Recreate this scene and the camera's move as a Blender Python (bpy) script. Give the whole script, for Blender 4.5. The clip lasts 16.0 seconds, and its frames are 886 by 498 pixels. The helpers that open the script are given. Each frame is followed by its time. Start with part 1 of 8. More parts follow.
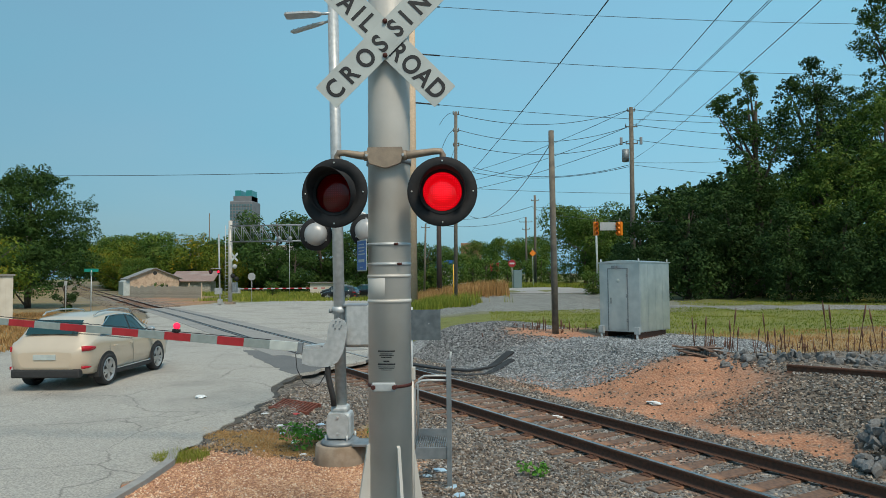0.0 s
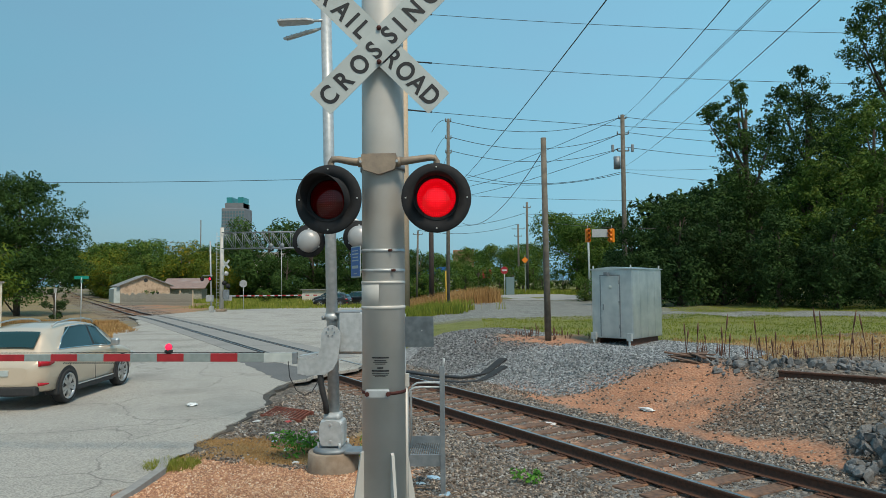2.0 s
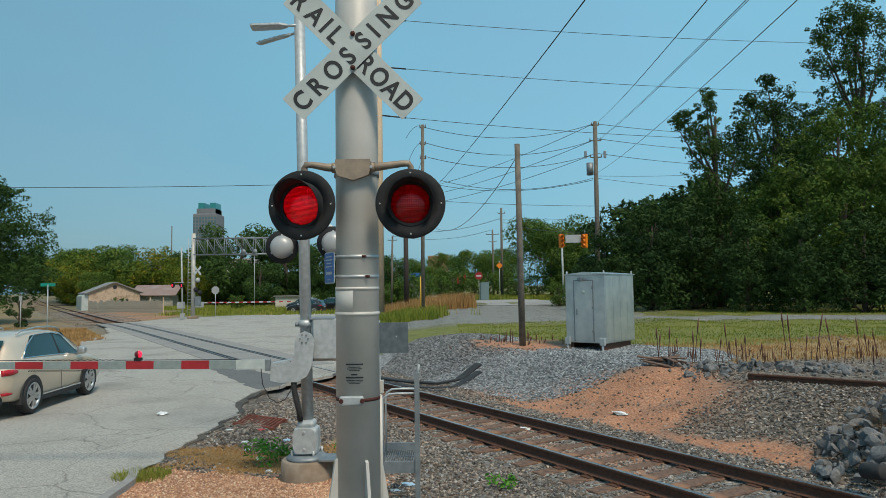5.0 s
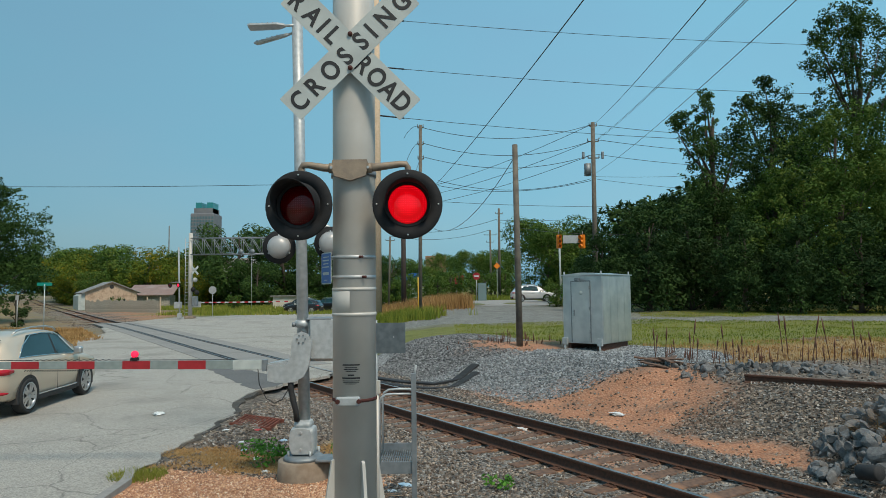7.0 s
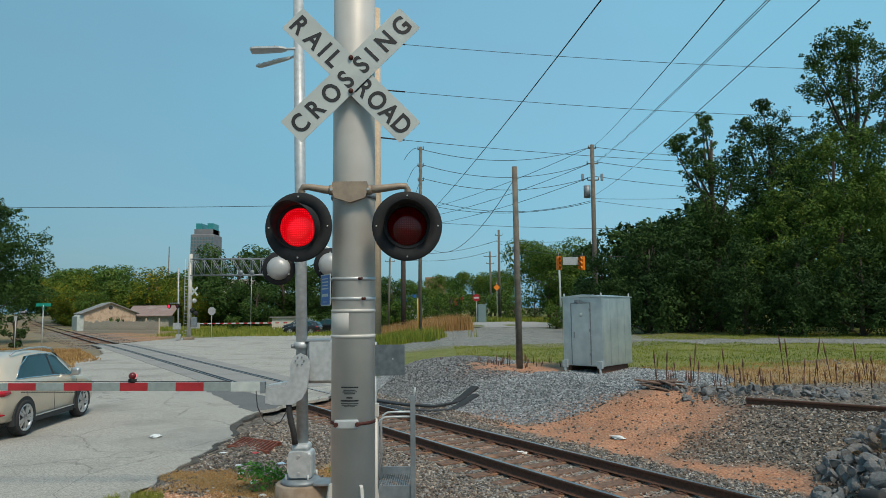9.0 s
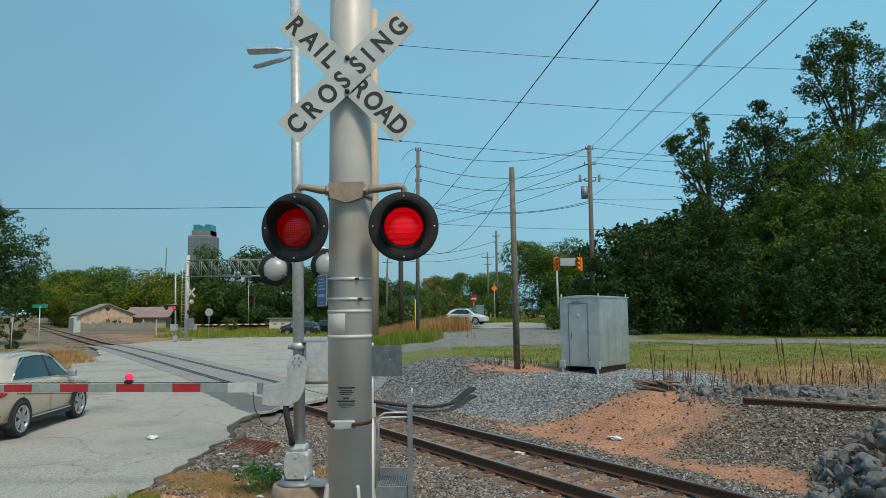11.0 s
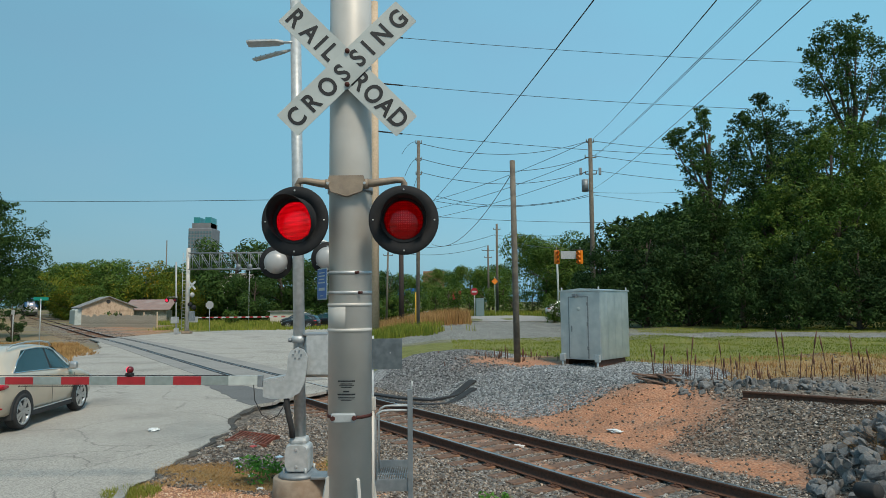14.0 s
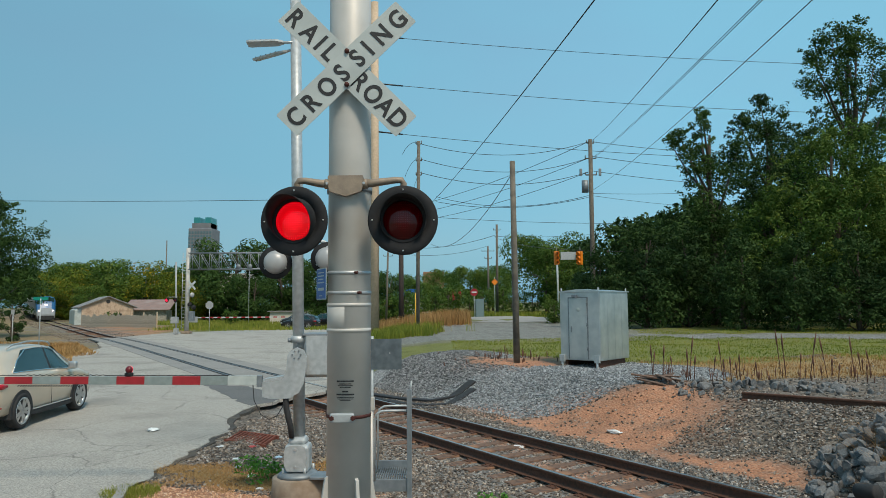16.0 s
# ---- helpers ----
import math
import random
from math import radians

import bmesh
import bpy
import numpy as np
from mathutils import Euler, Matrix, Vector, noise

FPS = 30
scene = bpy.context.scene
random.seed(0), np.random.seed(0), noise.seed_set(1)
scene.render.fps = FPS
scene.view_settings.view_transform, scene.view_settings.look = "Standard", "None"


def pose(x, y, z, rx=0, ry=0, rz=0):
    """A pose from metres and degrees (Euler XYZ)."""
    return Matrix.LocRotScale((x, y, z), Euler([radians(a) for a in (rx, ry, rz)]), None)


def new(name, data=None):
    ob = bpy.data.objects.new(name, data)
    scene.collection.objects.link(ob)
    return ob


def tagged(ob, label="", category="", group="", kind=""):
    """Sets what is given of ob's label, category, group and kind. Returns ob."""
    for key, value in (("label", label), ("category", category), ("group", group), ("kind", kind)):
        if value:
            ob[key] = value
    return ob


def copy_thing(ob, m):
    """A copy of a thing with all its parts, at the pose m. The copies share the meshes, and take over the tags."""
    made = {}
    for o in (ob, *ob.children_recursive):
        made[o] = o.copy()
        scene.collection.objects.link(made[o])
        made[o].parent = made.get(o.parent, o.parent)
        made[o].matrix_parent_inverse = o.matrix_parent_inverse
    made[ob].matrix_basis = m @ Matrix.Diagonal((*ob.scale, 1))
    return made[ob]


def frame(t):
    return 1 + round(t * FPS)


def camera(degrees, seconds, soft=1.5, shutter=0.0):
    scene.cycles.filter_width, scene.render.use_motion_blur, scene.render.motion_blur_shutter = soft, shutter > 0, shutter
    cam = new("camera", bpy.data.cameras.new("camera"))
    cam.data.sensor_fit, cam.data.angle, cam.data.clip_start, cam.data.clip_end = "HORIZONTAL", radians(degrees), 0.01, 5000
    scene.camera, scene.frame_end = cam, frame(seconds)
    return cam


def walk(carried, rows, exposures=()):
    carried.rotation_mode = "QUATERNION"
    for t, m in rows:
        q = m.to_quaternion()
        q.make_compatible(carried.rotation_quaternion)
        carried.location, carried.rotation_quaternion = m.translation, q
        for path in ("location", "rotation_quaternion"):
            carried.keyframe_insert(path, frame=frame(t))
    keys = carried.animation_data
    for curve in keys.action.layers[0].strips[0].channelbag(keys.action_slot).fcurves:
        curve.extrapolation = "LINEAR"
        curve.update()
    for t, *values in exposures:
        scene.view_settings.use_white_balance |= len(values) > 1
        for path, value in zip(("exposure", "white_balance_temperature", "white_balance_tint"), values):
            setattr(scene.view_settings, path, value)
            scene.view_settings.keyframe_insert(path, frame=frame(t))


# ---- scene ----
cam = camera(67.03, 16.0, 0.8)
PATH = [  # seconds, x, height, turn, tilt, lean
    (0.0, 0.005, 2.501, -3.05, 2.55, 0.50),
    (0.5, 0.005, 2.498, -3.08, 2.58, 0.56),
    (1.0, 0.007, 2.496, -2.92, 2.73, 0.60),
    (1.5, 0.002, 2.496, -2.62, 3.02, 0.56),
    (2.0, -0.008, 2.496, -2.38, 3.14, 0.56),
    (2.5, -0.010, 2.492, -1.81, 3.14, 0.57),
    (3.0, -0.011, 2.492, -1.22, 3.16, 0.65),
    (3.5, -0.007, 2.495, -0.71, 3.18, 0.62),
    (4.0, -0.008, 2.496, -0.49, 3.45, 0.74),
    (6.5, 0.000, 2.499, 0.02, 3.64, 0.68),
    (7.0, -0.000, 2.500, -0.00, 3.62, 0.69),
    (7.5, 0.001, 2.503, 0.03, 3.60, 0.59),
    (8.0, 0.002, 2.503, 0.04, 4.15, 0.70),
    (8.5, 0.005, 2.504, 0.09, 4.93, 0.58),
    (9.0, 0.003, 2.504, 0.03, 5.45, 0.56),
    (11.5, 0.012, 2.497, 0.26, 5.53, 0.64),
    (12.0, 0.012, 2.496, 0.12, 5.37, 0.57),
    (12.5, 0.012, 2.497, 0.19, 5.01, 0.56),
    (13.0, 0.011, 2.498, 0.19, 5.00, 0.57),
    (13.5, 0.013, 2.502, 0.19, 4.97, 0.48),
    (14.0, 0.014, 2.504, 0.19, 4.93, 0.57),
    (14.5, 0.017, 2.502, 0.20, 4.93, 0.56),
    (15.0, 0.019, 2.502, 0.19, 4.97, 0.48),
    (15.5, 0.020, 2.501, 0.19, 4.98, 0.46),
    (16.0, 0.020, 2.501, 0.19, 4.98, 0.46),
]
walk(cam, [(t, pose(x, 0, z, 90 + tilt, 0, -turn) @ pose(0, 0, 0, 0, 0, -lean)) for t, x, z, turn, tilt, lean in PATH],
     [(0.0, 0.0), (3.0, -0.03), (6.5, -0.11), (9.0, -0.09), (11.5, -0.05), (12.5, 0.0), (14.0, -0.02), (16.0, -0.04)])

# ---- light: a hazy, mostly overcast afternoon ----
SUN_UP, SUN_TURN = 54, 150
world = bpy.data.worlds.new("sky")
scene.world = world
world.use_nodes = True
wn, wl = world.node_tree.nodes, world.node_tree.links
sky = wn.new("ShaderNodeTexSky")
sky.sky_type, sky.sun_disc = "NISHITA", False
sky.sun_elevation, sky.sun_rotation = radians(SUN_UP), radians(SUN_TURN)
sky.air_density, sky.dust_density, sky.ozone_density = 1.3, 2.5, 2.0
tint = wn.new("ShaderNodeMix")
tint.data_type, tint.blend_type = "RGBA", "MIX"
tint.inputs["Factor"].default_value = 0.6
tint.inputs["B"].default_value = (1.58, 3.93, 5.2, 1)
wl.new(sky.outputs[0], tint.inputs["A"])
cloud = wn.new("ShaderNodeTexNoise")
cloud.inputs["Scale"].default_value, cloud.inputs["Detail"].default_value, cloud.inputs["Roughness"].default_value = 1.6, 6, 0.45
haze = wn.new("ShaderNodeMapRange")
haze.inputs["From Min"].default_value, haze.inputs["From Max"].default_value = 0.35, 0.65
haze.inputs["To Min"].default_value, haze.inputs["To Max"].default_value = 0.54, 0.84
wl.new(cloud.outputs["Fac"], haze.inputs["Value"])
wl.new(haze.outputs[0], tint.inputs["Factor"])
# haze thins towards one side of the sky
aim, lean_dot, veil, hazed = wn.new("ShaderNodeTexCoord"), wn.new("ShaderNodeVectorMath"), wn.new("ShaderNodeMapRange"), wn.new("ShaderNodeMix")
stretch = wn.new("ShaderNodeMapping")
stretch.inputs["Scale"].default_value = (1.0, 1.0, 2.6)
wl.new(aim.outputs["Generated"], stretch.inputs["Vector"])
wl.new(stretch.outputs["Vector"], cloud.inputs["Vector"])
lean_dot.operation = "DOT_PRODUCT"
lean_dot.inputs[1].default_value = (0.8, 0.2, 0.45)
wl.new(aim.outputs["Generated"], lean_dot.inputs[0])
veil.inputs["From Min"].default_value, veil.inputs["From Max"].default_value = -0.25, 0.55
veil.inputs["To Min"].default_value, veil.inputs["To Max"].default_value = 0.86, 1.17
wl.new(lean_dot.outputs["Value"], veil.inputs["Value"])
hazed.data_type, hazed.blend_type = "RGBA", "MULTIPLY"
hazed.inputs["Factor"].default_value = 1.0
wl.new(tint.outputs["Result"], hazed.inputs["A"])
wl.new(veil.outputs[0], hazed.inputs["B"])
wl.new(hazed.outputs["Result"], wn["Background"].inputs["Color"])
wn["Background"].inputs["Strength"].default_value = 0.127
sun = new("sun", bpy.data.lights.new("sun", "SUN"))
sun.data.energy, sun.data.angle, sun.data.color = 3.0, radians(14), (1.0, 0.85, 0.66)
sun.matrix_world = pose(0, 0, 60, 90 - SUN_UP, 0, 180 - SUN_TURN)


# ---- materials ----
def mat(name, a, b=None, rough=0.6, metal=0.0, grain=8.0, stain=1.2, bump=0.15, fine=60.0, dirt=None, dirt_amount=0.35):
    """Two-colour grain, larger stains and fine relief."""
    m = bpy.data.materials.new(name)
    m.use_nodes = True
    n, l = m.node_tree.nodes, m.node_tree.links
    p = n["Principled BSDF"]
    p.inputs["Roughness"].default_value, p.inputs["Metallic"].default_value = rough, metal
    co = n.new("ShaderNodeTexCoord")

    def noisy(scale, detail=5.0):
        x = n.new("ShaderNodeTexNoise")
        x.inputs["Scale"].default_value, x.inputs["Detail"].default_value = scale, detail
        l.new(co.outputs["Object"], x.inputs["Vector"])
        return x

    def mix(fac, c0, c1, lo, hi):
        r = n.new("ShaderNodeMapRange")
        r.inputs["From Min"].default_value, r.inputs["From Max"].default_value = lo, hi
        l.new(fac, r.inputs["Value"])
        x = n.new("ShaderNodeMix")
        x.data_type = "RGBA"
        l.new(r.outputs[0], x.inputs["Factor"])
        for key, c in (("A", c0), ("B", c1)):
            if isinstance(c, tuple):
                x.inputs[key].default_value = (*c, 1)
            else:
                l.new(c, x.inputs[key])
        return x.outputs["Result"]

    b = b or tuple(v * 0.75 for v in a)
    col = mix(noisy(grain).outputs["Fac"], a, b, 0.35, 0.65)
    big = noisy(stain, 7.0)
    d = dirt or tuple(v * 0.55 for v in b)
    col = mix(big.outputs["Fac"], col, d, 0.5, 0.5 + 0.25 / max(dirt_amount, 0.05))
    l.new(col, p.inputs["Base Color"])
    bp = n.new("ShaderNodeBump")
    bp.inputs["Strength"].default_value, bp.inputs["Distance"].default_value = bump, 0.01
    l.new(noisy(fine, 4.0).outputs["Fac"], bp.inputs["Height"])
    l.new(bp.outputs[0], p.inputs["Normal"])
    return m


def plain(name, a, rough=0.5, metal=0.0, glow=0.0):
    m = bpy.data.materials.new(name)
    m.use_nodes = True
    p = m.node_tree.nodes["Principled BSDF"]
    p.inputs["Base Color"].default_value = (*a, 1)
    p.inputs["Roughness"].default_value, p.inputs["Metallic"].default_value = rough, metal
    if glow:
        p.inputs["Emission Color"].default_value, p.inputs["Emission Strength"].default_value = (*a, 1), glow
    return m


GALV = mat("galvanised_steel", (0.50, 0.53, 0.54), (0.40, 0.43, 0.44), 0.45, 0.3, 14, 2.0, 0.06, 90)
POLE = mat("painted_aluminium", (0.56, 0.545, 0.51), (0.48, 0.465, 0.43), 0.5, 0.1, 3, 1.1, 0.05, 40, (0.36, 0.345, 0.31), 0.4)
WHITE = mat("white_sheeting", (0.47, 0.515, 0.50), (0.42, 0.46, 0.45), 0.45, 0, 5, 2, 0.03)
BLACK = mat("black_paint", (0.008, 0.009, 0.011), (0.014, 0.015, 0.017), 0.8, 0, 20, 3, 0.05)
LETTER = plain("black_lettering", (0.015, 0.016, 0.018), 0.6)
RUST = mat("rusty_steel", (0.15, 0.070, 0.045), (0.09, 0.050, 0.036), 0.75, 0.3, 20, 3, 0.3, 120, (0.12, 0.05, 0.03))
RAILTOP = mat("worn_rail_head", (0.42, 0.42, 0.43), (0.3, 0.29, 0.29), 0.3, 0.9, 10, 2, 0.02)
TIE = mat("weathered_tie_wood", (0.20, 0.115, 0.075), (0.09, 0.058, 0.045), 0.9, 0, 12, 1.1, 0.6, 50, (0.38, 0.19, 0.10), 1.2)
WOOD = mat("weathered_pole_wood", (0.17, 0.15, 0.12), (0.10, 0.09, 0.075), 0.85, 0, 6, 1, 0.5, 30)
DARKWOOD = mat("creosoted_pole_wood", (0.05, 0.035, 0.03), (0.035, 0.027, 0.024), 0.8, 0, 6, 1, 0.5, 30)
TANPOLE = mat("tan_pole", (0.60, 0.46, 0.33), (0.52, 0.40, 0.28), 0.8, 0, 6, 1, 0.3, 30)
CONCRETE = mat("stained_concrete", (0.32, 0.26, 0.20), (0.25, 0.20, 0.15), 0.9, 0, 9, 2, 0.4, 60, (0.19, 0.12, 0.07), 0.8)
RED = mat("red_sheeting", (0.36, 0.02, 0.028), (0.30, 0.017, 0.022), 0.4, 0, 8, 2, 0.04)
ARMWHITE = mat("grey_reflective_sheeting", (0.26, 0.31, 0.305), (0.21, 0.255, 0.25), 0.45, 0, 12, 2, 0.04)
GREYWHITE = mat("weathered_white_sheeting", (0.50, 0.55, 0.53), (0.42, 0.47, 0.46), 0.45, 0, 8, 2, 0.04)
ASPHALT = mat("old_pale_asphalt", (0.46, 0.435, 0.385), (0.25, 0.24, 0.222), 0.92, 0, 42, 0.45, 0.9, 110, (0.21, 0.20, 0.18), 0.8)
DARKASPHALT = mat("newer_dark_asphalt", (0.30, 0.288, 0.27), (0.215, 0.21, 0.20), 0.9, 0, 30, 0.6, 0.5, 140)


def cracked(m):
    """Adds meandering dark cracks and a finer network of them."""
    n, l = m.node_tree.nodes, m.node_tree.links
    p = n["Principled BSDF"]
    base = p.inputs["Base Color"].links[0].from_socket
    co, warp, add = n.new("ShaderNodeTexCoord"), n.new("ShaderNodeTexNoise"), n.new("ShaderNodeMix")
    warp.inputs["Scale"].default_value, warp.inputs["Detail"].default_value = 0.8, 8
    add.data_type, add.blend_type = "RGBA", "LINEAR_LIGHT"
    add.inputs["Factor"].default_value = 0.55
    l.new(co.outputs["Object"], warp.inputs["Vector"])
    l.new(co.outputs["Object"], add.inputs["A"])
    l.new(warp.outputs["Color"], add.inputs["B"])
    for scale, width, dark in ((0.30, 0.007, 0.5), (0.8, 0.006, 0.28)):
        v, r, x = n.new("ShaderNodeTexVoronoi"), n.new("ShaderNodeMapRange"), n.new("ShaderNodeMix")
        v.feature = "DISTANCE_TO_EDGE"
        v.inputs["Scale"].default_value = scale
        l.new(add.outputs["Result"], v.inputs["Vector"])
        r.inputs["From Min"].default_value, r.inputs["From Max"].default_value = 0.0, width
        r.inputs["To Min"].default_value, r.inputs["To Max"].default_value = dark, 0.0
        l.new(v.outputs["Distance"], r.inputs["Value"])
        x.data_type = "RGBA"
        x.inputs["B"].default_value = (0.05, 0.048, 0.045, 1)
        l.new(r.outputs[0], x.inputs["Factor"])
        l.new(base, x.inputs["A"])
        base = x.outputs["Result"]
    l.new(base, p.inputs["Base Color"])


cracked(ASPHALT)
PAVE = mat("pale_concrete_road", (0.33, 0.32, 0.30), (0.27, 0.26, 0.25), 0.9, 0, 10, 0.3, 0.2)
CABLE = plain("black_cable", (0.015, 0.015, 0.016), 0.5)
RUBBER = mat("black_rubber", (0.03, 0.03, 0.031), (0.02, 0.02, 0.021), 0.75, 0, 14, 3, 0.3)
BARK = mat("bark", (0.10, 0.08, 0.06), (0.06, 0.05, 0.04), 0.95, 0, 8, 1.5, 0.7, 20)


def leafy(name, a, b, c=None):
    """Foliage whose tint changes leaf by leaf and over the crown."""
    m = bpy.data.materials.new(name)
    m.use_nodes = True
    n, l = m.node_tree.nodes, m.node_tree.links
    p = n["Principled BSDF"]
    p.inputs["Roughness"].default_value = 0.72
    p.inputs["Specular IOR Level"].default_value = 0.15
    geo, co, ns = n.new("ShaderNodeNewGeometry"), n.new("ShaderNodeTexCoord"), n.new("ShaderNodeTexNoise")
    ns.inputs["Scale"].default_value = 0.35
    l.new(co.outputs["Object"], ns.inputs["Vector"])
    add = n.new("ShaderNodeMath")
    add.operation = "MULTIPLY_ADD"
    add.inputs[1].default_value = 0.3
    l.new(geo.outputs["Random Per Island"], add.inputs[0])
    l.new(ns.outputs["Fac"], add.inputs[2])
    ramp = n.new("ShaderNodeValToRGB")
    e = ramp.color_ramp.elements
    e[0].position, e[0].color = 0.38, (*a, 1)
    e[1].position, e[1].color = 0.72 if c else 0.85, (*b, 1)
    if c:
        x = e.new(0.93)
        x.color = (*c, 1)
    l.new(add.outputs[0], ramp.inputs[0])
    l.new(ramp.outputs[0], p.inputs["Base Color"])
    thin, both = n.new("ShaderNodeBsdfTranslucent"), n.new("ShaderNodeMixShader")
    l.new(ramp.outputs[0], thin.inputs["Color"])
    both.inputs[0].default_value = 0.2
    l.new(p.outputs[0], both.inputs[1])
    l.new(thin.outputs[0], both.inputs[2])
    l.new(both.outputs[0], n["Material Output"].inputs[0])
    return m


LEAF = leafy("dark_green_leaves", (0.021, 0.052, 0.014), (0.062, 0.118, 0.026))
# LEAF darkened: shade of the wood put into the colour; also the evergreen's green
LEAF_DEEP_SHADED = leafy("deep_green_shaded_leaves", (0.016, 0.040, 0.013), (0.046, 0.090, 0.023))
LEAF_MID = leafy("mid_green_leaves", (0.030, 0.075, 0.014), (0.085, 0.15, 0.026), (0.15, 0.19, 0.035))
LEAF_AUTUMN = leafy("yellowing_leaves", (0.035, 0.085, 0.012), (0.13, 0.17, 0.018), (0.36, 0.23, 0.014))


# ---- mesh helpers ----
def part(name, bm, material, parent=None, label="", smooth=False):
    """Links a bmesh as one mesh object, under a thing or a part."""
    me = bpy.data.meshes.new(name)
    bmesh.ops.recalc_face_normals(bm, faces=bm.faces)
    bm.to_mesh(me)
    bm.free()
    for mt in (material if isinstance(material, (list, tuple)) else [material]):
        me.materials.append(mt)
    if smooth:
        for f in me.polygons:
            f.use_smooth = True
    ob = new(name, me)
    ob.parent = parent
    return tagged(ob, label)


def thing(name, m, label, category, group="", kind=""):
    ob = new(name)
    ob.empty_display_size = 0.1
    ob.matrix_world = m
    return tagged(ob, label, category, group, kind)


def box(bm, x0, y0, z0, x1, y1, z1, bevel=0.0, m=None, mi=0):
    r = bmesh.ops.create_cube(bm, size=1)
    vs = r["verts"]
    for v in vs:
        v.co = Vector((x0 + (v.co.x + 0.5) * (x1 - x0), y0 + (v.co.y + 0.5) * (y1 - y0), z0 + (v.co.z + 0.5) * (z1 - z0)))
    fs = {f for v in vs for f in v.link_faces}
    if bevel:
        es = list({e for v in vs for e in v.link_edges})
        q = bmesh.ops.bevel(bm, geom=es, offset=bevel, segments=2, affect="EDGES", profile=0.5)
        fs = set(q["faces"]) | {f for f in fs if f.is_valid}
        vs = list({v for f in fs for v in f.verts})
    for f in fs:
        f.material_index = mi
    if m is not None:
        bmesh.ops.transform(bm, matrix=m, verts=vs)
    return vs


def rod(bm, a, b, r0, r1=None, sides=12, caps=True, mi=0):
    a, b = Vector(a), Vector(b)
    q = (b - a).to_track_quat("Z", "Y").to_matrix().to_4x4()
    r = bmesh.ops.create_cone(bm, cap_ends=caps, segments=sides, radius1=r0, radius2=r0 if r1 is None else r1, depth=(b - a).length)
    bmesh.ops.transform(bm, matrix=Matrix.Translation((a + b) / 2) @ q, verts=r["verts"])
    for f in {f for v in r["verts"] for f in v.link_faces}:
        f.material_index = mi
        f.smooth = len(f.verts) == 4
    return r["verts"]


def tube(bm, pts, r, sides=8, mi=0):
    """A bent pipe through points."""
    pts = [Vector(p) for p in pts]
    rings = []
    up = Vector((0.13, 0.21, 0.97))
    for i, p in enumerate(pts):
        d = (pts[min(i + 1, len(pts) - 1)] - pts[max(i - 1, 0)]).normalized()
        s = d.cross(up)
        s = s.normalized() if s.length > 1e-4 else d.cross(Vector((1, 0, 0))).normalized()
        u = s.cross(d)
        rr = r[i] if isinstance(r, (list, tuple)) else r
        rings.append([bm.verts.new(p + rr * (math.cos(k * math.tau / sides) * s + math.sin(k * math.tau / sides) * u)) for k in range(sides)])
    for a, b in zip(rings, rings[1:]):
        for k in range(sides):
            f = bm.faces.new((a[k], a[(k + 1) % sides], b[(k + 1) % sides], b[k]))
            f.smooth, f.material_index = True, mi
    for ring in (rings[0], rings[-1]):
        bm.faces.new(ring).material_index = mi


def lathe(bm, profile, m=None, sides=32, mi=0, start=0.0, sweep=math.tau):
    """Turns (radius, height) pairs about z."""
    full = sweep > 6.28
    n = sides if full else sides + 1
    rings, made = [], []
    for r, z in profile:
        if r < 1e-5:
            rings.append([bm.verts.new((0, 0, z))])
        else:
            rings.append([bm.verts.new((r * math.cos(start + sweep * k / sides), r * math.sin(start + sweep * k / sides), z)) for k in range(n)])
        made += rings[-1]
    for a, b in zip(rings, rings[1:]):
        for k in range(sides):
            j = (k + 1) % n
            if len(a) == 1 and len(b) == 1:
                continue
            vs = (a[0], b[j], b[k]) if len(a) == 1 else (a[k], a[j], b[0]) if len(b) == 1 else (a[k], a[j], b[j], b[k])
            f = bm.faces.new(vs)
            f.smooth, f.material_index = True, mi
    if m is not None:
        bmesh.ops.transform(bm, matrix=m, verts=made)
    return made


def slab(bm, outline, z0, z1, m=None, mi=0):
    """An outline in x and y, extruded from z0 to z1."""
    lo = [bm.verts.new((x, y, z0)) for x, y in outline]
    hi = [bm.verts.new((x, y, z1)) for x, y in outline]
    fs = [bm.faces.new(lo[::-1]), bm.faces.new(hi)]
    for i in range(len(lo)):
        j = (i + 1) % len(lo)
        fs.append(bm.faces.new((lo[i], lo[j], hi[j], hi[i])))
    for f in fs:
        f.material_index = mi
    if m is not None:
        bmesh.ops.transform(bm, matrix=m, verts=lo + hi)
    return lo + hi


def smooth01(a, b, x):
    t = min(1.0, max(0.0, (x - a) / (b - a)))
    return t * t * (3 - 2 * t)


def n2(x, y, s, seed=0.0):
    return noise.noise(Vector((x * s + seed * 7.3, y * s - seed * 3.1, seed)))


# ---- the plan: the track runs along TD, at TS metres across it from the camera ----
TD, TN, TS = Vector((0.5375, -0.8433, 0)), Vector((0.8433, 0.5375, 0)), 7.77


def bend(a):
    """How far the track has curved off to its side, a metres along it."""
    u = max(0.0, -a - 45)
    return -4.3 * (1 - math.exp(-((u / 85) ** 2)))


def grade(a):
    """The gentle climb of the line in the distance."""
    return 0.012 * max(0.0, -a - 75)


def along(a, s=0.0, z=0.0):
    """A point a metres along the track and s metres across it."""
    q = TD * a + TN * (TS + s + bend(a))
    return Vector((q.x, q.y, z + grade(a)))


def across(x, y):
    a = TD.x * x + TD.y * y
    return a, TN.x * x + TN.y * y - TS - bend(a)


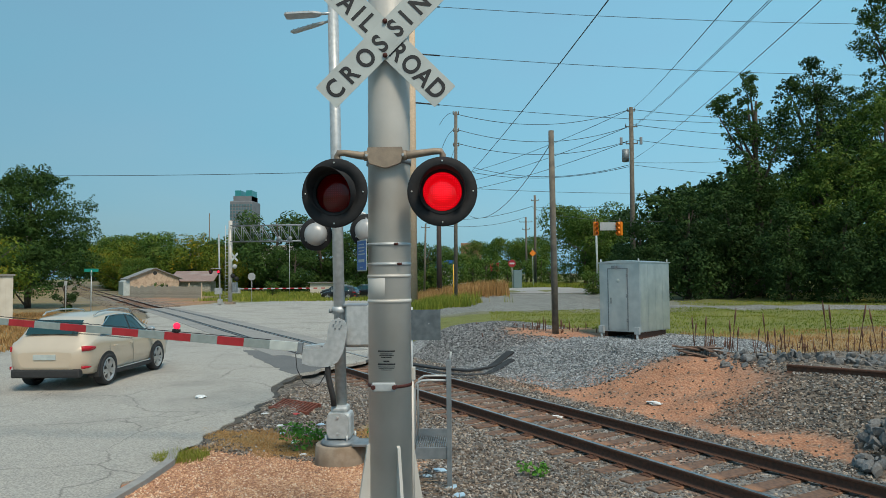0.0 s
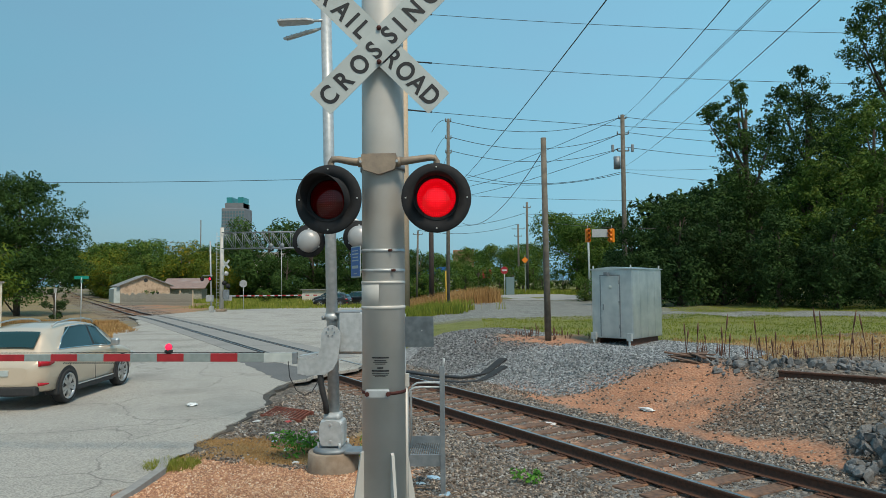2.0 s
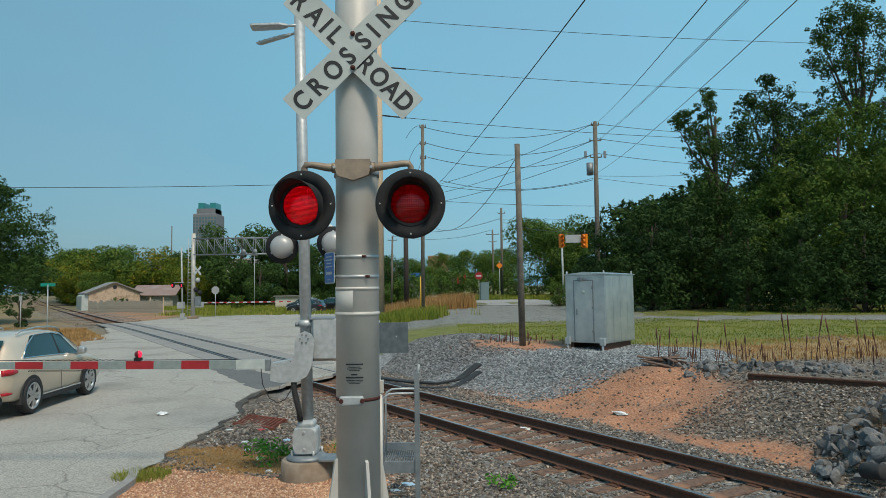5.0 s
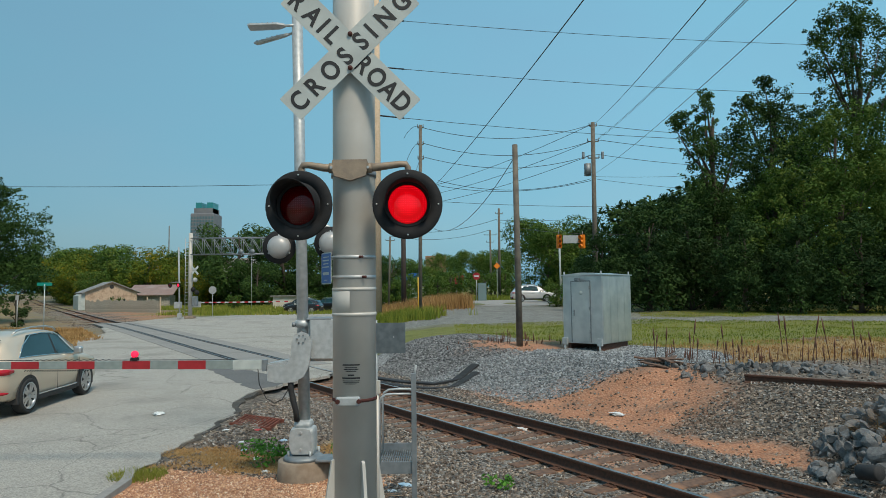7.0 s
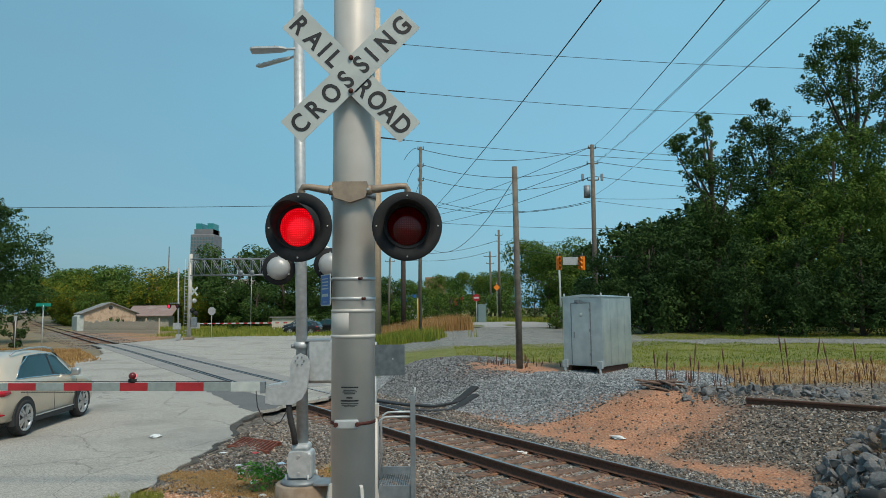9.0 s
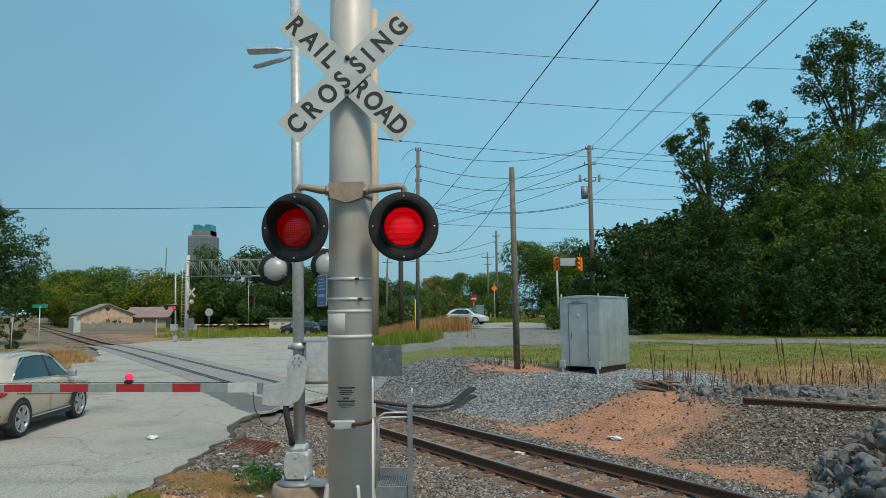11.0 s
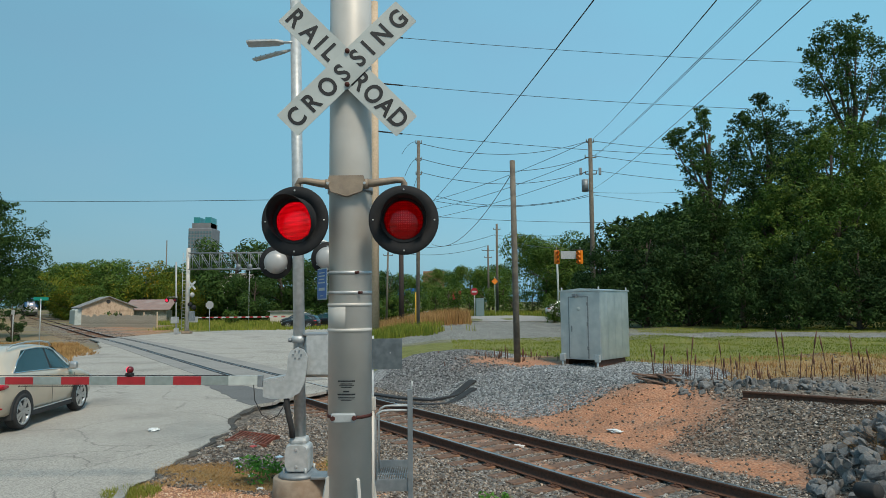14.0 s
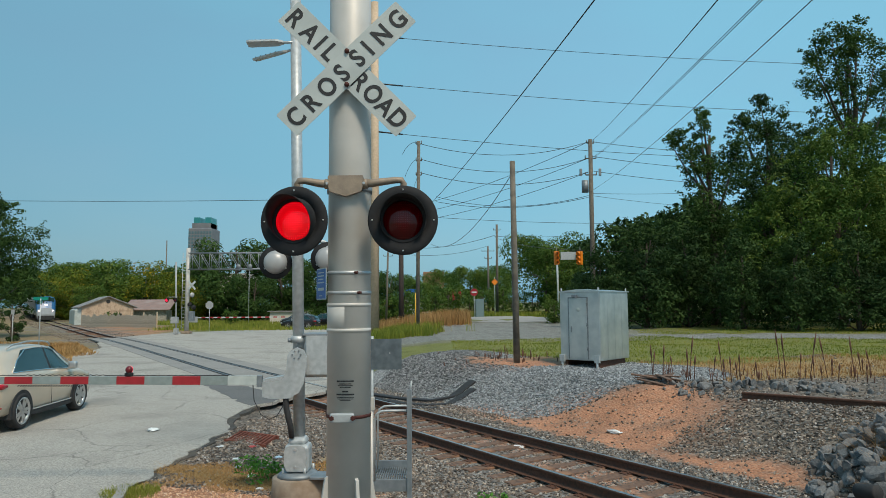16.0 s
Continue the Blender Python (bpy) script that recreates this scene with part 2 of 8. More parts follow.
ROAD = [(-4.4, -60), (-4.4, 5), (-4.35, 9), (-4.5, 11.5), (-4.5, 14.3), (-5.0, 16.2), (-4.85, 17.8), (-4.2, 19.3), (-3.6, 20.6), (-3.3, 23.5), (-3.0, 27),
        (-4.5, 34), (-5.5, 48), (-6.5, 66), (-10, 80), (-20, 90), (-27, 92), (-30, 84), (-29.5, 72), (-29.6, 60), (-26.5, 52), (-22.7, 45.2), (-19, 33), (-17.2, 22), (-16.5, 8), (-16.5, -60)]


def inside(poly, x, y):
    hit = False
    for (x0, y0), (x1, y1) in zip(poly, poly[1:] + poly[:1]):
        if (y0 > y) != (y1 > y) and x < (x1 - x0) * (y - y0) / (y1 - y0) + x0:
            hit = not hit
    return hit


def edge_gap(poly, x, y):
    p, best = Vector((x, y)), 1e9
    for (x0, y0), (x1, y1) in zip(poly, poly[1:] + poly[:1]):
        a, b = Vector((x0, y0)), Vector((x1, y1))
        t = min(1, max(0, (p - a).dot(b - a) / max(1e-9, (b - a).length_squared)))
        best = min(best, (p - a - t * (b - a)).length)
    return best


def height(x, y):
    """The lie of the land."""
    a, s = across(x, y)
    r = math.hypot(x, y)
    z = -0.06 + 0.05 * n2(x, y, 0.35, 2)
    # bank and field beyond the track
    right = smooth01(-7, 1.5, x + 0.01 * y)
    if s > 0:
        bank = 0.76 * smooth01(2.3, 5.2, s + 0.5 * n2(x, y, 0.4, 5)) + 0.0095 * max(0, min(y, 140) - 20)
        z += right * bank
        z += 0.10 * right * n2(x, y, 0.5, 3) * smooth01(2, 5, s)
        # heap of loose ballast beside the crossing
        z += 0.26 * math.exp(-(((x + 0.4) / 2.3) ** 2 + ((y - 23) / 2.2) ** 2)) * smooth01(2, 4, s)
    # granite-chip bank that the signal stands on
    if s < -1.5:
        z -= 0.16 * smooth01(-3.9, -3.2, x) * smooth01(15.5, 12.5, y)
        z += 0.34 * math.exp(-(((x + 1.6) / 2.3) ** 2 + ((y - 6.6) / 2.2) ** 2))
    # ballast shoulder
    side = abs(s)
    if side < 3.4:
        on = smooth01(3.4, 1.5, side)
        z = z * (1 - on) + (-0.212 + 0.016 * n2(x, y, 6, 4)) * on
    z += 0.03 * n2(x, y, 1.7, 8) * (1 if side > 2 else 0.2)
    if r < 160:
        if inside(ROAD, x, y):
            z = min(z, -0.04)
        elif r < 60:
            g = edge_gap(ROAD, x, y)
            k = smooth01(0.0, 0.9, g)
            z = z * k + (1 - k) * min(z, -0.02)
    z += grade(max(a, -400)) * smooth01(60, 15, side)
    z += smooth01(160, 900, r) * 6 * smooth01(20, 80, side)
    return z


def zones(x, y, z):
    """Grass, orange clay, dry grass and clean grey ballast, 0 to 1 each."""
    a, s = across(x, y)
    w1, w2, w3 = n2(x, y, 0.5, 11), n2(x, y, 0.16, 12), n2(x, y, 1.6, 13)
    grass = clay = straw = stone = 0.0
    right = x + 0.01 * y > -6
    if s > 2 and right:
        grass = smooth01(18.4, 20.6, y - 0.20 * x + 2.0 * w1) * (1 if x > 0.5 + 2 * w2 else smooth01(23.5, 26, y + w1))
        drive = smooth01(3.2, 1.6, abs(y - 37 + 0.25 * (x - 12) + 1.5 * w2)) if x > 8 else 0
        apron = smooth01(10.0, 5.0, math.hypot((x - 2.6) / 1.5, (y - 47) / 2.4))
        grass *= 1 - 0.9 * max(drive, apron * smooth01(32, 35.5, y + w1))
        straw = smooth01(15.2, 17.0, y + 0.2 * w1 - 0.06 * x) * smooth01(21.0, 18.8, y - 0.2 * x) * smooth01(2.5, 5, x) * 1.0
        stone = max(smooth01(3.8, 2.6, math.hypot((x - 3.9) / 1.2, (y - 18.6) / 0.9) + 0.5 * w1), smooth01(3.7, 2.9, math.hypot(x + 0.5, (y - 22.6) / 1.1) + 0.7 * w1), drive * 0.9, 0.85 * apron * smooth01(32, 35.5, y + w1))
        straw, grass = straw * (1 - min(1, 1.6 * stone)), grass * (1 - min(1, 1.4 * stone * (y < 34)))
        c = smooth01(1.4, 1.65, s + 0.15 * w3) * smooth01(2.85, 2.3, s + 0.4 * w1 + 0.25 * w3) * smooth01(-16, -13, a) * smooth01(1.0, -2.0, a)
        c2 = smooth01(2.9, 1.3, math.hypot((x - 2.9) / 1.35, y - 14.2) + 0.9 * w1 + 0.5 * w3)
        c3 = 0.9 * smooth01(1.3, 0.7, math.hypot((x - 3.0) / 2.2, (y - 21.7) / 1.5) + 0.35 * w3)
        c2 = max(c2, c3)
        stone, grass = stone * (1 - 0.9 * c3), grass * (1 - 0.8 * c3)
        clay = min(1.0, max(0.0, max(c, c2) * (1.08 + 0.8 * w3))) * smooth01(0.75, 1.15, math.hypot((x - 7.2) / 2.0, (y - 9.4) / 1.75))
    elif s > 2.2:
        grass = smooth01(0.0, 0.4, w1 + 0.5)
        straw = 0.3 + 0.5 * smooth01(-0.1, 0.3, w2)
        if y < 104 and x > -56:
            clay = smooth01(11.5, 7.5, s + 2 * w1) * 0.9
            grass, straw = grass * (1 - clay), straw * (1 - 0.8 * clay)
    if abs(s) < 2.3:
        stone = max(stone, 0.55 * smooth01(2.3, 1.7, abs(s) + 0.2 * w3))
        clay = max(clay, 0.75 * smooth01(0.05, 0.3, w1 + 0.3 * w3) * smooth01(1.1, 0.6, abs(s)))
    if s < -1.5:
        chips = smooth01(3.3, 2.5, math.hypot((x + 2.6) / 1.25, y - 7.4) + 0.4 * w1) * smooth01(-0.6, -1.1, x)
        clay = max(clay, 0.8 * chips)
        g = edge_gap(ROAD, x, y) if math.hypot(x, y) < 60 else 9
        if x > -8 and y < 24:
            straw = max(straw, smooth01(0.0, 0.25, w1 + 0.15 * w3 - abs(y - 10.8) * 0.22 + 0.15) * smooth01(-1.2, -2.2, x) * (1 - chips))
            straw = max(straw, smooth01(1.15, 0.7, math.hypot((x + 3.2) / 1.35, (y - 10.9) / 0.65) + 0.35 * w3 + 0.2 * w1))
        if x < -10:
            straw, grass = 0.75, 0.35 * smooth01(-0.1, 0.3, w1)
    if abs(s) < 3.4 and a < -24:
        bed = smooth01(3.4, 2.6, abs(s) + 0.3 * w3)
        straw, grass, stone = straw * (1 - bed), grass * (1 - bed), max(stone, 0.6 * bed)
    return (max(0, min(1, grass)), max(0, min(1, clay)), max(0, min(1, straw)), max(0, min(1, stone)))


def ground_material():
    m = bpy.data.materials.new("gravel_clay_and_grass")
    m.use_nodes = True
    n, l = m.node_tree.nodes, m.node_tree.links
    p = n["Principled BSDF"]
    p.inputs["Roughness"].default_value = 0.95
    at, co = n.new("ShaderNodeVertexColor"), n.new("ShaderNodeTexCoord")
    at.layer_name = "zone"
    sep = n.new("ShaderNodeSeparateColor")
    l.new(at.outputs["Color"], sep.inputs[0])
    vor = n.new("ShaderNodeTexVoronoi")
    vor.inputs["Scale"].default_value = 17
    warp = n.new("ShaderNodeTexNoise")
    warp.inputs["Scale"].default_value, warp.inputs["Detail"].default_value = 30, 6
    soft = n.new("ShaderNodeTexNoise")
    soft.inputs["Scale"].default_value, soft.inputs["Detail"].default_value = 1.3, 9
    for x in (vor, warp, soft):
        l.new(co.outputs["Object"], x.inputs["Vector"])

    def ramp(fac, *stops):
        r = n.new("ShaderNodeValToRGB")
        e = r.color_ramp.elements
        while len(e) < len(stops):
            e.new(0.5)
        for k, (pos, c) in zip(e, stops):
            k.position, k.color = pos, (*c, 1)
        l.new(fac, r.inputs[0])
        return r.outputs[0]

    def mix(fac, a, b):
        x = n.new("ShaderNodeMix")
        x.data_type = "RGBA"
        l.new(fac, x.inputs["Factor"])
        l.new(a, x.inputs["A"])
        l.new(b, x.inputs["B"])
        return x.outputs["Result"]

    one = n.new("ShaderNodeSeparateColor")
    l.new(vor.outputs["Color"], one.inputs[0])
    base = ramp(one.outputs[0], (0.0, (0.055, 0.045, 0.037)), (0.5, (0.135, 0.113, 0.092)), (1.0, (0.27, 0.23, 0.19)))
    stone = ramp(one.outputs[1], (0.0, (0.09, 0.092, 0.094)), (0.5, (0.21, 0.213, 0.213)), (1.0, (0.38, 0.385, 0.38)))
    clay = ramp(warp.outputs["Fac"], (0.3, (0.26, 0.108, 0.058)), (0.52, (0.48, 0.225, 0.125)), (0.72, (0.56, 0.34, 0.21)))
    grass = ramp(warp.outputs["Fac"], (0.3, (0.09, 0.115, 0.022)), (0.55, (0.18, 0.19, 0.04)), (0.75, (0.28, 0.23, 0.08)))
    straw = ramp(warp.outputs["Fac"], (0.3, (0.19, 0.13, 0.06)), (0.55, (0.34, 0.24, 0.11)), (0.75, (0.42, 0.29, 0.15)))
    col = mix(at.outputs["Alpha"], base, stone)
    # clay comes through the stones in ragged patches
    patch, ragged = n.new("ShaderNodeTexNoise"), n.new("ShaderNodeMath")
    patch.inputs["Scale"].default_value, patch.inputs["Detail"].default_value, patch.inputs["Roughness"].default_value = 4.5, 8, 0.7
    l.new(co.outputs["Object"], patch.inputs["Vector"])
    ragged.operation = "MULTIPLY"
    ragged.use_clamp = True
    l.new(sep.outputs[1], ragged.inputs[0])
    l.new(ramp(patch.outputs["Fac"], (0.36, (0.6, 0.6, 0.6)), (0.48, (1, 1, 1))), ragged.inputs[1])
    col = mix(ragged.outputs[0], col, clay)
    col = mix(sep.outputs[2], col, straw)
    col = mix(sep.outputs[0], col, grass)
    dark = ramp(soft.outputs["Fac"], (0.3, (0.72, 0.72, 0.72)), (0.6, (1, 1, 1)))
    mul = n.new("ShaderNodeMix")
    mul.data_type, mul.blend_type = "RGBA", "MULTIPLY"
    mul.inputs["Factor"].default_value = 1
    l.new(col, mul.inputs["A"])
    l.new(dark, mul.inputs["B"])
    l.new(mul.outputs["Result"], p.inputs["Base Color"])
    bp = n.new("ShaderNodeBump")
    bp.inputs["Strength"].default_value, bp.inputs["Distance"].default_value = 0.8, 0.03
    l.new(vor.outputs["Distance"], bp.inputs["Height"])
    bp.invert = True
    l.new(bp.outputs[0], p.inputs["Normal"])
    return m


def spread(fine0, fine1, step, far):
    """Grid lines, close in the middle and wider outwards."""
    v = [fine0 + step * i for i in range(int((fine1 - fine0) / step) + 1)]
    for sign, start in ((1, v[-1]), (-1, v[0])):
        x, d = start, step
        while abs(x) < far:
            d *= 1.13
            x += sign * d
            v.append(x)
    return sorted(v)


LAND = {}


def build_ground():
    xs, ys = spread(-7, 14, 0.16, 2500), spread(5, 31, 0.18, 2500)
    verts = [(x, y, height(x, y)) for y in ys for x in xs]
    w = len(xs)
    faces = [(j * w + i, j * w + i + 1, (j + 1) * w + i + 1, (j + 1) * w + i) for j in range(len(ys) - 1) for i in range(w - 1)]
    LAND["x"], LAND["y"], LAND["z"] = np.array(xs), np.array(ys), np.array([v[2] for v in verts]).reshape(len(ys), w)
    me = bpy.data.meshes.new("ground")
    me.from_pydata(verts, [], faces)
    at = me.color_attributes.new("zone", "FLOAT_COLOR", "POINT")
    zone = [zones(*v) if math.hypot(v[0], v[1]) < 300 else (0.6, 0, 0.3, 0) for v in verts]
    LAND["zone"] = np.array(zone).reshape(len(ys), w, 4)
    at.data.foreach_set("color", [c for q in zone for c in q])
    me.polygons.foreach_set("use_smooth", [True] * len(me.polygons))
    me.materials.append(ground_material())
    tagged(new("ground", me), "uneven ground of gravel, orange clay and rough grass", "ground", kind="structure")


build_ground()


def sheet(name, poly, z, material, label, category, rough_edge=0.12, step=0.25, thick=0.08, lift=None):
    """A paved sheet with thickness and a frayed edge."""
    pts = []
    for (x0, y0), (x1, y1) in zip(poly, poly[1:] + poly[:1]):
        k = max(1, min(60, int(math.hypot(x1 - x0, y1 - y0) / step)))
        for i in range(k):
            x, y = x0 + (x1 - x0) * i / k, y0 + (y1 - y0) * i / k
            pts.append((x + rough_edge * 2 * n2(x, y, 1.9, 21), y + rough_edge * 2 * n2(x, y, 2.1, 22)))
    bm = bmesh.new()
    top = [bm.verts.new((x, y, lift(x, y) + z if lift else z)) for x, y in pts]
    low = [bm.verts.new((v.co.x, v.co.y, v.co.z - thick)) for v in top]
    f = bm.faces.new(top)
    for i in range(len(top)):
        j = (i + 1) % len(top)
        bm.faces.new((low[i], low[j], top[j], top[i]))
    bmesh.ops.triangulate(bm, faces=[f])
    return tagged(part(name, bm, material), label, category, kind="structure")


sheet("road", ROAD, -0.012, ASPHALT, "worn pale grey asphalt road with cracks crossing the track", "road")
BACK = [(-1, 64), (1.5, 62), (6, 61), (12, 60), (40, 58), (40, 66), (14, 70), (11, 78), (8, 90), (-2, 92), (-14, 90), (-12, 84), (0, 82), (1, 74)]
sheet("road", BACK, 0.05, PAVE, "pale concrete side road behind the field", "road", lift=height)
NEWER = mat("dark_asphalt_patch", (0.15, 0.15, 0.148), (0.115, 0.115, 0.115), 0.9, 0, 30, 0.6, 0.5, 140)
sheet("road_patch", [(-4.95, 17.7), (-5.6, 18.6), (-7.2, 21.4), (-8.6, 23.9), (-7.4, 23.6), (-6.0, 21.6), (-5.0, 20.3), (-4.3, 19.5), (-4.6, 18.4)], -0.006, NEWER, "dark asphalt patch before the crossing", "road", 0.1)


EDGE = [(-4.6, 9.9), (-4.6, 11.5), (-4.6, 14.3), (-5.1, 16.2), (-4.95, 17.8), (-4.72, 17.7), (-4.84, 16.2), (-4.36, 14.4), (-4.38, 12.6), (-4.34, 11.2), (-4.4, 10.0)]
sheet("road_edge", EDGE, -0.03, mat("crumbled_dark_asphalt", (0.075, 0.07, 0.062), (0.04, 0.038, 0.035), 0.95, 0, 22, 1.5, 1.0, 45, (0.14, 0.11, 0.08), 0.8), "crumbled dark asphalt and silt along the road edge", "road", 0.12)


# ---- the track ----
def rail_profile():
    """Half of a rail's section, from foot to head: across, up."""
    half = [(0.070, -0.168), (0.070, -0.158), (0.022, -0.142), (0.010, -0.128), (0.009, -0.058), (0.014, -0.044), (0.035, -0.036), (0.036, -0.012), (0.030, 0.0)]
    return half + [(-x, z) for x, z in reversed(half)]


def rail(name, s, stations, label):
    bm = bmesh.new()
    prof = rail_profile()
    rings = []
    for a in stations:
        rings.append([bm.verts.new(along(a, s + x, z)) for x, z in prof])
    n = len(prof)
    for r0, r1 in zip(rings, rings[1:]):
        for k in range(n):
            f = bm.faces.new((r0[k], r0[(k + 1) % n], r1[(k + 1) % n], r1[k]))
            f.material_index = 1 if k == n // 2 - 1 else 0
    bm.faces.new(rings[0])
    bm.faces.new(rings[-1])
    return tagged(part(name, bm, [RUST, RAILTOP]), label, "rail", "running rails", kind="structure")


STATIONS = [6 - 1.0 * i for i in range(60)] + [-54 - 4 * i for i in range(140)]
for side in (-0.75, 0.75):
    rail("rail", side, STATIONS, "rust-brown steel running rail with a worn shiny head")


def crosstie():
    bm = bmesh.new()
    box(bm, -0.115, -1.29, -0.17, 0.115, 1.29, 0.0, 0.012)
    return bm


def build_ties():
    first, plates = None, []
    for i in range(52):
        a = 5.0 - 0.53 * i + random.uniform(-0.05, 0.05)
        if first is None:
            first = tagged(part("crosstie", crosstie(), TIE), "weathered brown timber crosstie bedded in ballast", "crosstie", "crossties under the rails")
            ob = first
        else:
            ob = new("crosstie", first.data)
            tagged(ob, first["label"], first["category"], first["group"])
        for side in (-0.75, 0.75):
            if not plates:
                b = bmesh.new()
                box(b, -0.095, -0.17, 0.0, 0.095, 0.17, 0.014, 0.003)
                for px in (-0.06, 0.06):
                    for py in (-0.10, 0.10):
                        rod(b, (px, py, 0.012), (px, py, 0.036), 0.016, 0.013, 6)
                plates.append(part("tie_plate", b, RUST, ob, "rusty steel tie plate with spikes"))
            else:
                q = new("tie_plate", plates[0].data)
                q.parent = ob
                plates.append(q)
            plates[-1].matrix_local = pose(0, side, 0.0)
        ob.matrix_world = pose(*along(a, random.uniform(-0.05, 0.05), -0.180 + random.uniform(-0.012, 0.008)), 0, random.uniform(-1, 1), -57.5 + random.uniform(-2, 2))
    bm = bmesh.new()
    for i in range(560):
        a = -23.2 - 0.53 * i
        if -60 < a < -23:
            continue
        p = along(a, 0, -0.167)
        box(bm, -0.115, -1.29, -0.17, 0.115, 1.29, 0.0, 0, pose(*p, 0, 0, -57.5))
    tagged(part("crosstie_row", bm, TIE), "far row of brown timber crossties", "crossties", kind="stuff")


build_ties()


# asphalt and rubber seals between the rails where the road crosses
def crossing_strip(name, s0, s1, top_z, material, label):
    bm = bmesh.new()
    st = [-22.3 - 1.5 * i for i in range(31)]
    rows = []
    for a in st:
        rows.append([bm.verts.new(along(a, s, z)) for s, z in ((s0, -0.1), (s0, top_z), (s1, top_z), (s1, -0.1))])
    for r0, r1 in zip(rows, rows[1:]):
        for k in range(4):
            bm.faces.new((r0[k], r0[(k + 1) % 4], r1[(k + 1) % 4], r1[k]))
    bm.faces.new(rows[0])
    bm.faces.new(rows[-1])
    tagged(part(name, bm, material), label, "crossing", kind="structure")


crossing_strip("crossing_panel", -0.60, 0.60, 0.006, DARKASPHALT, "asphalt filling between the rails of the crossing")
for side in (-1, 1):
    lo, hi = sorted((side * 0.602, side * 0.70))
    crossing_strip("flangeway", lo, hi, -0.007, RUBBER, "dark rubber flangeway beside the rail")
    lo, hi = sorted((side * 0.80, side * 0.90))
    crossing_strip("rail_seal", lo, hi, -0.005, RUBBER, "dark rubber seal beside the rail")
    lo, hi = sorted((side * 0.902, side * 1.7))
    crossing_strip("crossing_panel", lo, hi, 0.0, DARKASPHALT, "asphalt strip beside the rail on the crossing")


# ---- trees ----
def crown_mesh(bm, rnd, clumps, leaf, per, squash=0.8):
    """Leaves strewn over the shells of many clumps."""
    for c, r in clumps:
        for _ in range(int(per * r * r)):
            d = Vector((rnd.gauss(0, 1), rnd.gauss(0, 1), rnd.gauss(0.25, 1))).normalized()
            p = c + Vector((d.x, d.y, d.z * squash)) * r * rnd.uniform(0.55, 1.12) ** 0.7
            nrm = (d + Vector((rnd.gauss(0, 0.5), rnd.gauss(0, 0.5), rnd.gauss(0.3, 0.5)))).normalized()
            t = nrm.cross(Vector((rnd.gauss(0, 1), rnd.gauss(0, 1), rnd.gauss(0, 1)))).normalized()
            b = nrm.cross(t)
            sz = leaf * rnd.uniform(0.6, 1.35)
            k = sz * 0.48
            v = [bm.verts.new(p - t * sz), bm.verts.new(p + b * k - nrm * 0.1 * sz), bm.verts.new(p + t * sz), bm.verts.new(p - b * k - nrm * 0.1 * sz)]
            bm.faces.new((v[0], v[1], v[2]))
            bm.faces.new((v[0], v[2], v[3]))


def tree(seed, tall, wide, leaf, leaves, per=70, bare=0.25, name="tree", label="", lean=0.0, n_clumps=34):
    """A tree at the origin: tapered trunk, limbs, and a crown of leaf clumps."""
    rnd = random.Random(seed)
    top = thing(name, Matrix(), label, "tree")
    bm = bmesh.new()
    base = tall * 0.018 + 0.06
    pts = [Vector((rnd.gauss(0, 0.02) * tall * k / 6 + lean * tall * (k / 6) ** 2, rnd.gauss(0, 0.02) * tall * k / 6, tall * 0.86 * k / 6)) for k in range(7)]
    tube(bm, pts, [base * (1.25 - k / 6.2) for k in range(7)], 8)
    clumps = []
    for i in range(n_clumps):
        h = rnd.uniform(bare, 1.0)
        env = math.sin(math.pi * min(1.0, 0.16 + 0.84 * (1 - (h - bare) / (1 - bare))) ** 0.75) ** 0.6
        rad = wide * 0.5 * env * rnd.uniform(0.35, 0.95)
        ang = rnd.uniform(0, math.tau)
        c = Vector((math.cos(ang) * rad + lean * tall * h * h, math.sin(ang) * rad, tall * h * 0.95))
        r = wide * rnd.uniform(0.10, 0.20)
        clumps.append((c, r))
        if i % 2 == 0:
            k = max(1, min(5, int(h * 5)))
            st = pts[k]
            mid = st.lerp(c, 0.5) + Vector((0, 0, -0.04 * tall * rnd.random()))
            tube(bm, [st, mid, c], [base * 0.32, base * 0.2, base * 0.07], 5)
    part("trunk", bm, BARK, top)
    bm = bmesh.new()
    crown_mesh(bm, rnd, clumps, leaf, per)
    part("crown", bm, leaves, top)
    return top


def place(ob, spots, first=True):
    """Puts a tree and its copies at (x, y, turn, size)."""
    for i, (x, y, turn, size) in enumerate(spots):
        m = Matrix.LocRotScale((x, y, height(x, y) - 0.05), Euler((0, 0, radians(turn))), (size, size, size))
        if i == 0:
            ob.matrix_world = m
        else:
            q = copy_thing(ob, Matrix.LocRotScale((x, y, height(x, y) - 0.05), Euler((0, 0, radians(turn))), None))
            q.scale = (size, size, size)


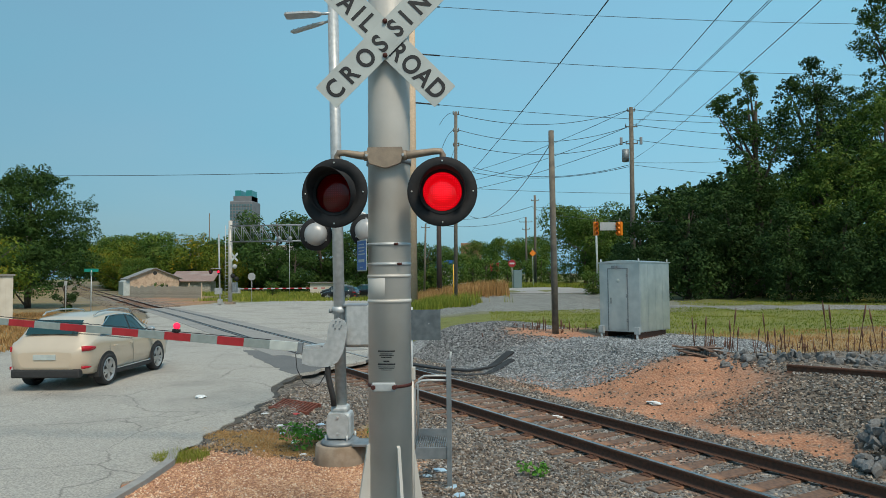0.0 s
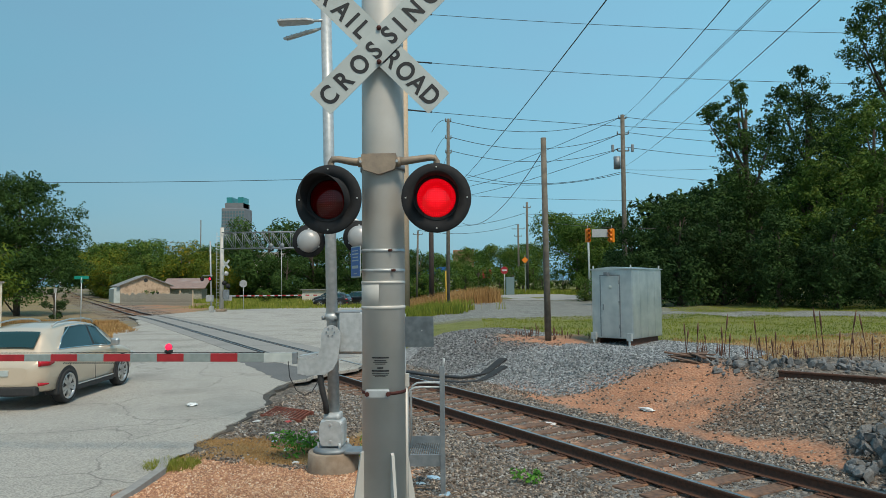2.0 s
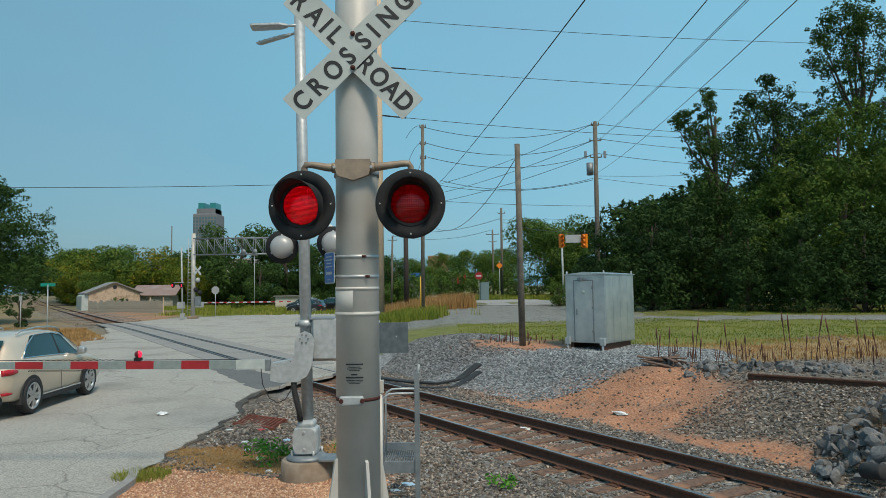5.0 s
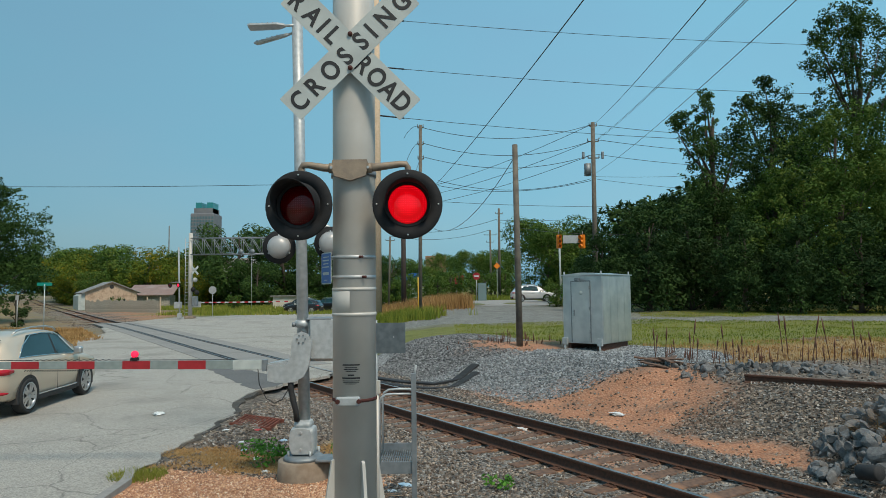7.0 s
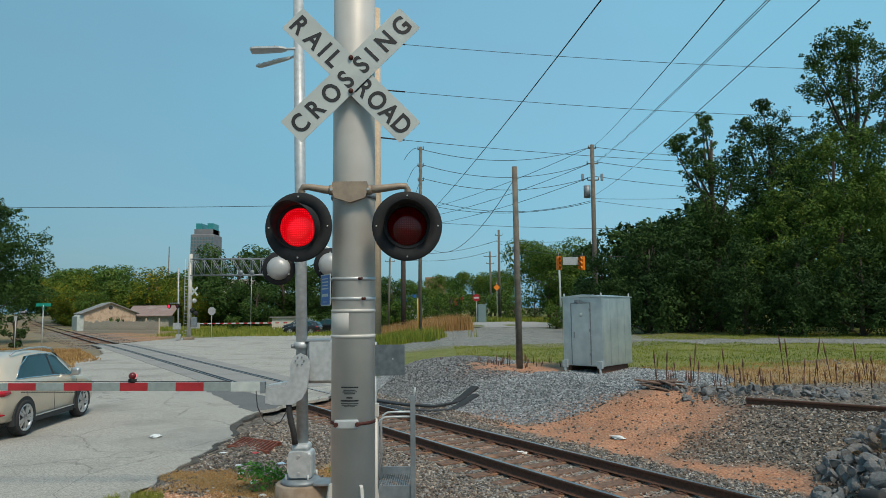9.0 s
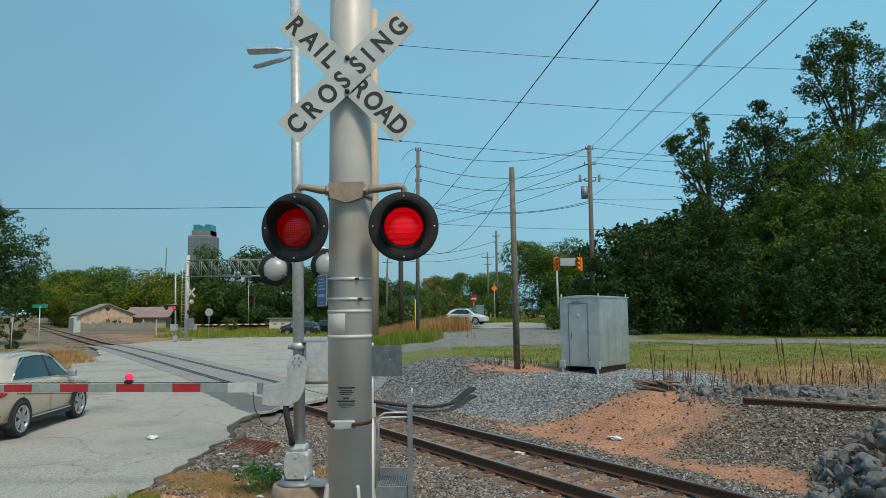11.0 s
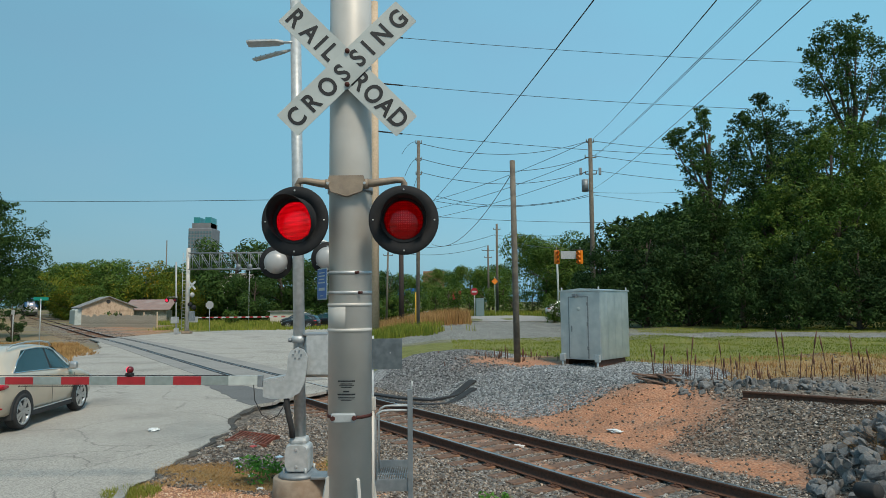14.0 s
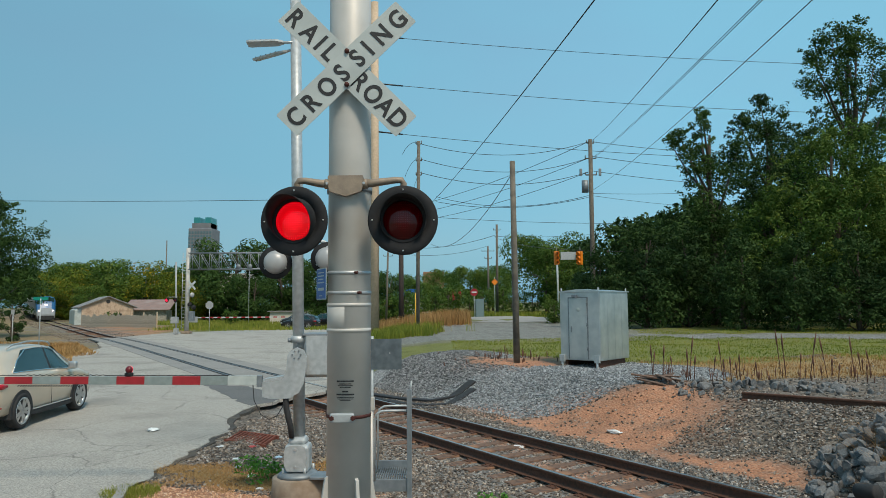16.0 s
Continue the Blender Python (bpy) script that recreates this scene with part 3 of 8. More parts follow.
def wood(label, leaves, leaf, per, seed, lobes, spots):
    """Trees of one kind; the crown fills lobes (x, y, height, radius) above the foot."""
    rnd = random.Random(seed)
    top = thing("tree", Matrix(), label, "tree", "trees of the wood")
    tall = max(q[2] for q in lobes)
    bm = bmesh.new()
    base = tall * 0.014 + 0.08
    crown_x = sum(q[0] * q[3] for q in lobes) / sum(q[3] for q in lobes)
    pts = [Vector((crown_x * (k / 6) ** 2 + rnd.gauss(0, 0.01) * tall * (k > 0), rnd.gauss(0, 0.01) * tall * (k > 0), tall * 0.9 * k / 6)) for k in range(7)]
    tube(bm, pts, [base * (1.25 - k / 6.2) for k in range(7)], 8)
    clumps = []
    for x, y, z, r in lobes:
        c = Vector((x, y, z))
        k = max(0, min(5, int(6 * z / tall - 1)))
        tube(bm, [pts[k], pts[k].lerp(c, 0.55) + Vector((0, 0, -0.03 * tall * rnd.random())), c], [base * 0.4, base * 0.25, base * 0.08], 5)
        for i in range(12 + int(6 * r)):
            d = Vector((rnd.gauss(0, 1), rnd.gauss(0, 1), rnd.gauss(0.15, 1))).normalized()
            far = r * rnd.uniform(0.35, 1.0)
            clumps.append((c + d * far, (0.16 + 0.16 * rnd.random()) * r + 0.12))
        # shoots that break the outline
        for i in range(5 + int(3 * r)):
            d = Vector((rnd.gauss(0, 1), rnd.gauss(0, 1), abs(rnd.gauss(0.3, 0.8)))).normalized()
            for e in (0.95, 1.1, 1.22):
                clumps.append((c + d * r * e + Vector((0, 0, 0.12 * (e - 0.95))), 0.30 - 0.35 * (e - 0.9)))
    part("trunk", bm, BARK, top)
    bm = bmesh.new()
    crown_mesh(bm, rnd, clumps, leaf, per)
    part("crown", bm, leaves, top)
    place(top, spots)


def build_trees():
    # wood beyond the field
    wood("bushy green tree, its leaves darkened for shade, with branches to the ground", LEAF_DEEP_SHADED, 0.12, 160, 41,
         [(0, 0, 4.9, 1.9), (-1.5, 0.4, 3.2, 1.9), (1.7, -0.3, 3.4, 2.0), (0.2, -1.0, 1.9, 2.2), (-2.4, 0, 1.4, 1.6), (2.6, 0, 1.5, 1.7), (0.6, 0.2, 6.4, 1.1), (-0.9, 0.2, 5.9, 0.9)],
         [(14.4, 47, 0, 1.03), (11.4, 47.6, 130, 0.76), (17.6, 47.5, 200, 0.98), (19.6, 43.5, 60, 0.85), (22.2, 41.8, 250, 0.8), (24.8, 39.8, 20, 0.8), (28.0, 38.6, 150, 0.85), (32, 37.5, 300, 0.95), (18.5, 52, 100, 1.2)])
    wood("tall green tree with upswept boughs and gaps", LEAF, 0.12, 190, 42,
         [(0.3, 0, 9.2, 2.5), (1.6, 0.3, 11.6, 2.1), (-0.9, 0, 11.8, 1.5), (-1.7, 0, 13.4, 0.9), (-2.3, 0, 14.6, 0.7), (-0.5, 0.2, 13.9, 0.9), (-0.6, 0, 15.3, 0.7), (-0.4, 0, 16.3, 0.5), (-2.9, 0, 13.9, 0.55), (2.2, 0, 13.4, 1.2), (-1.2, 0, 7.2, 2.0), (1.0, 0, 6.0, 2.6)],
         [(20.9, 51, 0, 1.0)])
    wood("broad green tree with a rounded sunlit crown", LEAF_MID, 0.115, 200, 43,
         [(0.6, 0, 11.6, 2.8), (-2.4, -0.4, 9.6, 2.6), (3.2, 0, 9.8, 2.9), (-4.3, 0.2, 7.2, 2.2), (0.2, -2.2, 7.6, 3.0), (4.6, -0.5, 6.2, 2.8), (-2.6, -1.5, 5.4, 2.6), (2.4, -2.0, 4.6, 2.6), (-0.4, -1.8, 3.6, 2.4), (1.8, 0, 13.4, 1.4), (-1.0, 0, 12.8, 1.2), (-5.4, 0, 5.0, 1.8)],
         [(27.6, 46, 0, 0.98), (37.5, 47, 140, 1.1)])
    wood("tall dark green tree with an open crown", LEAF, 0.13, 170, 44,
         [(0, 0, 22.6, 2.5), (-2.3, 0, 20.9, 1.8), (2.6, 0, 22.2, 2.2), (-1.0, 0, 24.6, 1.4), (1.4, 0.3, 24.9, 1.5), (-2.6, 0.2, 23.2, 1.1), (3.6, 0, 19.4, 2.0), (0.4, 0, 19.0, 1.8), (-1.6, 0, 17.2, 1.5), (2.4, 0, 16.2, 2.2)],
         [(36.2, 58, 0, 1.02)])
    wood("leaning green tree behind the broad one", LEAF_DEEP_SHADED, 0.12, 200, 45,
         [(0, 0, 17.0, 1.7), (-1.8, 0, 15.6, 1.4), (1.7, 0, 15.8, 1.8), (-0.5, 0, 18.7, 0.8), (-2.3, 0, 16.9, 0.7), (0, 0, 13.2, 2.6), (2.6, 0, 12.6, 2.2), (-2.0, 0, 11.4, 2.1), (0.5, 0, 9.6, 2.6)],
         [(28.0, 56, 0, 1.0), (33, 60, 130, 0.9)])
    dim = tree(15, 10.5, 9.0, 0.3, LEAF_DEEP_SHADED, 60, 0.02, label="dark tree deep in the wood", n_clumps=46)
    place(dim, [(19, 60, 0, 0.9), (25, 59, 70, 1.0), (31, 57, 140, 1.1), (37, 56, 210, 1.2), (23, 66, 280, 1.05), (29.5, 66, 20, 1.2), (36, 66, 160, 1.3), (43, 58, 100, 1.3), (16, 64, 45, 0.75)])
    far = tree(14, 11.0, 9.0, 0.2, LEAF_MID, 90, 0.1, label="rounded lighter green tree behind the wood", n_clumps=40)
    place(far, [(28.8, 82, 0, 1.0), (24.5, 84, 120, 0.9), (34, 80, 60, 1.1)])
    bush = tree(31, 1.9, 2.6, 0.08, LEAF_MID, 420, 0.05, name="shrub", label="low round green bush at the end of the gravel drive", n_clumps=26)
    place(bush, [(9.8, 58, 0, 1.0)])
    # trees along the far roads
    e = tree(5, 11.0, 11.0, 0.19, LEAF_MID, 105, 0.18, label="round green tree beside the far road", n_clumps=44)
    place(e, [(14.5, 92, 0, 0.98), (6.5, 150, 50, 0.85), (14, 165, 100, 0.95), (24, 140, 10, 1.1), (20, 110, 300, 1.0), (10, 130, 5, 0.7), (-2, 125, 65, 0.5), (-14, 150, 100, 0.75), (2, 190, 30, 1.0), (-8, 200, 12, 1.1)])
    f = tree(6, 13.0, 12.0, 0.27, LEAF, 55, 0.05, label="broad dark green tree behind the crossing", n_clumps=44)
    place(f, [(-36, 118, 0, 1.12), (-29, 122, 90, 0.95), (-22, 120, 200, 0.85), (-43, 128, 130, 0.95), (-16, 128, 10, 0.8), (-50, 135, 40, 0.8), (-10, 135, 70, 0.75), (-33, 140, 30, 1.0), (-26, 138, 60, 0.95), (-19, 140, 300, 0.9), (-31, 112, 20, 0.6)])
    g = tree(7, 8.5, 11.0, 0.22, LEAF_AUTUMN, 76, 0.03, label="yellowing bushy tree beside the track", n_clumps=48)
    place(g, [(-72, 132, 0, 1.1), (-56, 127, 200, 1.05), (-90, 163, 300, 1.3), (-115, 207, 60, 1.4), (-62, 147, 145, 1.3), (-44, 118, 60, 0.75), (-68, 124, 99, 0.8), (-84, 150, 30, 1.15), (-48, 124, 10, 0.95)])
    g2 = tree(37, 9.5, 9.5, 0.22, LEAF_MID, 76, 0.03, label="fresh green bushy tree beside the track", n_clumps=46)
    place(g2, [(-64, 130, 90, 1.1), (-80, 145, 130, 1.2), (-100, 182, 30, 1.35), (-52, 142, 250, 1.15), (-75, 152, 45, 1.3), (-61, 117, 33, 0.62), (-77, 138, 145, 0.9), (-130, 235, 0, 1.5)])
    k = tree(17, 9.0, 11.0, 0.3, LEAF, 45, 0.03, label="dark green bushy tree on the inside of the bend", n_clumps=44)
    place(k, [(-232, 385, 0, 2.6), (-205, 390, 50, 2.4), (-262, 380, 90, 2.6), (-480, 770, 10, 4.0), (-290, 400, 200, 2.6), (-175, 330, 20, 2.2), (-92, 128, 0, 1.25), (-104, 150, 120, 1.4), (-120, 172, 30, 1.5), (-82, 108, 200, 1.2), (-140, 200, 70, 1.6), (-74, 92, 60, 1.1), (-160, 225, 10, 1.7), (-95, 110, 10, 1.4), (-155, 262, 30, 1.8)])
    # the left side
    wood("large dark green tree beside the road", LEAF, 0.13, 200, 48,
         [(0, 0, 9.6, 3.4), (-3.2, 0, 7.6, 3.2), (3.0, 0.3, 7.8, 3.2), (0.4, -2.2, 6.4, 3.4), (4.2, 0, 4.8, 2.6), (-4.4, 0, 4.6, 2.8), (1.6, -1.5, 3.6, 2.6), (-1.8, -1.6, 3.6, 2.8), (1.6, 0, 11.6, 1.8), (-1.6, 0, 11.4, 1.6)],
         [(-44.2, 63.5, 0, 1.05), (-56, 66, 100, 1.15)])
    o = tree(18, 5.5, 6.0, 0.14, LEAF_AUTUMN, 120, 0.1, label="yellowing low tree over the cream building", n_clumps=30)
    place(o, [(-33.5, 43, 0, 1.05)])
    i = tree(9, 3.4, 2.0, 0.09, LEAF_DEEP_SHADED, 800, 0.02, "bush", "dark upright evergreen bush by the track", n_clumps=28)
    place(i, [(-36.3, 57, 0, 1.05)])


build_trees()


# ---- the crossing signal ----
SIGNBACK = mat("mottled_galvanised_sheet", (0.16, 0.19, 0.21), (0.10, 0.125, 0.14), 0.5, 0.4, 7, 3, 0.05)
GALV_DARK = mat("dull_galvanised_steel", (0.27, 0.30, 0.32), (0.20, 0.23, 0.25), 0.55, 0.5, 9, 3, 0.08, 70)
HOUSING = mat("grey_lamp_back", (0.42, 0.43, 0.43), (0.37, 0.38, 0.385), 0.4, 0.2, 6, 3, 0.03)
ARMPIPE = mat("weathered_brown_pipe", (0.34, 0.27, 0.20), (0.25, 0.20, 0.155), 0.6, 0.3, 12, 4, 0.15)
UNLIT_BALL = plain("unlit_arm_lamp", (0.13, 0.008, 0.014), 0.35)
LIT = plain("lit_red_lamp", (1.0, 0.02, 0.06), 0.5, 0, 1.5)
LIT.node_tree.nodes["Principled BSDF"].inputs["Specular IOR Level"].default_value = 0.05
UNLIT = mat("unlit_red_lamp", (0.50, 0.03, 0.05), (0.42, 0.025, 0.04), 0.4, 0, 60, 6, 0.1)
BLUE = mat("blue_sign_sheeting", (0.02, 0.13, 0.42), (0.018, 0.11, 0.38), 0.4, 0, 10, 4, 0.03)
GREEN = plain("green_sign_sheeting", (0.0, 0.22, 0.16), 0.4)
BOLT = mat("rusty_bolt", (0.10, 0.03, 0.025), (0.07, 0.025, 0.02), 0.7, 0.4, 40, 9, 0.2)


def lens_material():
    m = bpy.data.materials.new("red_signal_lens")
    m.use_nodes = True
    n, l = m.node_tree.nodes, m.node_tree.links
    n.remove(n["Principled BSDF"])
    t, g, x = n.new("ShaderNodeBsdfTransparent"), n.new("ShaderNodeBsdfGlossy"), n.new("ShaderNodeMixShader")
    vor, ramp, co = n.new("ShaderNodeTexVoronoi"), n.new("ShaderNodeValToRGB"), n.new("ShaderNodeTexCoord")
    vor.inputs["Scale"].default_value, vor.inputs["Randomness"].default_value = 62, 0.12
    l.new(co.outputs["Object"], vor.inputs["Vector"])
    l.new(vor.outputs["Distance"], ramp.inputs[0])
    e = ramp.color_ramp.elements
    e[0].position, e[0].color = 0.15, (1.0, 0.45, 0.47, 1)
    e[1].position, e[1].color = 0.42, (0.62, 0.06, 0.08, 1)
    # brighter core of the glow put into the tint, which darkens towards the rim
    far, fall, mul = n.new("ShaderNodeVectorMath"), n.new("ShaderNodeMapRange"), n.new("ShaderNodeMix")
    far.operation = "LENGTH"
    l.new(co.outputs["Object"], far.inputs[0])
    fall.inputs["From Max"].default_value = 0.15
    fall.inputs["To Min"].default_value, fall.inputs["To Max"].default_value = 1.0, 0.55
    l.new(far.outputs["Value"], fall.inputs["Value"])
    mul.data_type, mul.blend_type = "RGBA", "MULTIPLY"
    mul.inputs["Factor"].default_value = 1
    l.new(ramp.outputs[0], mul.inputs["A"])
    l.new(fall.outputs[0], mul.inputs["B"])
    l.new(mul.outputs["Result"], t.inputs["Color"])
    g.inputs["Roughness"].default_value = 0.12
    x.inputs[0].default_value = 0.035
    l.new(t.outputs[0], x.inputs[1])
    l.new(g.outputs[0], x.inputs[2])
    l.new(x.outputs[0], n["Material Output"].inputs[0])
    return m


LENS = lens_material()
SLATS = {"left": [], "right": []}
BALLS = {"left": [], "right": []}


def glyph(char, size, parent, m, material=None, squeeze=0.86, name="letter"):
    """One raised letter in the built-in font, centred on m."""
    cu = bpy.data.curves.new("letter", "FONT")
    cu.body, cu.size, cu.align_x, cu.align_y, cu.extrude, cu.offset = char, size, "CENTER", "CENTER", 0.0012, 0.0045 * size / 0.18
    tmp = new("tmp", cu)
    me = bpy.data.meshes.new_from_object(tmp.evaluated_get(bpy.context.evaluated_depsgraph_get()))
    bpy.data.objects.remove(tmp)
    me.materials.clear()
    me.materials.append(material or LETTER)
    xs = [v.co.x for v in me.vertices]
    ys = [v.co.y for v in me.vertices]
    cx, cy = (min(xs) + max(xs)) / 2, (min(ys) + max(ys)) / 2
    for v in me.vertices:
        v.co.x, v.co.y = (v.co.x - cx) * squeeze, v.co.y - cy
    ob = new(name, me)
    ob.parent = parent
    ob.matrix_local = m
    return ob


def blade(name, parent, m, letters, label):
    bm = bmesh.new()
    hw, hl, r = 0.112, 0.632, 0.012
    out = []
    for sx, sy, a0 in ((1, 1, 0), (-1, 1, 90), (-1, -1, 180), (1, -1, 270)):
        out += [(sx * (hl - r) + r * math.cos(radians(a0 + k * 30)), sy * (hw - r) + r * math.sin(radians(a0 + k * 30))) for k in range(4)]
    slab(bm, out, -0.002, 0.002)
    ob = part(name, bm, WHITE, parent, label)
    ob.matrix_local = m
    for ch, d in letters:
        glyph(ch, 0.196, ob, pose(-hl + d * 1.06, 0, 0.0035))
    return ob


def crossbuck(x, y, z, mount):
    top = thing("crossbuck_sign", pose(x, y, z, 90, 0, 2), "white crossbuck sign with black lettering bolted to the mast", "sign")
    blade("blade", top, pose(0, 0, 0, 0, 0, -45), (("R", 0.08), ("A", 0.225), ("I", 0.33), ("L", 0.43), ("R", 0.735), ("O", 0.86), ("A", 0.985), ("D", 1.11)), "white blade lettered in black")
    blade("blade", top, pose(0, 0, 0.012, 0, 0, 45), (("C", 0.09), ("R", 0.245), ("O", 0.40), ("S", 0.545), ("S", 0.70), ("I", 0.805), ("N", 0.945), ("G", 1.105)), "white blade lettered in black")
    for dz in (0.13, -0.13):
        bm = bmesh.new()
        lathe(bm, [(0.0, 0.022), (0.012, 0.02), (0.018, 0.012), (0.019, 0.0), (0.019, -0.02)], sides=12)
        part("bolt", bm, BOLT, top, "rusty red bolt").matrix_local = pose(0, dz, 0.016)
    bm = bmesh.new()
    box(bm, -0.03, -0.16, -mount, 0.03, 0.16, -0.004, 0.004)
    part("bracket", bm, GALV, top)


def visor(bm, r, depth):
    """A hood round the upper lens, longest at the top."""
    rings = []
    for k in range(41):
        th = radians(-148 + 296 * k / 40)
        d = depth * (0.12 + 0.88 * max(0.0, math.cos(th * 0.58)) ** 1.6)
        c, s = math.sin(th), math.cos(th)
        rings.append([bm.verts.new((q * c, q * s, z)) for q, z in ((r, 0.0), (r, d), (r - 0.003, d), (r - 0.003, 0.0))])
    for a, b in zip(rings, rings[1:]):
        for k in range(3):
            bm.faces.new((a[k], a[k + 1], b[k + 1], b[k])).smooth = True


def signal_lamp(m, which, label, group):
    """Flashing lamp; its lit face is carried on slats that turn behind the lens."""
    top = thing("signal_lamp", m, label, "signal lamp", group)
    bm = bmesh.new()
    lathe(bm, [(0.165, -0.006), (0.165, 0.004), (0.250, 0.002), (0.257, -0.006), (0.257, -0.014), (0.165, -0.012), (0.165, -0.006)], sides=48)
    part("background_disc", bm, BLACK, top, "round black background plate")
    bm = bmesh.new()
    lathe(bm, [(0.166, -0.004), (0.17, -0.06), (0.16, -0.12), (0.12, -0.19), (0.06, -0.215), (0.0, -0.22)], sides=40)
    part("housing", bm, BLACK, top)
    bm = bmesh.new()
    lathe(bm, [(0.150, -0.012), (0.13, 0.0), (0.09, 0.011), (0.045, 0.017), (0.0, 0.019)], sides=40)
    part("lens", bm, LENS, top, "red signal lens")
    bm = bmesh.new()
    visor(bm, 0.166, 0.215)
    part("visor", bm, BLACK, top, "black visor hood")
    bm = bmesh.new()
    lathe(bm, [(0.143, -0.014), (0.146, -0.004), (0.160, 0.006), (0.170, 0.006), (0.170, -0.004)], sides=40)
    part("lens_rim", bm, BLACK, top)
    for a in (0, 90, 180, 270):
        bm = bmesh.new()
        lathe(bm, [(0.0, 0.006), (0.005, 0.005), (0.007, 0.0)], sides=8)
        part("screw", bm, GALV, top).matrix_local = pose(0.225 * math.sin(radians(a)), 0.225 * math.cos(radians(a)), 0.003)
    n, w = 48, 0.00624
    for i in range(n):
        yc = (i - (n - 1) / 2) * w
        bm = bmesh.new()
        lo, mid, hi = (math.sqrt(max(1e-5, 0.1495 ** 2 - min(abs(yc + d), 0.149) ** 2)) for d in (-w / 2, 0, w / 2))
        slab(bm, [(-lo, -w / 2), (lo, -w / 2), (mid, 0), (hi, w / 2), (-hi, w / 2), (-mid, 0)], -0.001, 0.001)
        for f in bm.faces:
            f.material_index = 0 if f.calc_center_median().z > 0.0005 else 1
        s = part("lamp_slat", bm, [LIT, UNLIT], top)
        s.matrix_local = pose(0, yc, -0.03)
        SLATS[which].append((s, yc))
    return top


def signal_mast():
    """The cantilever-sized round mast that carries the lamps and signs."""
    top = thing("signal_mast", pose(-0.686, 5.15, 0), "thick grey painted metal signal mast on a concrete base", "signal mast")
    bm = bmesh.new()
    rod(bm, (0, 0, 0.52), (0.004, 0, 7.6), 0.166, 0.160, 56)
    part("shaft", bm, POLE, top, smooth=False)
    bm = bmesh.new()
    box(bm, -0.34, -0.34, 0.46, 0.34, 0.34, 0.52, 0.01)
    part("base_plate", bm, GALV, top)
    for k in range(4):
        bm = bmesh.new()
        slab(bm, [(0.155, 0.52), (0.30, 0.52), (0.30, 0.56), (0.185, 1.25), (0.155, 1.27)], -0.012, 0.012, Matrix.Rotation(radians(-62 + 90 * k), 4, "Z") @ pose(0, 0, 0, 90, 0, 0))
        part("gusset", bm, POLE, top, "welded triangular stiffener")
        bm = bmesh.new()
        rod(bm, (0, 0, 0.52), (0, 0, 0.62), 0.022, sides=6)
        part("anchor_bolt", bm, GALV, top).matrix_local = Matrix.Translation((0.27 * (1 if k % 2 else -1), 0.27 * (1 if k > 1 else -1), 0))
    for z, h, mt, nm in ((2.765, 0.013, GALV, "band"), (2.615, 0.013, GALV, "band"), (2.525, 0.012, POLE, "seam"), (2.335, 0.014, POLE, "seam"), (1.70, 0.012, BOLT, "rusty_band")):
        bm = bmesh.new()
        lathe(bm, [(0.165, z - h), (0.1695, z - h), (0.1695, z + h), (0.165, z + h)], sides=48)
        part(nm, bm, mt, top, "rusty steel band" if mt is BOLT else "")
    for z, dx in ((2.765, 0.06), (2.615, 0.085)):
        bm = bmesh.new()
        rod(bm, (dx, -0.16, z), (dx + 0.028, -0.172, z), 0.010, sides=8)
        part("band_screw", bm, BOLT, top)
    # clamp at the middle
    bm = bmesh.new()
    box(bm, -0.115, -0.185, 1.665, 0.065, -0.155, 1.735, 0.012)
    part("clamp_plate", bm, GALV, top)
    for dx in (-0.10, 0.055):
        bm = bmesh.new()
        rod(bm, (dx, -0.165, 1.70), (dx, -0.202, 1.70), 0.021, 0.017, 6)
        part("clamp_bolt", bm, BOLT, top, "rusty bolt head")
    # access cover with rounded foot
    bm = bmesh.new()
    lathe(bm, [(0.164, 2.35), (0.1675, 2.352), (0.1675, 2.513), (0.164, 2.515)], sides=14, start=radians(196), sweep=radians(70))
    part("access_cover", bm, POLE, top)
    # crossarm
    bm = bmesh.new()
    slab(bm, [(-0.13, 3.49), (0.125, 3.49), (0.13, 3.475), (0.13, 3.42), (0.115, 3.37), (0.01, 3.335), (-0.01, 3.335), (-0.12, 3.37), (-0.135, 3.42), (-0.135, 3.475)], 0.172, 0.215, pose(0, 0, 0, 90, 0, 0))
    part("junction_cover", bm, ARMPIPE, top, "cast metal junction cover")
    for dx in (-0.14, 0.135):
        bm = bmesh.new()
        rod(bm, (dx, -0.21, 3.43), (dx, -0.222, 3.43), 0.011, sides=6)
        part("cover_screw", bm, GALV, top)
    for s, xe in ((-1, -0.37), (1, 0.43)):
        bm = bmesh.new()
        tube(bm, [(s * 0.11, -0.18, 3.43), (s * 0.2, -0.185, 3.435), (xe - s * 0.06, -0.19, 3.455), (xe - s * 0.015, -0.185, 3.455), (xe, -0.18, 3.43), (xe, -0.175, 3.33), (xe, -0.17, 3.16)], [0.034, 0.03, 0.025, 0.025, 0.025, 0.025, 0.025], 12)
        rod(bm, (s * 0.125, -0.18, 3.43), (s * 0.16, -0.18, 3.432), 0.039, sides=14)
        part("crossarm", bm, ARMPIPE, top, "weathered brown pipe arm")
    bm = bmesh.new()
    lathe(bm, [(0.168, 3.385), (0.174, 3.385), (0.174, 3.43), (0.168, 3.43)], sides=40)
    part("collar", bm, GALV_DARK, top)
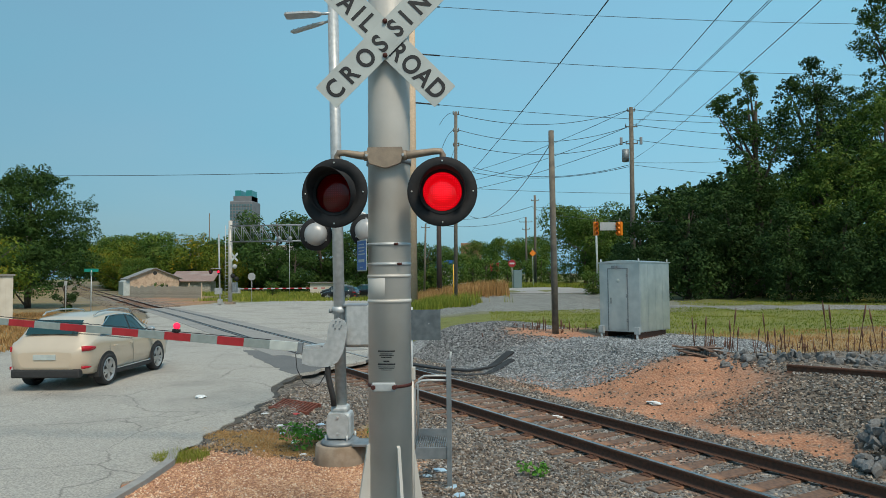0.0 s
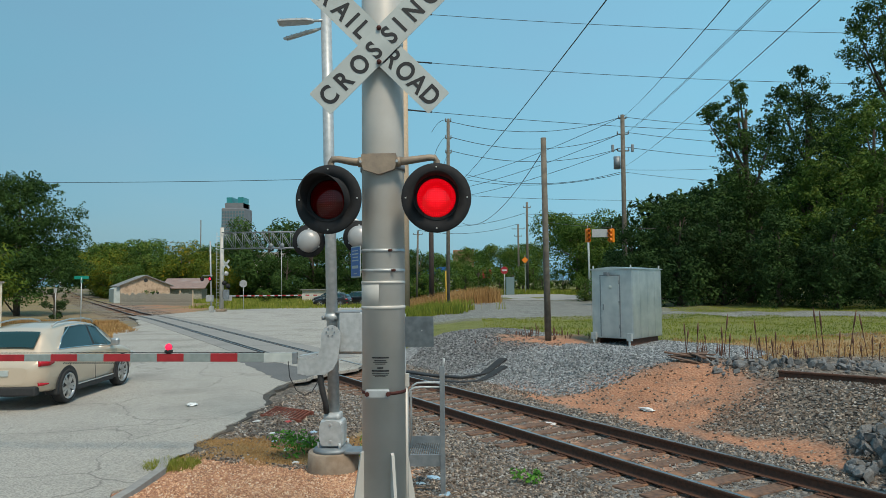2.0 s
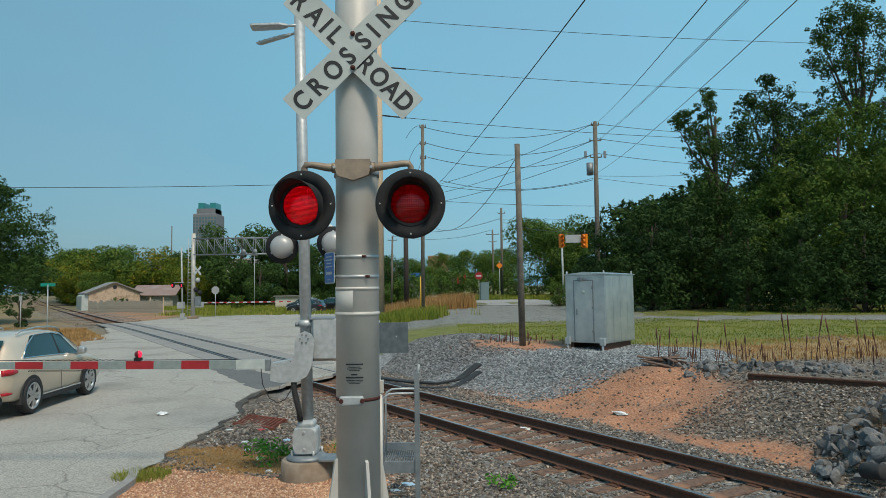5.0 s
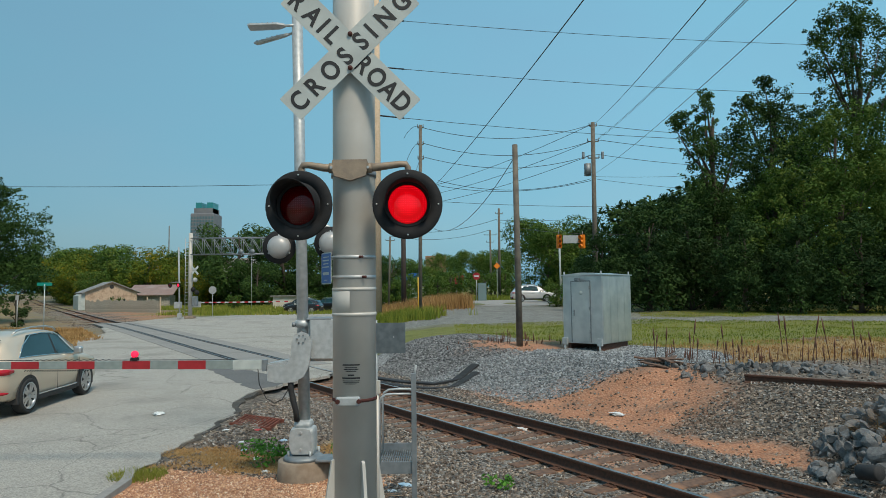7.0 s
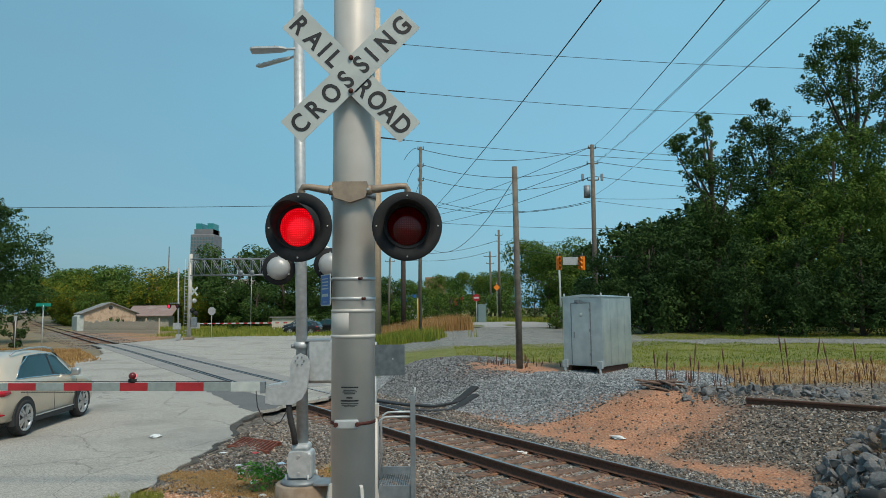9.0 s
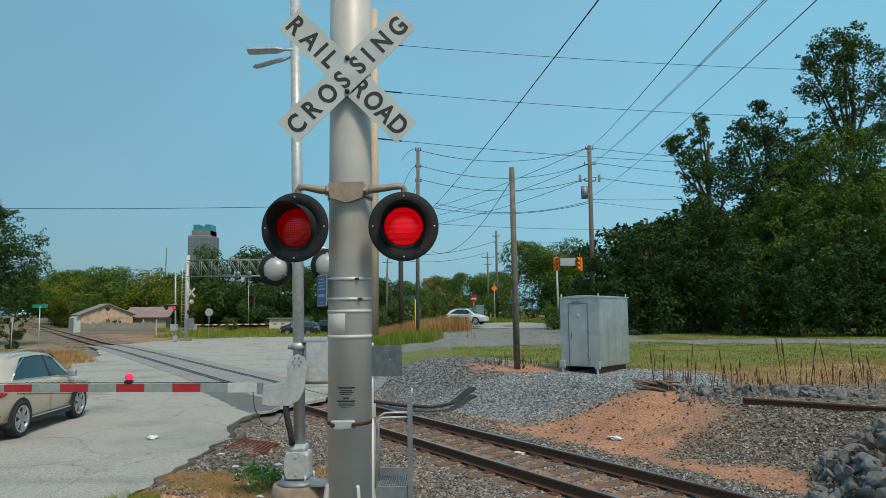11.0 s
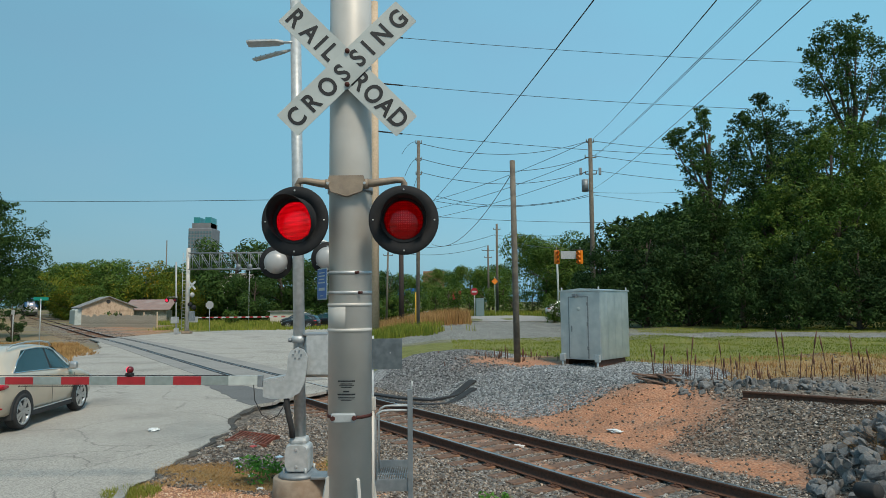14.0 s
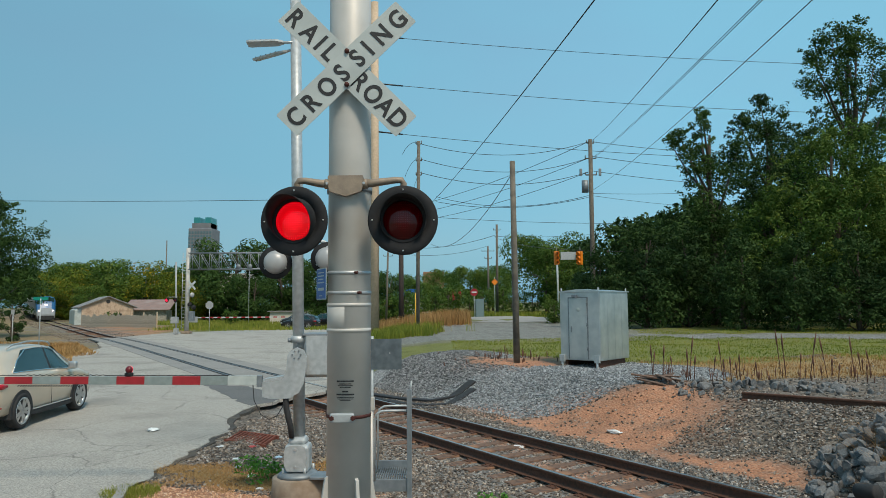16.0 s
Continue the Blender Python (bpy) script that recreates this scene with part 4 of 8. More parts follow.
    # printed notice, its writing as bars
    for z, w, h in ((1.965, 0.13, 0.010), (1.945, 0.09, 0.006), (1.932, 0.11, 0.006), (1.919, 0.08, 0.006), (1.890, 0.045, 0.010), (1.868, 0.135, 0.011), (1.848, 0.13, 0.005), (1.836, 0.12, 0.004), (1.826, 0.08, 0.004)):
        bm = bmesh.new()
        n = max(3, int(w / 0.012))
        for k in range(n):
            a = -1.60 + (k / n - 0.5) * w / 0.166
            b = a + w / 0.166 / n * 0.98
            slab(bm, [(0.166 * math.cos(a), 0.166 * math.sin(a)), (0.1668 * math.cos(a), 0.1668 * math.sin(a)), (0.1668 * math.cos(b), 0.1668 * math.sin(b)), (0.166 * math.cos(b), 0.166 * math.sin(b))], z - h / 2, z + h / 2)
        part("notice_bar", bm, LETTER, top)
    # blue notice, edge-on to the road
    sg = part("emergency_notice", (lambda b: (slab(b, [(-0.115 + 0.012 * (i in (0, 3)), 0) for i in range(0)] or [(-0.115, -0.11), (-0.105, -0.12), (0.105, -0.12), (0.115, -0.11), (0.115, 0.11), (0.105, 0.12), (-0.105, 0.12), (-0.115, 0.11)], -0.002, 0.002), b)[1])(bmesh.new()), WHITE, top, "blue and white notice plate")
    sg.matrix_local = pose(-0.205, -0.05, 2.685, 90, 0, -62)
    bm = bmesh.new()
    box(bm, -0.106, -0.111, 0.002, 0.106, 0.111, 0.0045)
    part("panel", bm, BLUE, sg, "blue panel")
    for yy, w, h in ((0.085, 0.13, 0.007), (0.06, 0.15, 0.009), (0.035, 0.12, 0.008), (0.01, 0.16, 0.009), (-0.04, 0.14, 0.022), (-0.09, 0.07, 0.006)):
        bm = bmesh.new()
        box(bm, -w / 2, yy - h / 2, 0.0045, w / 2, yy + h / 2, 0.006)
        part("text_bar", bm, WHITE, sg)
    # conduit up the back
    bm = bmesh.new()
    rod(bm, (0.165, 0.06, 0.5), (0.165, 0.06, 1.78), 0.016, sides=10)
    box(bm, 0.15, 0.04, 1.72, 0.19, 0.08, 1.82, 0.004)
    part("conduit", bm, POLE, top)
    base = thing("mast_foundation", pose(-0.686, 5.15, 0), "round concrete footing under the signal mast", "foundation")
    bm = bmesh.new()
    lathe(bm, [(0.0, 0.46), (0.47, 0.46), (0.5, 0.43), (0.5, -0.6), (0, -0.6)], sides=36)
    part("footing", bm, CONCRETE, base)


signal_mast()
crossbuck(-0.68, 4.935, 4.31, 0.05)
signal_lamp(pose(-1.055, 4.86, 3.14, 90, 0, -9), "left", "round black flashing signal lamp with a red lens on the mast", "lamps on the signal mast")
signal_lamp(pose(-0.255, 4.86, 3.14, 90, 0, 3), "right", "round black flashing signal lamp with a red lens on the mast", "lamps on the signal mast")


# ---- the gate ----
def lamp_back(m):
    top = thing("signal_lamp", m, "signal lamp seen from its grey domed back", "signal lamp", "lamps on the gate mast")
    bm = bmesh.new()
    lathe(bm, [(0.0, 0.0), (0.247, 0.0), (0.25, 0.012), (0.247, 0.02), (0.0, 0.02)], sides=40)
    part("background_disc", bm, BLACK, top, "round black background plate")
    bm = bmesh.new()
    lathe(bm, [(0.175, 0.02), (0.172, 0.05), (0.15, 0.10), (0.10, 0.135), (0.04, 0.15), (0.0, 0.152)], sides=32)
    part("housing", bm, HOUSING, top, "pale grey domed housing")
    for a in (0, 120, 240):
        bm = bmesh.new()
        box(bm, -0.012, 0.165, 0.018, 0.012, 0.19, 0.04, 0.003, Matrix.Rotation(radians(a), 4, "Z"))
        part("latch", bm, GALV, top)


def flood_light(m):
    top = thing("flood_light", m, "flat grey flood light fixture on the gate mast", "flood light", "flood lights on the gate mast")
    bm = bmesh.new()
    slab(bm, [(0, -0.04), (0.10, -0.09), (0.50, -0.10), (0.54, -0.08), (0.54, 0.08), (0.50, 0.10), (0.10, 0.09), (0, 0.04)], -0.014, 0.014)
    part("head", bm, GALV, top)
    for k in range(5):
        bm = bmesh.new()
        box(bm, 0.16 + 0.08 * k, -0.08, 0.014, 0.17 + 0.08 * k, 0.08, 0.028)
        part("cooling_fin", bm, GALV_DARK, top)
    bm = bmesh.new()
    rod(bm, (-0.18, 0, 0), (0.05, 0, 0), 0.02, sides=10)
    part("knuckle", bm, GALV, top)


def gate():
    gx, gy = -2.06, 9.9
    top = thing("gate_mast", pose(gx, gy, 0), "slim galvanised gate mast on a concrete base", "gate mast")
    bm = bmesh.new()
    rod(bm, (0.01, 0, 0.6), (-0.13, 0, 7.8), 0.084, 0.080, 28)
    part("pole", bm, GALV, top)
    bm = bmesh.new()
    rod(bm, (-0.02, 0, 2.0), (-0.02, 0, 2.10), 0.105, sides=24)
    part("collar", bm, GALV, top)
    # cast junction box at the foot
    bm = bmesh.new()
    box(bm, -0.175, -0.16, 0.17, 0.175, 0.16, 0.56, 0.05)
    box(bm, -0.13, -0.13, 0.54, 0.13, 0.13, 0.66, 0.05)
    part("junction_box", bm, GALV, top, "cast metal junction box")
    bm = bmesh.new()
    slab(bm, [(-0.15, 0.24), (-0.12, 0.20), (0.10, 0.20), (0.13, 0.24), (0.15, 0.30), (0.15, 0.48), (0.12, 0.54), (0.05, 0.56), (-0.07, 0.56), (-0.14, 0.54), (-0.17, 0.48), (-0.17, 0.30)], 0.16, 0.185, pose(0, 0, 0, 90, 0, 0))
    part("lid", bm, GALV, top, "bolted lid")
    for z in (0.26, 0.50):
        bm = bmesh.new()
        rod(bm, (-0.01, -0.18, z), (-0.01, -0.205, z), 0.026, 0.018, 8)
        part("lid_bolt", bm, HOUSING, top)
    bm = bmesh.new()
    lathe(bm, [(0, 0.17), (0.24, 0.17), (0.28, 0.14), (0.30, 0.10), (0, 0.10)], sides=24)
    part("flange", bm, GALV_DARK, top)
    for k in range(4):
        bm = bmesh.new()
        rod(bm, (0.23 * math.cos(k * 1.57 + 0.6), 0.23 * math.sin(k * 1.57 + 0.6), 0.14), (0.23 * math.cos(k * 1.57 + 0.6), 0.23 * math.sin(k * 1.57 + 0.6), 0.24), 0.02, sides=6)
        part("anchor_bolt", bm, GALV, top)
    # drive case
    case = thing("gate_drive", pose(gx, gy, 0), "grey metal gate drive case on the mast", "gate drive")
    bm = bmesh.new()
    box(bm, 0.06, -0.05, 1.50, 0.46, 0.42, 2.10, 0.035)
    part("case", bm, GALV, case)
    bm = bmesh.new()
    box(bm, 0.10, -0.10, 1.53, 0.47, -0.052, 2.12, 0.02)
    part("door", bm, GALV, case)
    bm = bmesh.new()
    box(bm, 0.05, -0.10, 2.10, 0.42, 0.40, 2.135, 0.01)
    part("lid", bm, GALV_DARK, case)
    bm = bmesh.new()
    rod(bm, (-0.14, -0.05, 2.04), (0.0, -0.05, 2.04), 0.02, sides=10)
    rod(bm, (-0.16, -0.05, 2.04), (-0.12, -0.05, 2.04), 0.032, sides=6)
    part("pivot_bolt", bm, GALV_DARK, case)
    # foundation
    base = thing("gate_foundation", pose(gx, gy, 0), "stained round concrete footing of the gate mast", "foundation")
    bm = bmesh.new()
    lathe(bm, [(0.0, 0.10), (0.35, 0.10), (0.365, 0.085), (0.40, -0.5), (0, -0.5)], sides=36)
    part("footing", bm, CONCRETE, base)
    bm = bmesh.new()
    box(bm, 0.22, -0.30, 0.11, 0.80, 0.08, 0.145, 0.006)
    part("step_plate", bm, GALV_DARK, base, "flat metal step plate")
    # hose
    hose = thing("cable_hose", pose(gx, gy, 0), "black flexible cable hose hanging down the mast", "hose")
    bm = bmesh.new()
    tube(bm, [(-0.16, -0.12, 1.42), (-0.165, -0.14, 1.25), (-0.15, -0.15, 1.08), (-0.115, -0.15, 0.93), (-0.085, -0.14, 0.8), (-0.075, -0.12, 0.66)], 0.042, 10)
    part("hose", bm, RUBBER, hose)
    bm = bmesh.new()
    tube(bm, [(-0.62, -0.2, 1.42), (-0.60, -0.2, 1.2), (-0.5, -0.2, 1.0), (-0.38, -0.2, 0.93), (-0.27, -0.2, 0.98), (-0.20, -0.18, 1.1), (-0.17, -0.14, 1.22)], 0.007, 6)
    part("cable", bm, CABLE, hose)
    # back lamps and their arm
    arm = thing("lamp_crossarm", pose(gx, gy, 0), "horizontal pipe crossarm for the lamps", "crossarm")
    bm = bmesh.new()
    tube(bm, [(-0.42, 0.12, 3.2), (-0.42, 0.12, 3.42), (-0.36, 0.12, 3.48), (0.33, 0.12, 3.5), (0.39, 0.12, 3.46), (0.39, 0.12, 3.24)], 0.025, 10)
    rod(bm, (-0.06, -0.11, 3.49), (-0.06, 0.16, 3.49), 0.05, sides=12)
    part("pipe", bm, GALV, arm)
    lamp_back(pose(gx - 0.39, gy + 0.10, 3.19, 90, 0, 0))
    lamp_back(pose(gx + 0.38, gy + 0.10, 3.24, 90, 0, 0))
    flood_light(pose(gx - 0.28, gy - 0.06, 6.52, 4, 3, 183))
    flood_light(pose(gx - 0.26, gy + 0.1, 6.45, -14, 12, 172))
    # the moving arm
    g = thing("crossing_gate", pose(gx, 9.72, 1.84), "lowered crossing gate with red and white stripes", "crossing gate")
    bm = bmesh.new()
    pts = [(-0.135, -0.02), (-0.097, 0.058), (0.0, 0.104), (0.097, 0.066), (0.147, -0.04), (0.135, -0.21), (0.108, -0.405), (0.04, -0.54), (-0.097, -0.618), (-0.347, -0.629), (-0.483, -0.60), (-0.483, -0.386), (-0.33, -0.386), (-0.20, -0.36), (-0.147, -0.23)]
    slab(bm, pts, -0.02, 0.02, pose(0, 0, 0, 90, 0, 0))
    part("lever", bm, GALV, g, "curved galvanised lever plate")
    for k in range(6):
        bm = bmesh.new()
        rod(bm, (0.06 * math.cos(k * 1.047), -0.02, 0.06 * math.sin(k * 1.047)), (0.06 * math.cos(k * 1.047), -0.035, 0.06 * math.sin(k * 1.047)), 0.013, sides=6)
        part("lever_bolt", bm, GALV_DARK, g)
    bm = bmesh.new()
    slab(bm, [(-0.50, -0.36), (-0.12, -0.29), (-0.12, -0.31), (-0.50, -0.385)], -0.30, -0.02, pose(0, 0, 0, 90, 0, 0))
    part("counter_plate", bm, GALV, g)
    arm_z0, arm_z1 = -0.43, -0.305
    bm = bmesh.new()
    box(bm, -0.98, -0.02, arm_z0 - 0.005, -0.49, 0.02, arm_z1 + 0.005, 0.004)
    part("adapter", bm, GREYWHITE, g, "white metal adapter plate")
    bm = bmesh.new()
    box(bm, -0.56, -0.035, arm_z0 - 0.03, -0.49, 0.035, arm_z1 + 0.01, 0.004)
    part("clamp", bm, GALV_DARK, g)
    x = -0.97
    for k in range(20):
        w = 0.40
        t = 0.0015 * k
        bm = bmesh.new()
        box(bm, x - w, -0.018, arm_z0 + t, x, 0.018, arm_z1 - t, 0.004)
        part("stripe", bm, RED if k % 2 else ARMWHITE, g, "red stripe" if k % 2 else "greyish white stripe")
        x -= w
    # lamps on the arm, with a wire between them
    for lx in (-2.40, -5.2, -8.2):
        lamp = part("arm_lamp", (lambda b: (box(b, -0.055, -0.03, 0.0, 0.055, 0.03, 0.045, 0.008), rod(b, (-0.03, 0, 0.03), (0.03, 0, 0.03), 0.035, sides=12), b)[2])(bmesh.new()), BLACK, g, "small red arm lamp")
        lamp.matrix_local = pose(lx, 0, arm_z1)
        bm = bmesh.new()
        bmesh.ops.create_uvsphere(bm, u_segments=20, v_segments=12, radius=0.052)
        for f in bm.faces:
            f.smooth = True
            f.material_index = 0 if f.calc_center_median().y < 0 else 1
        ball = part("lens", bm, [LIT, UNLIT_BALL], lamp, "round red lens")
        ball.matrix_local = pose(0, 0, 0.09)
        BALLS["right"].append((ball, (0, 0, 0.09)))
    bm = bmesh.new()
    pts = [(-0.97 - 0.03 * i, -0.005, arm_z1 + 0.006 + (0.012 if 1.75 < 0.03 * i < 2.9 and i % 3 == 0 else 0.004)) for i in range(220)]
    tube(bm, pts, 0.006, 5)
    part("wire", bm, CABLE, g)
    bm = bmesh.new()
    for i in range(26):
        rod(bm, (-3.05 - 0.036 * i, -0.021, arm_z0 - 0.005), (-3.07 - 0.036 * i, -0.021, arm_z0 - 0.02), 0.008, sides=5)
    part("wire_tie", bm, CABLE, g)
    return g


GATE = gate()


def step_platform():
    top = thing("step_platform", pose(-0.68, 8.3, 0), "small galvanised grating step with a handrail", "step platform")
    bm = bmesh.new()
    box(bm, 0.27, -0.03, -0.5, 0.33, 0.03, 1.50, 0.004)
    part("post", bm, GALV_DARK, top, "perforated square post")
    bm = bmesh.new()
    rod(bm, (0.31, 0, 1.48), (0.33, 0, 1.60), 0.012, sides=8)
    part("pin", bm, GALV, top)
    bm = bmesh.new()
    for k in range(16):
        box(bm, -0.18 + 0.028 * k, 0.02, 0.40, -0.172 + 0.028 * k, 0.62, 0.43)
    box(bm, -0.2, 0.30, 0.41, 0.27, 0.32, 0.425)
    part("grating", bm, GALV_DARK, top)
    for y0, y1, z0, z1 in ((-0.005, 0.015, 0.29, 0.435), (0.62, 0.64, 0.36, 0.52)):
        bm = bmesh.new()
        box(bm, -0.2, y0, z0, 0.27, y1, z1, 0.003)
        part("lip", bm, GALV_DARK, top)
    for y in (0.0, 0.4):
        bm = bmesh.new()
        tube(bm, [(-0.12, y, 0.42), (-0.12, y, 1.14), (-0.10, y, 1.21), (-0.04, y, 1.245), (0.05, y, 1.25), (0.28, y, 1.25)], 0.014, 8)
        part("handrail", bm, GALV, top)
    sg = thing("sign_back", pose(-1.05, 12.0, 0), "galvanised sheet panel on a post seen from behind", "sign")
    bm = bmesh.new()
    box(bm, -0.2, -0.006, 1.41, 0.36, 0.0, 1.95, 0.0025)
    part("panel", bm, SIGNBACK, sg)
    bm = bmesh.new()
    rod(bm, (-0.17, 0.03, -0.4), (-0.17, 0.03, 2.0), 0.03, sides=10)
    part("post", bm, GALV, sg)
    bm = bmesh.new()
    rod(bm, (0.15, -0.006, 1.7), (0.15, -0.02, 1.7), 0.012, sides=6)
    part("bolt", bm, GALV, sg)


step_platform()


# ---- equipment house ----
def equipment_house():
    L, W, Hh = 1.86, 1.32, 2.02
    z0 = 0.90
    m = pose(4.63, 19.6, 0, 0, 0, 48.7)
    top = thing("equipment_house", m, "silver metal railway equipment house on a gravel pad", "equipment house")
    met = mat("silver_sheet_metal", (0.62, 0.66, 0.67), (0.50, 0.55, 0.57), 0.3, 0.75, 3, 1.3, 0.05, 20, (0.36, 0.42, 0.45), 0.7)
    bm = bmesh.new()
    box(bm, 0, 0, z0, L, W, z0 + Hh, 0.012)
    part("body", bm, met, top)
    for i in range(4):
        bm = bmesh.new()
        x0 = 0.02 + i * (L - 0.04) / 4
        box(bm, x0 + 0.006, -0.014, z0 + 0.03, x0 + (L - 0.04) / 4 - 0.006, 0.001, z0 + Hh - 0.04, 0.004)
        part("wall_panel", bm, met, top)
    bm = bmesh.new()
    slab(bm, [(-0.04, z0 + Hh), (W + 0.04, z0 + Hh), (W + 0.04, z0 + Hh + 0.03), (W / 2, z0 + Hh + 0.09), (-0.04, z0 + Hh + 0.03)], -L - 0.04, 0.04, pose(0, 0, 0, 90, 0, 90) @ pose(0, 0, 0, 0, 180, 0) @ Matrix.Diagonal((-1, 1, 1, 1)))
    part("roof", bm, met, top)
    # door on the end wall
    bm = bmesh.new()
    box(bm, -0.028, 0.40, z0 + 0.07, 0.001, 1.0, z0 + 1.83, 0.006)
    door = part("door", bm, met, top, "sheet metal door")
    for y0, y1, za, zb in ((0.365, 0.395, 0.04, 1.87), (1.005, 1.035, 0.04, 1.87), (0.396, 1.004, 1.84, 1.87)):
        bm = bmesh.new()
        box(bm, -0.02, y0, z0 + za, 0.001, y1, z0 + zb, 0.003)
        part("door_frame", bm, GALV_DARK, top, "dark door frame strip")
    bm = bmesh.new()
    box(bm, -0.05, 0.9, z0 + 0.82, -0.029, 0.93, z0 + 1.0, 0.004)
    part("handle", bm, GALV_DARK, door)
    bm = bmesh.new()
    lathe(bm, [(0, 0.004), (0.055, 0.004), (0.06, 0.0)], pose(-0.034, 0.68, z0 + 1.5, 0, -90, 0), 18)
    part("vent", bm, GREYWHITE, door, "round pale disc")
    for z in (0.3, 1.0, 1.6):
        bm = bmesh.new()
        rod(bm, (-0.03, 0.405, z0 + z), (-0.03, 0.405, z0 + z + 0.1), 0.01, sides=8)
        part("hinge", bm, GALV_DARK, door)
    bm = bmesh.new()
    box(bm, -0.10, 0.72, z0 + 1.87, 0.001, 0.86, z0 + 1.95, 0.01)
    rod(bm, (-0.1, 0.72, z0 + 1.9), (-0.17, 0.66, z0 + 1.88), 0.03, 0.045, 12)
    part("door_lamp", bm, GALV_DARK, top)
    for x, y in ((0.04, 0.04), (L - 0.04, 0.04), (0.04, W - 0.04), (L - 0.04, W - 0.04)):
        bm = bmesh.new()
        slab(bm, [(-0.035, 0), (0.035, 0), (0.035, 0.09), (0.018, 0.12), (-0.018, 0.12), (-0.035, 0.09)], -0.008, 0.008, pose(x, y, z0 + Hh + 0.01, 90, 0, 0))
        part("lifting_eye", bm, GALV, top)
    for y in (0.0, W - 0.16):
        bm = bmesh.new()
        box(bm, -0.09, y, z0 - 0.05, 0.001, y + 0.16, z0 + 0.16, 0.008)
        part("corner_bracket", bm, GALV, top)
        bm = bmesh.new()
        rod(bm, (-0.05, y + 0.08, 0.55), (-0.05, y + 0.08, z0), 0.035, sides=8)
        part("jack_leg", bm, GALV, top)
    for y in (0.12, W - 0.22):
        bm = bmesh.new()
        box(bm, 0.05, y, z0 - 0.25, L - 0.05, y + 0.10, z0 + 0.002)
        part("skid", bm, RUST, top, "dark steel skid")


equipment_house()


# ---- vehicles ----
GLASS = plain("dark_tinted_glass", (0.014, 0.045, 0.05), 0.05)
TYRE = mat("tyre_rubber", (0.02, 0.02, 0.021), (0.03, 0.03, 0.03), 0.85, 0, 20, 4, 0.2)
ALLOY = plain("alloy_wheel", (0.55, 0.55, 0.55), 0.3, 0.8)
TRIM = mat("black_plastic_trim", (0.02, 0.021, 0.022), (0.03, 0.03, 0.031), 0.7, 0, 20, 3, 0.1)
CHROME = plain("chrome", (0.7, 0.7, 0.7), 0.12, 1.0)
TAIL = plain("red_tail_lamp", (0.45, 0.01, 0.02), 0.2)


def car_paint(name, c):
    m = mat(name, c, tuple(v * 0.96 for v in c), 0.28, 0.3, 3, 0.6, 0.0, 40, tuple(v * 0.88 for v in c), 0.3)
    m.node_tree.nodes["Principled BSDF"].inputs["Coat Weight"].default_value = 0.7
    return m


GOLD = car_paint("champagne_paint", (0.66, 0.54, 0.41))
CARWHITE = car_paint("white_paint", (0.72, 0.73, 0.74))
CARBLACK = car_paint("dark_paint", (0.02, 0.022, 0.026))

# along the car: place, sill height, shoulder height, roof height, half width at sill, at shoulder, at roof
SUV_KEYS = [(-2.38, 0.55, 0.86, 0.88, 0.55, 0.62, 0.50), (-2.30, 0.42, 0.98, 1.02, 0.78, 0.84, 0.60), (-2.12, 0.36, 1.08, 1.24, 0.88, 0.93, 0.63), (-1.85, 0.33, 1.17, 1.56, 0.91, 0.945, 0.63), (-1.55, 0.30, 1.17, 1.66, 0.92, 0.95, 0.64),
            (-0.9, 0.27, 1.15, 1.73, 0.92, 0.95, 0.66), (-0.1, 0.26, 1.12, 1.735, 0.92, 0.95, 0.66), (0.45, 0.26, 1.09, 1.65, 0.92, 0.95, 0.66), (0.85, 0.27, 1.06, 1.43, 0.92, 0.95, 0.67), (1.2, 0.29, 1.03, 1.16, 0.92, 0.95, 0.70),
            (1.5, 0.30, 0.99, 1.08, 0.92, 0.94, 0.68), (1.95, 0.32, 0.88, 0.97, 0.90, 0.92, 0.62), (2.25, 0.34, 0.76, 0.86, 0.82, 0.84, 0.55), (2.38, 0.42, 0.66, 0.70, 0.62, 0.64, 0.45)]


def car_ring(y, grow=0.0):
    k = [np.interp(y, [q[0] for q in SUV_KEYS], [q[i] for q in SUV_KEYS]) for i in range(1, 7)]
    zb, zs, zr, wb, ws, wr = (float(v) for v in k)
    zm = zb + (zs - zb) * 0.55
    ws, wb, wr = ws + grow, wb + grow, wr + grow
    half = [(0, zb), (wb * 0.9, zb), (wb, zb + 0.05), (ws * 0.995, zm), (ws + 0.005, zm + (zs - zm) * 0.5), (ws - 0.01, zs - 0.02), (ws - 0.035, zs + 0.01)]
    if zr - zs > 0.12:
        for f in (0.3, 0.6, 0.86):
            half.append(((ws - 0.035) + (wr - ws + 0.035) * f, zs + (zr - zs) * f * 0.98))
        half += [(wr * 0.93, zr - 0.018), (wr * 0.6, zr + 0.005 * grow), (0, zr + 0.012)]
    else:
        for f in (0.3, 0.6, 0.86):
            half.append(((ws - 0.035) + (wr - ws + 0.035) * f, zs + 0.01 + (zr - zs - 0.01) * f))
        half += [(wr * 0.93, zr), (wr * 0.6, zr + 0.012), (0, zr + 0.018)]
    return half


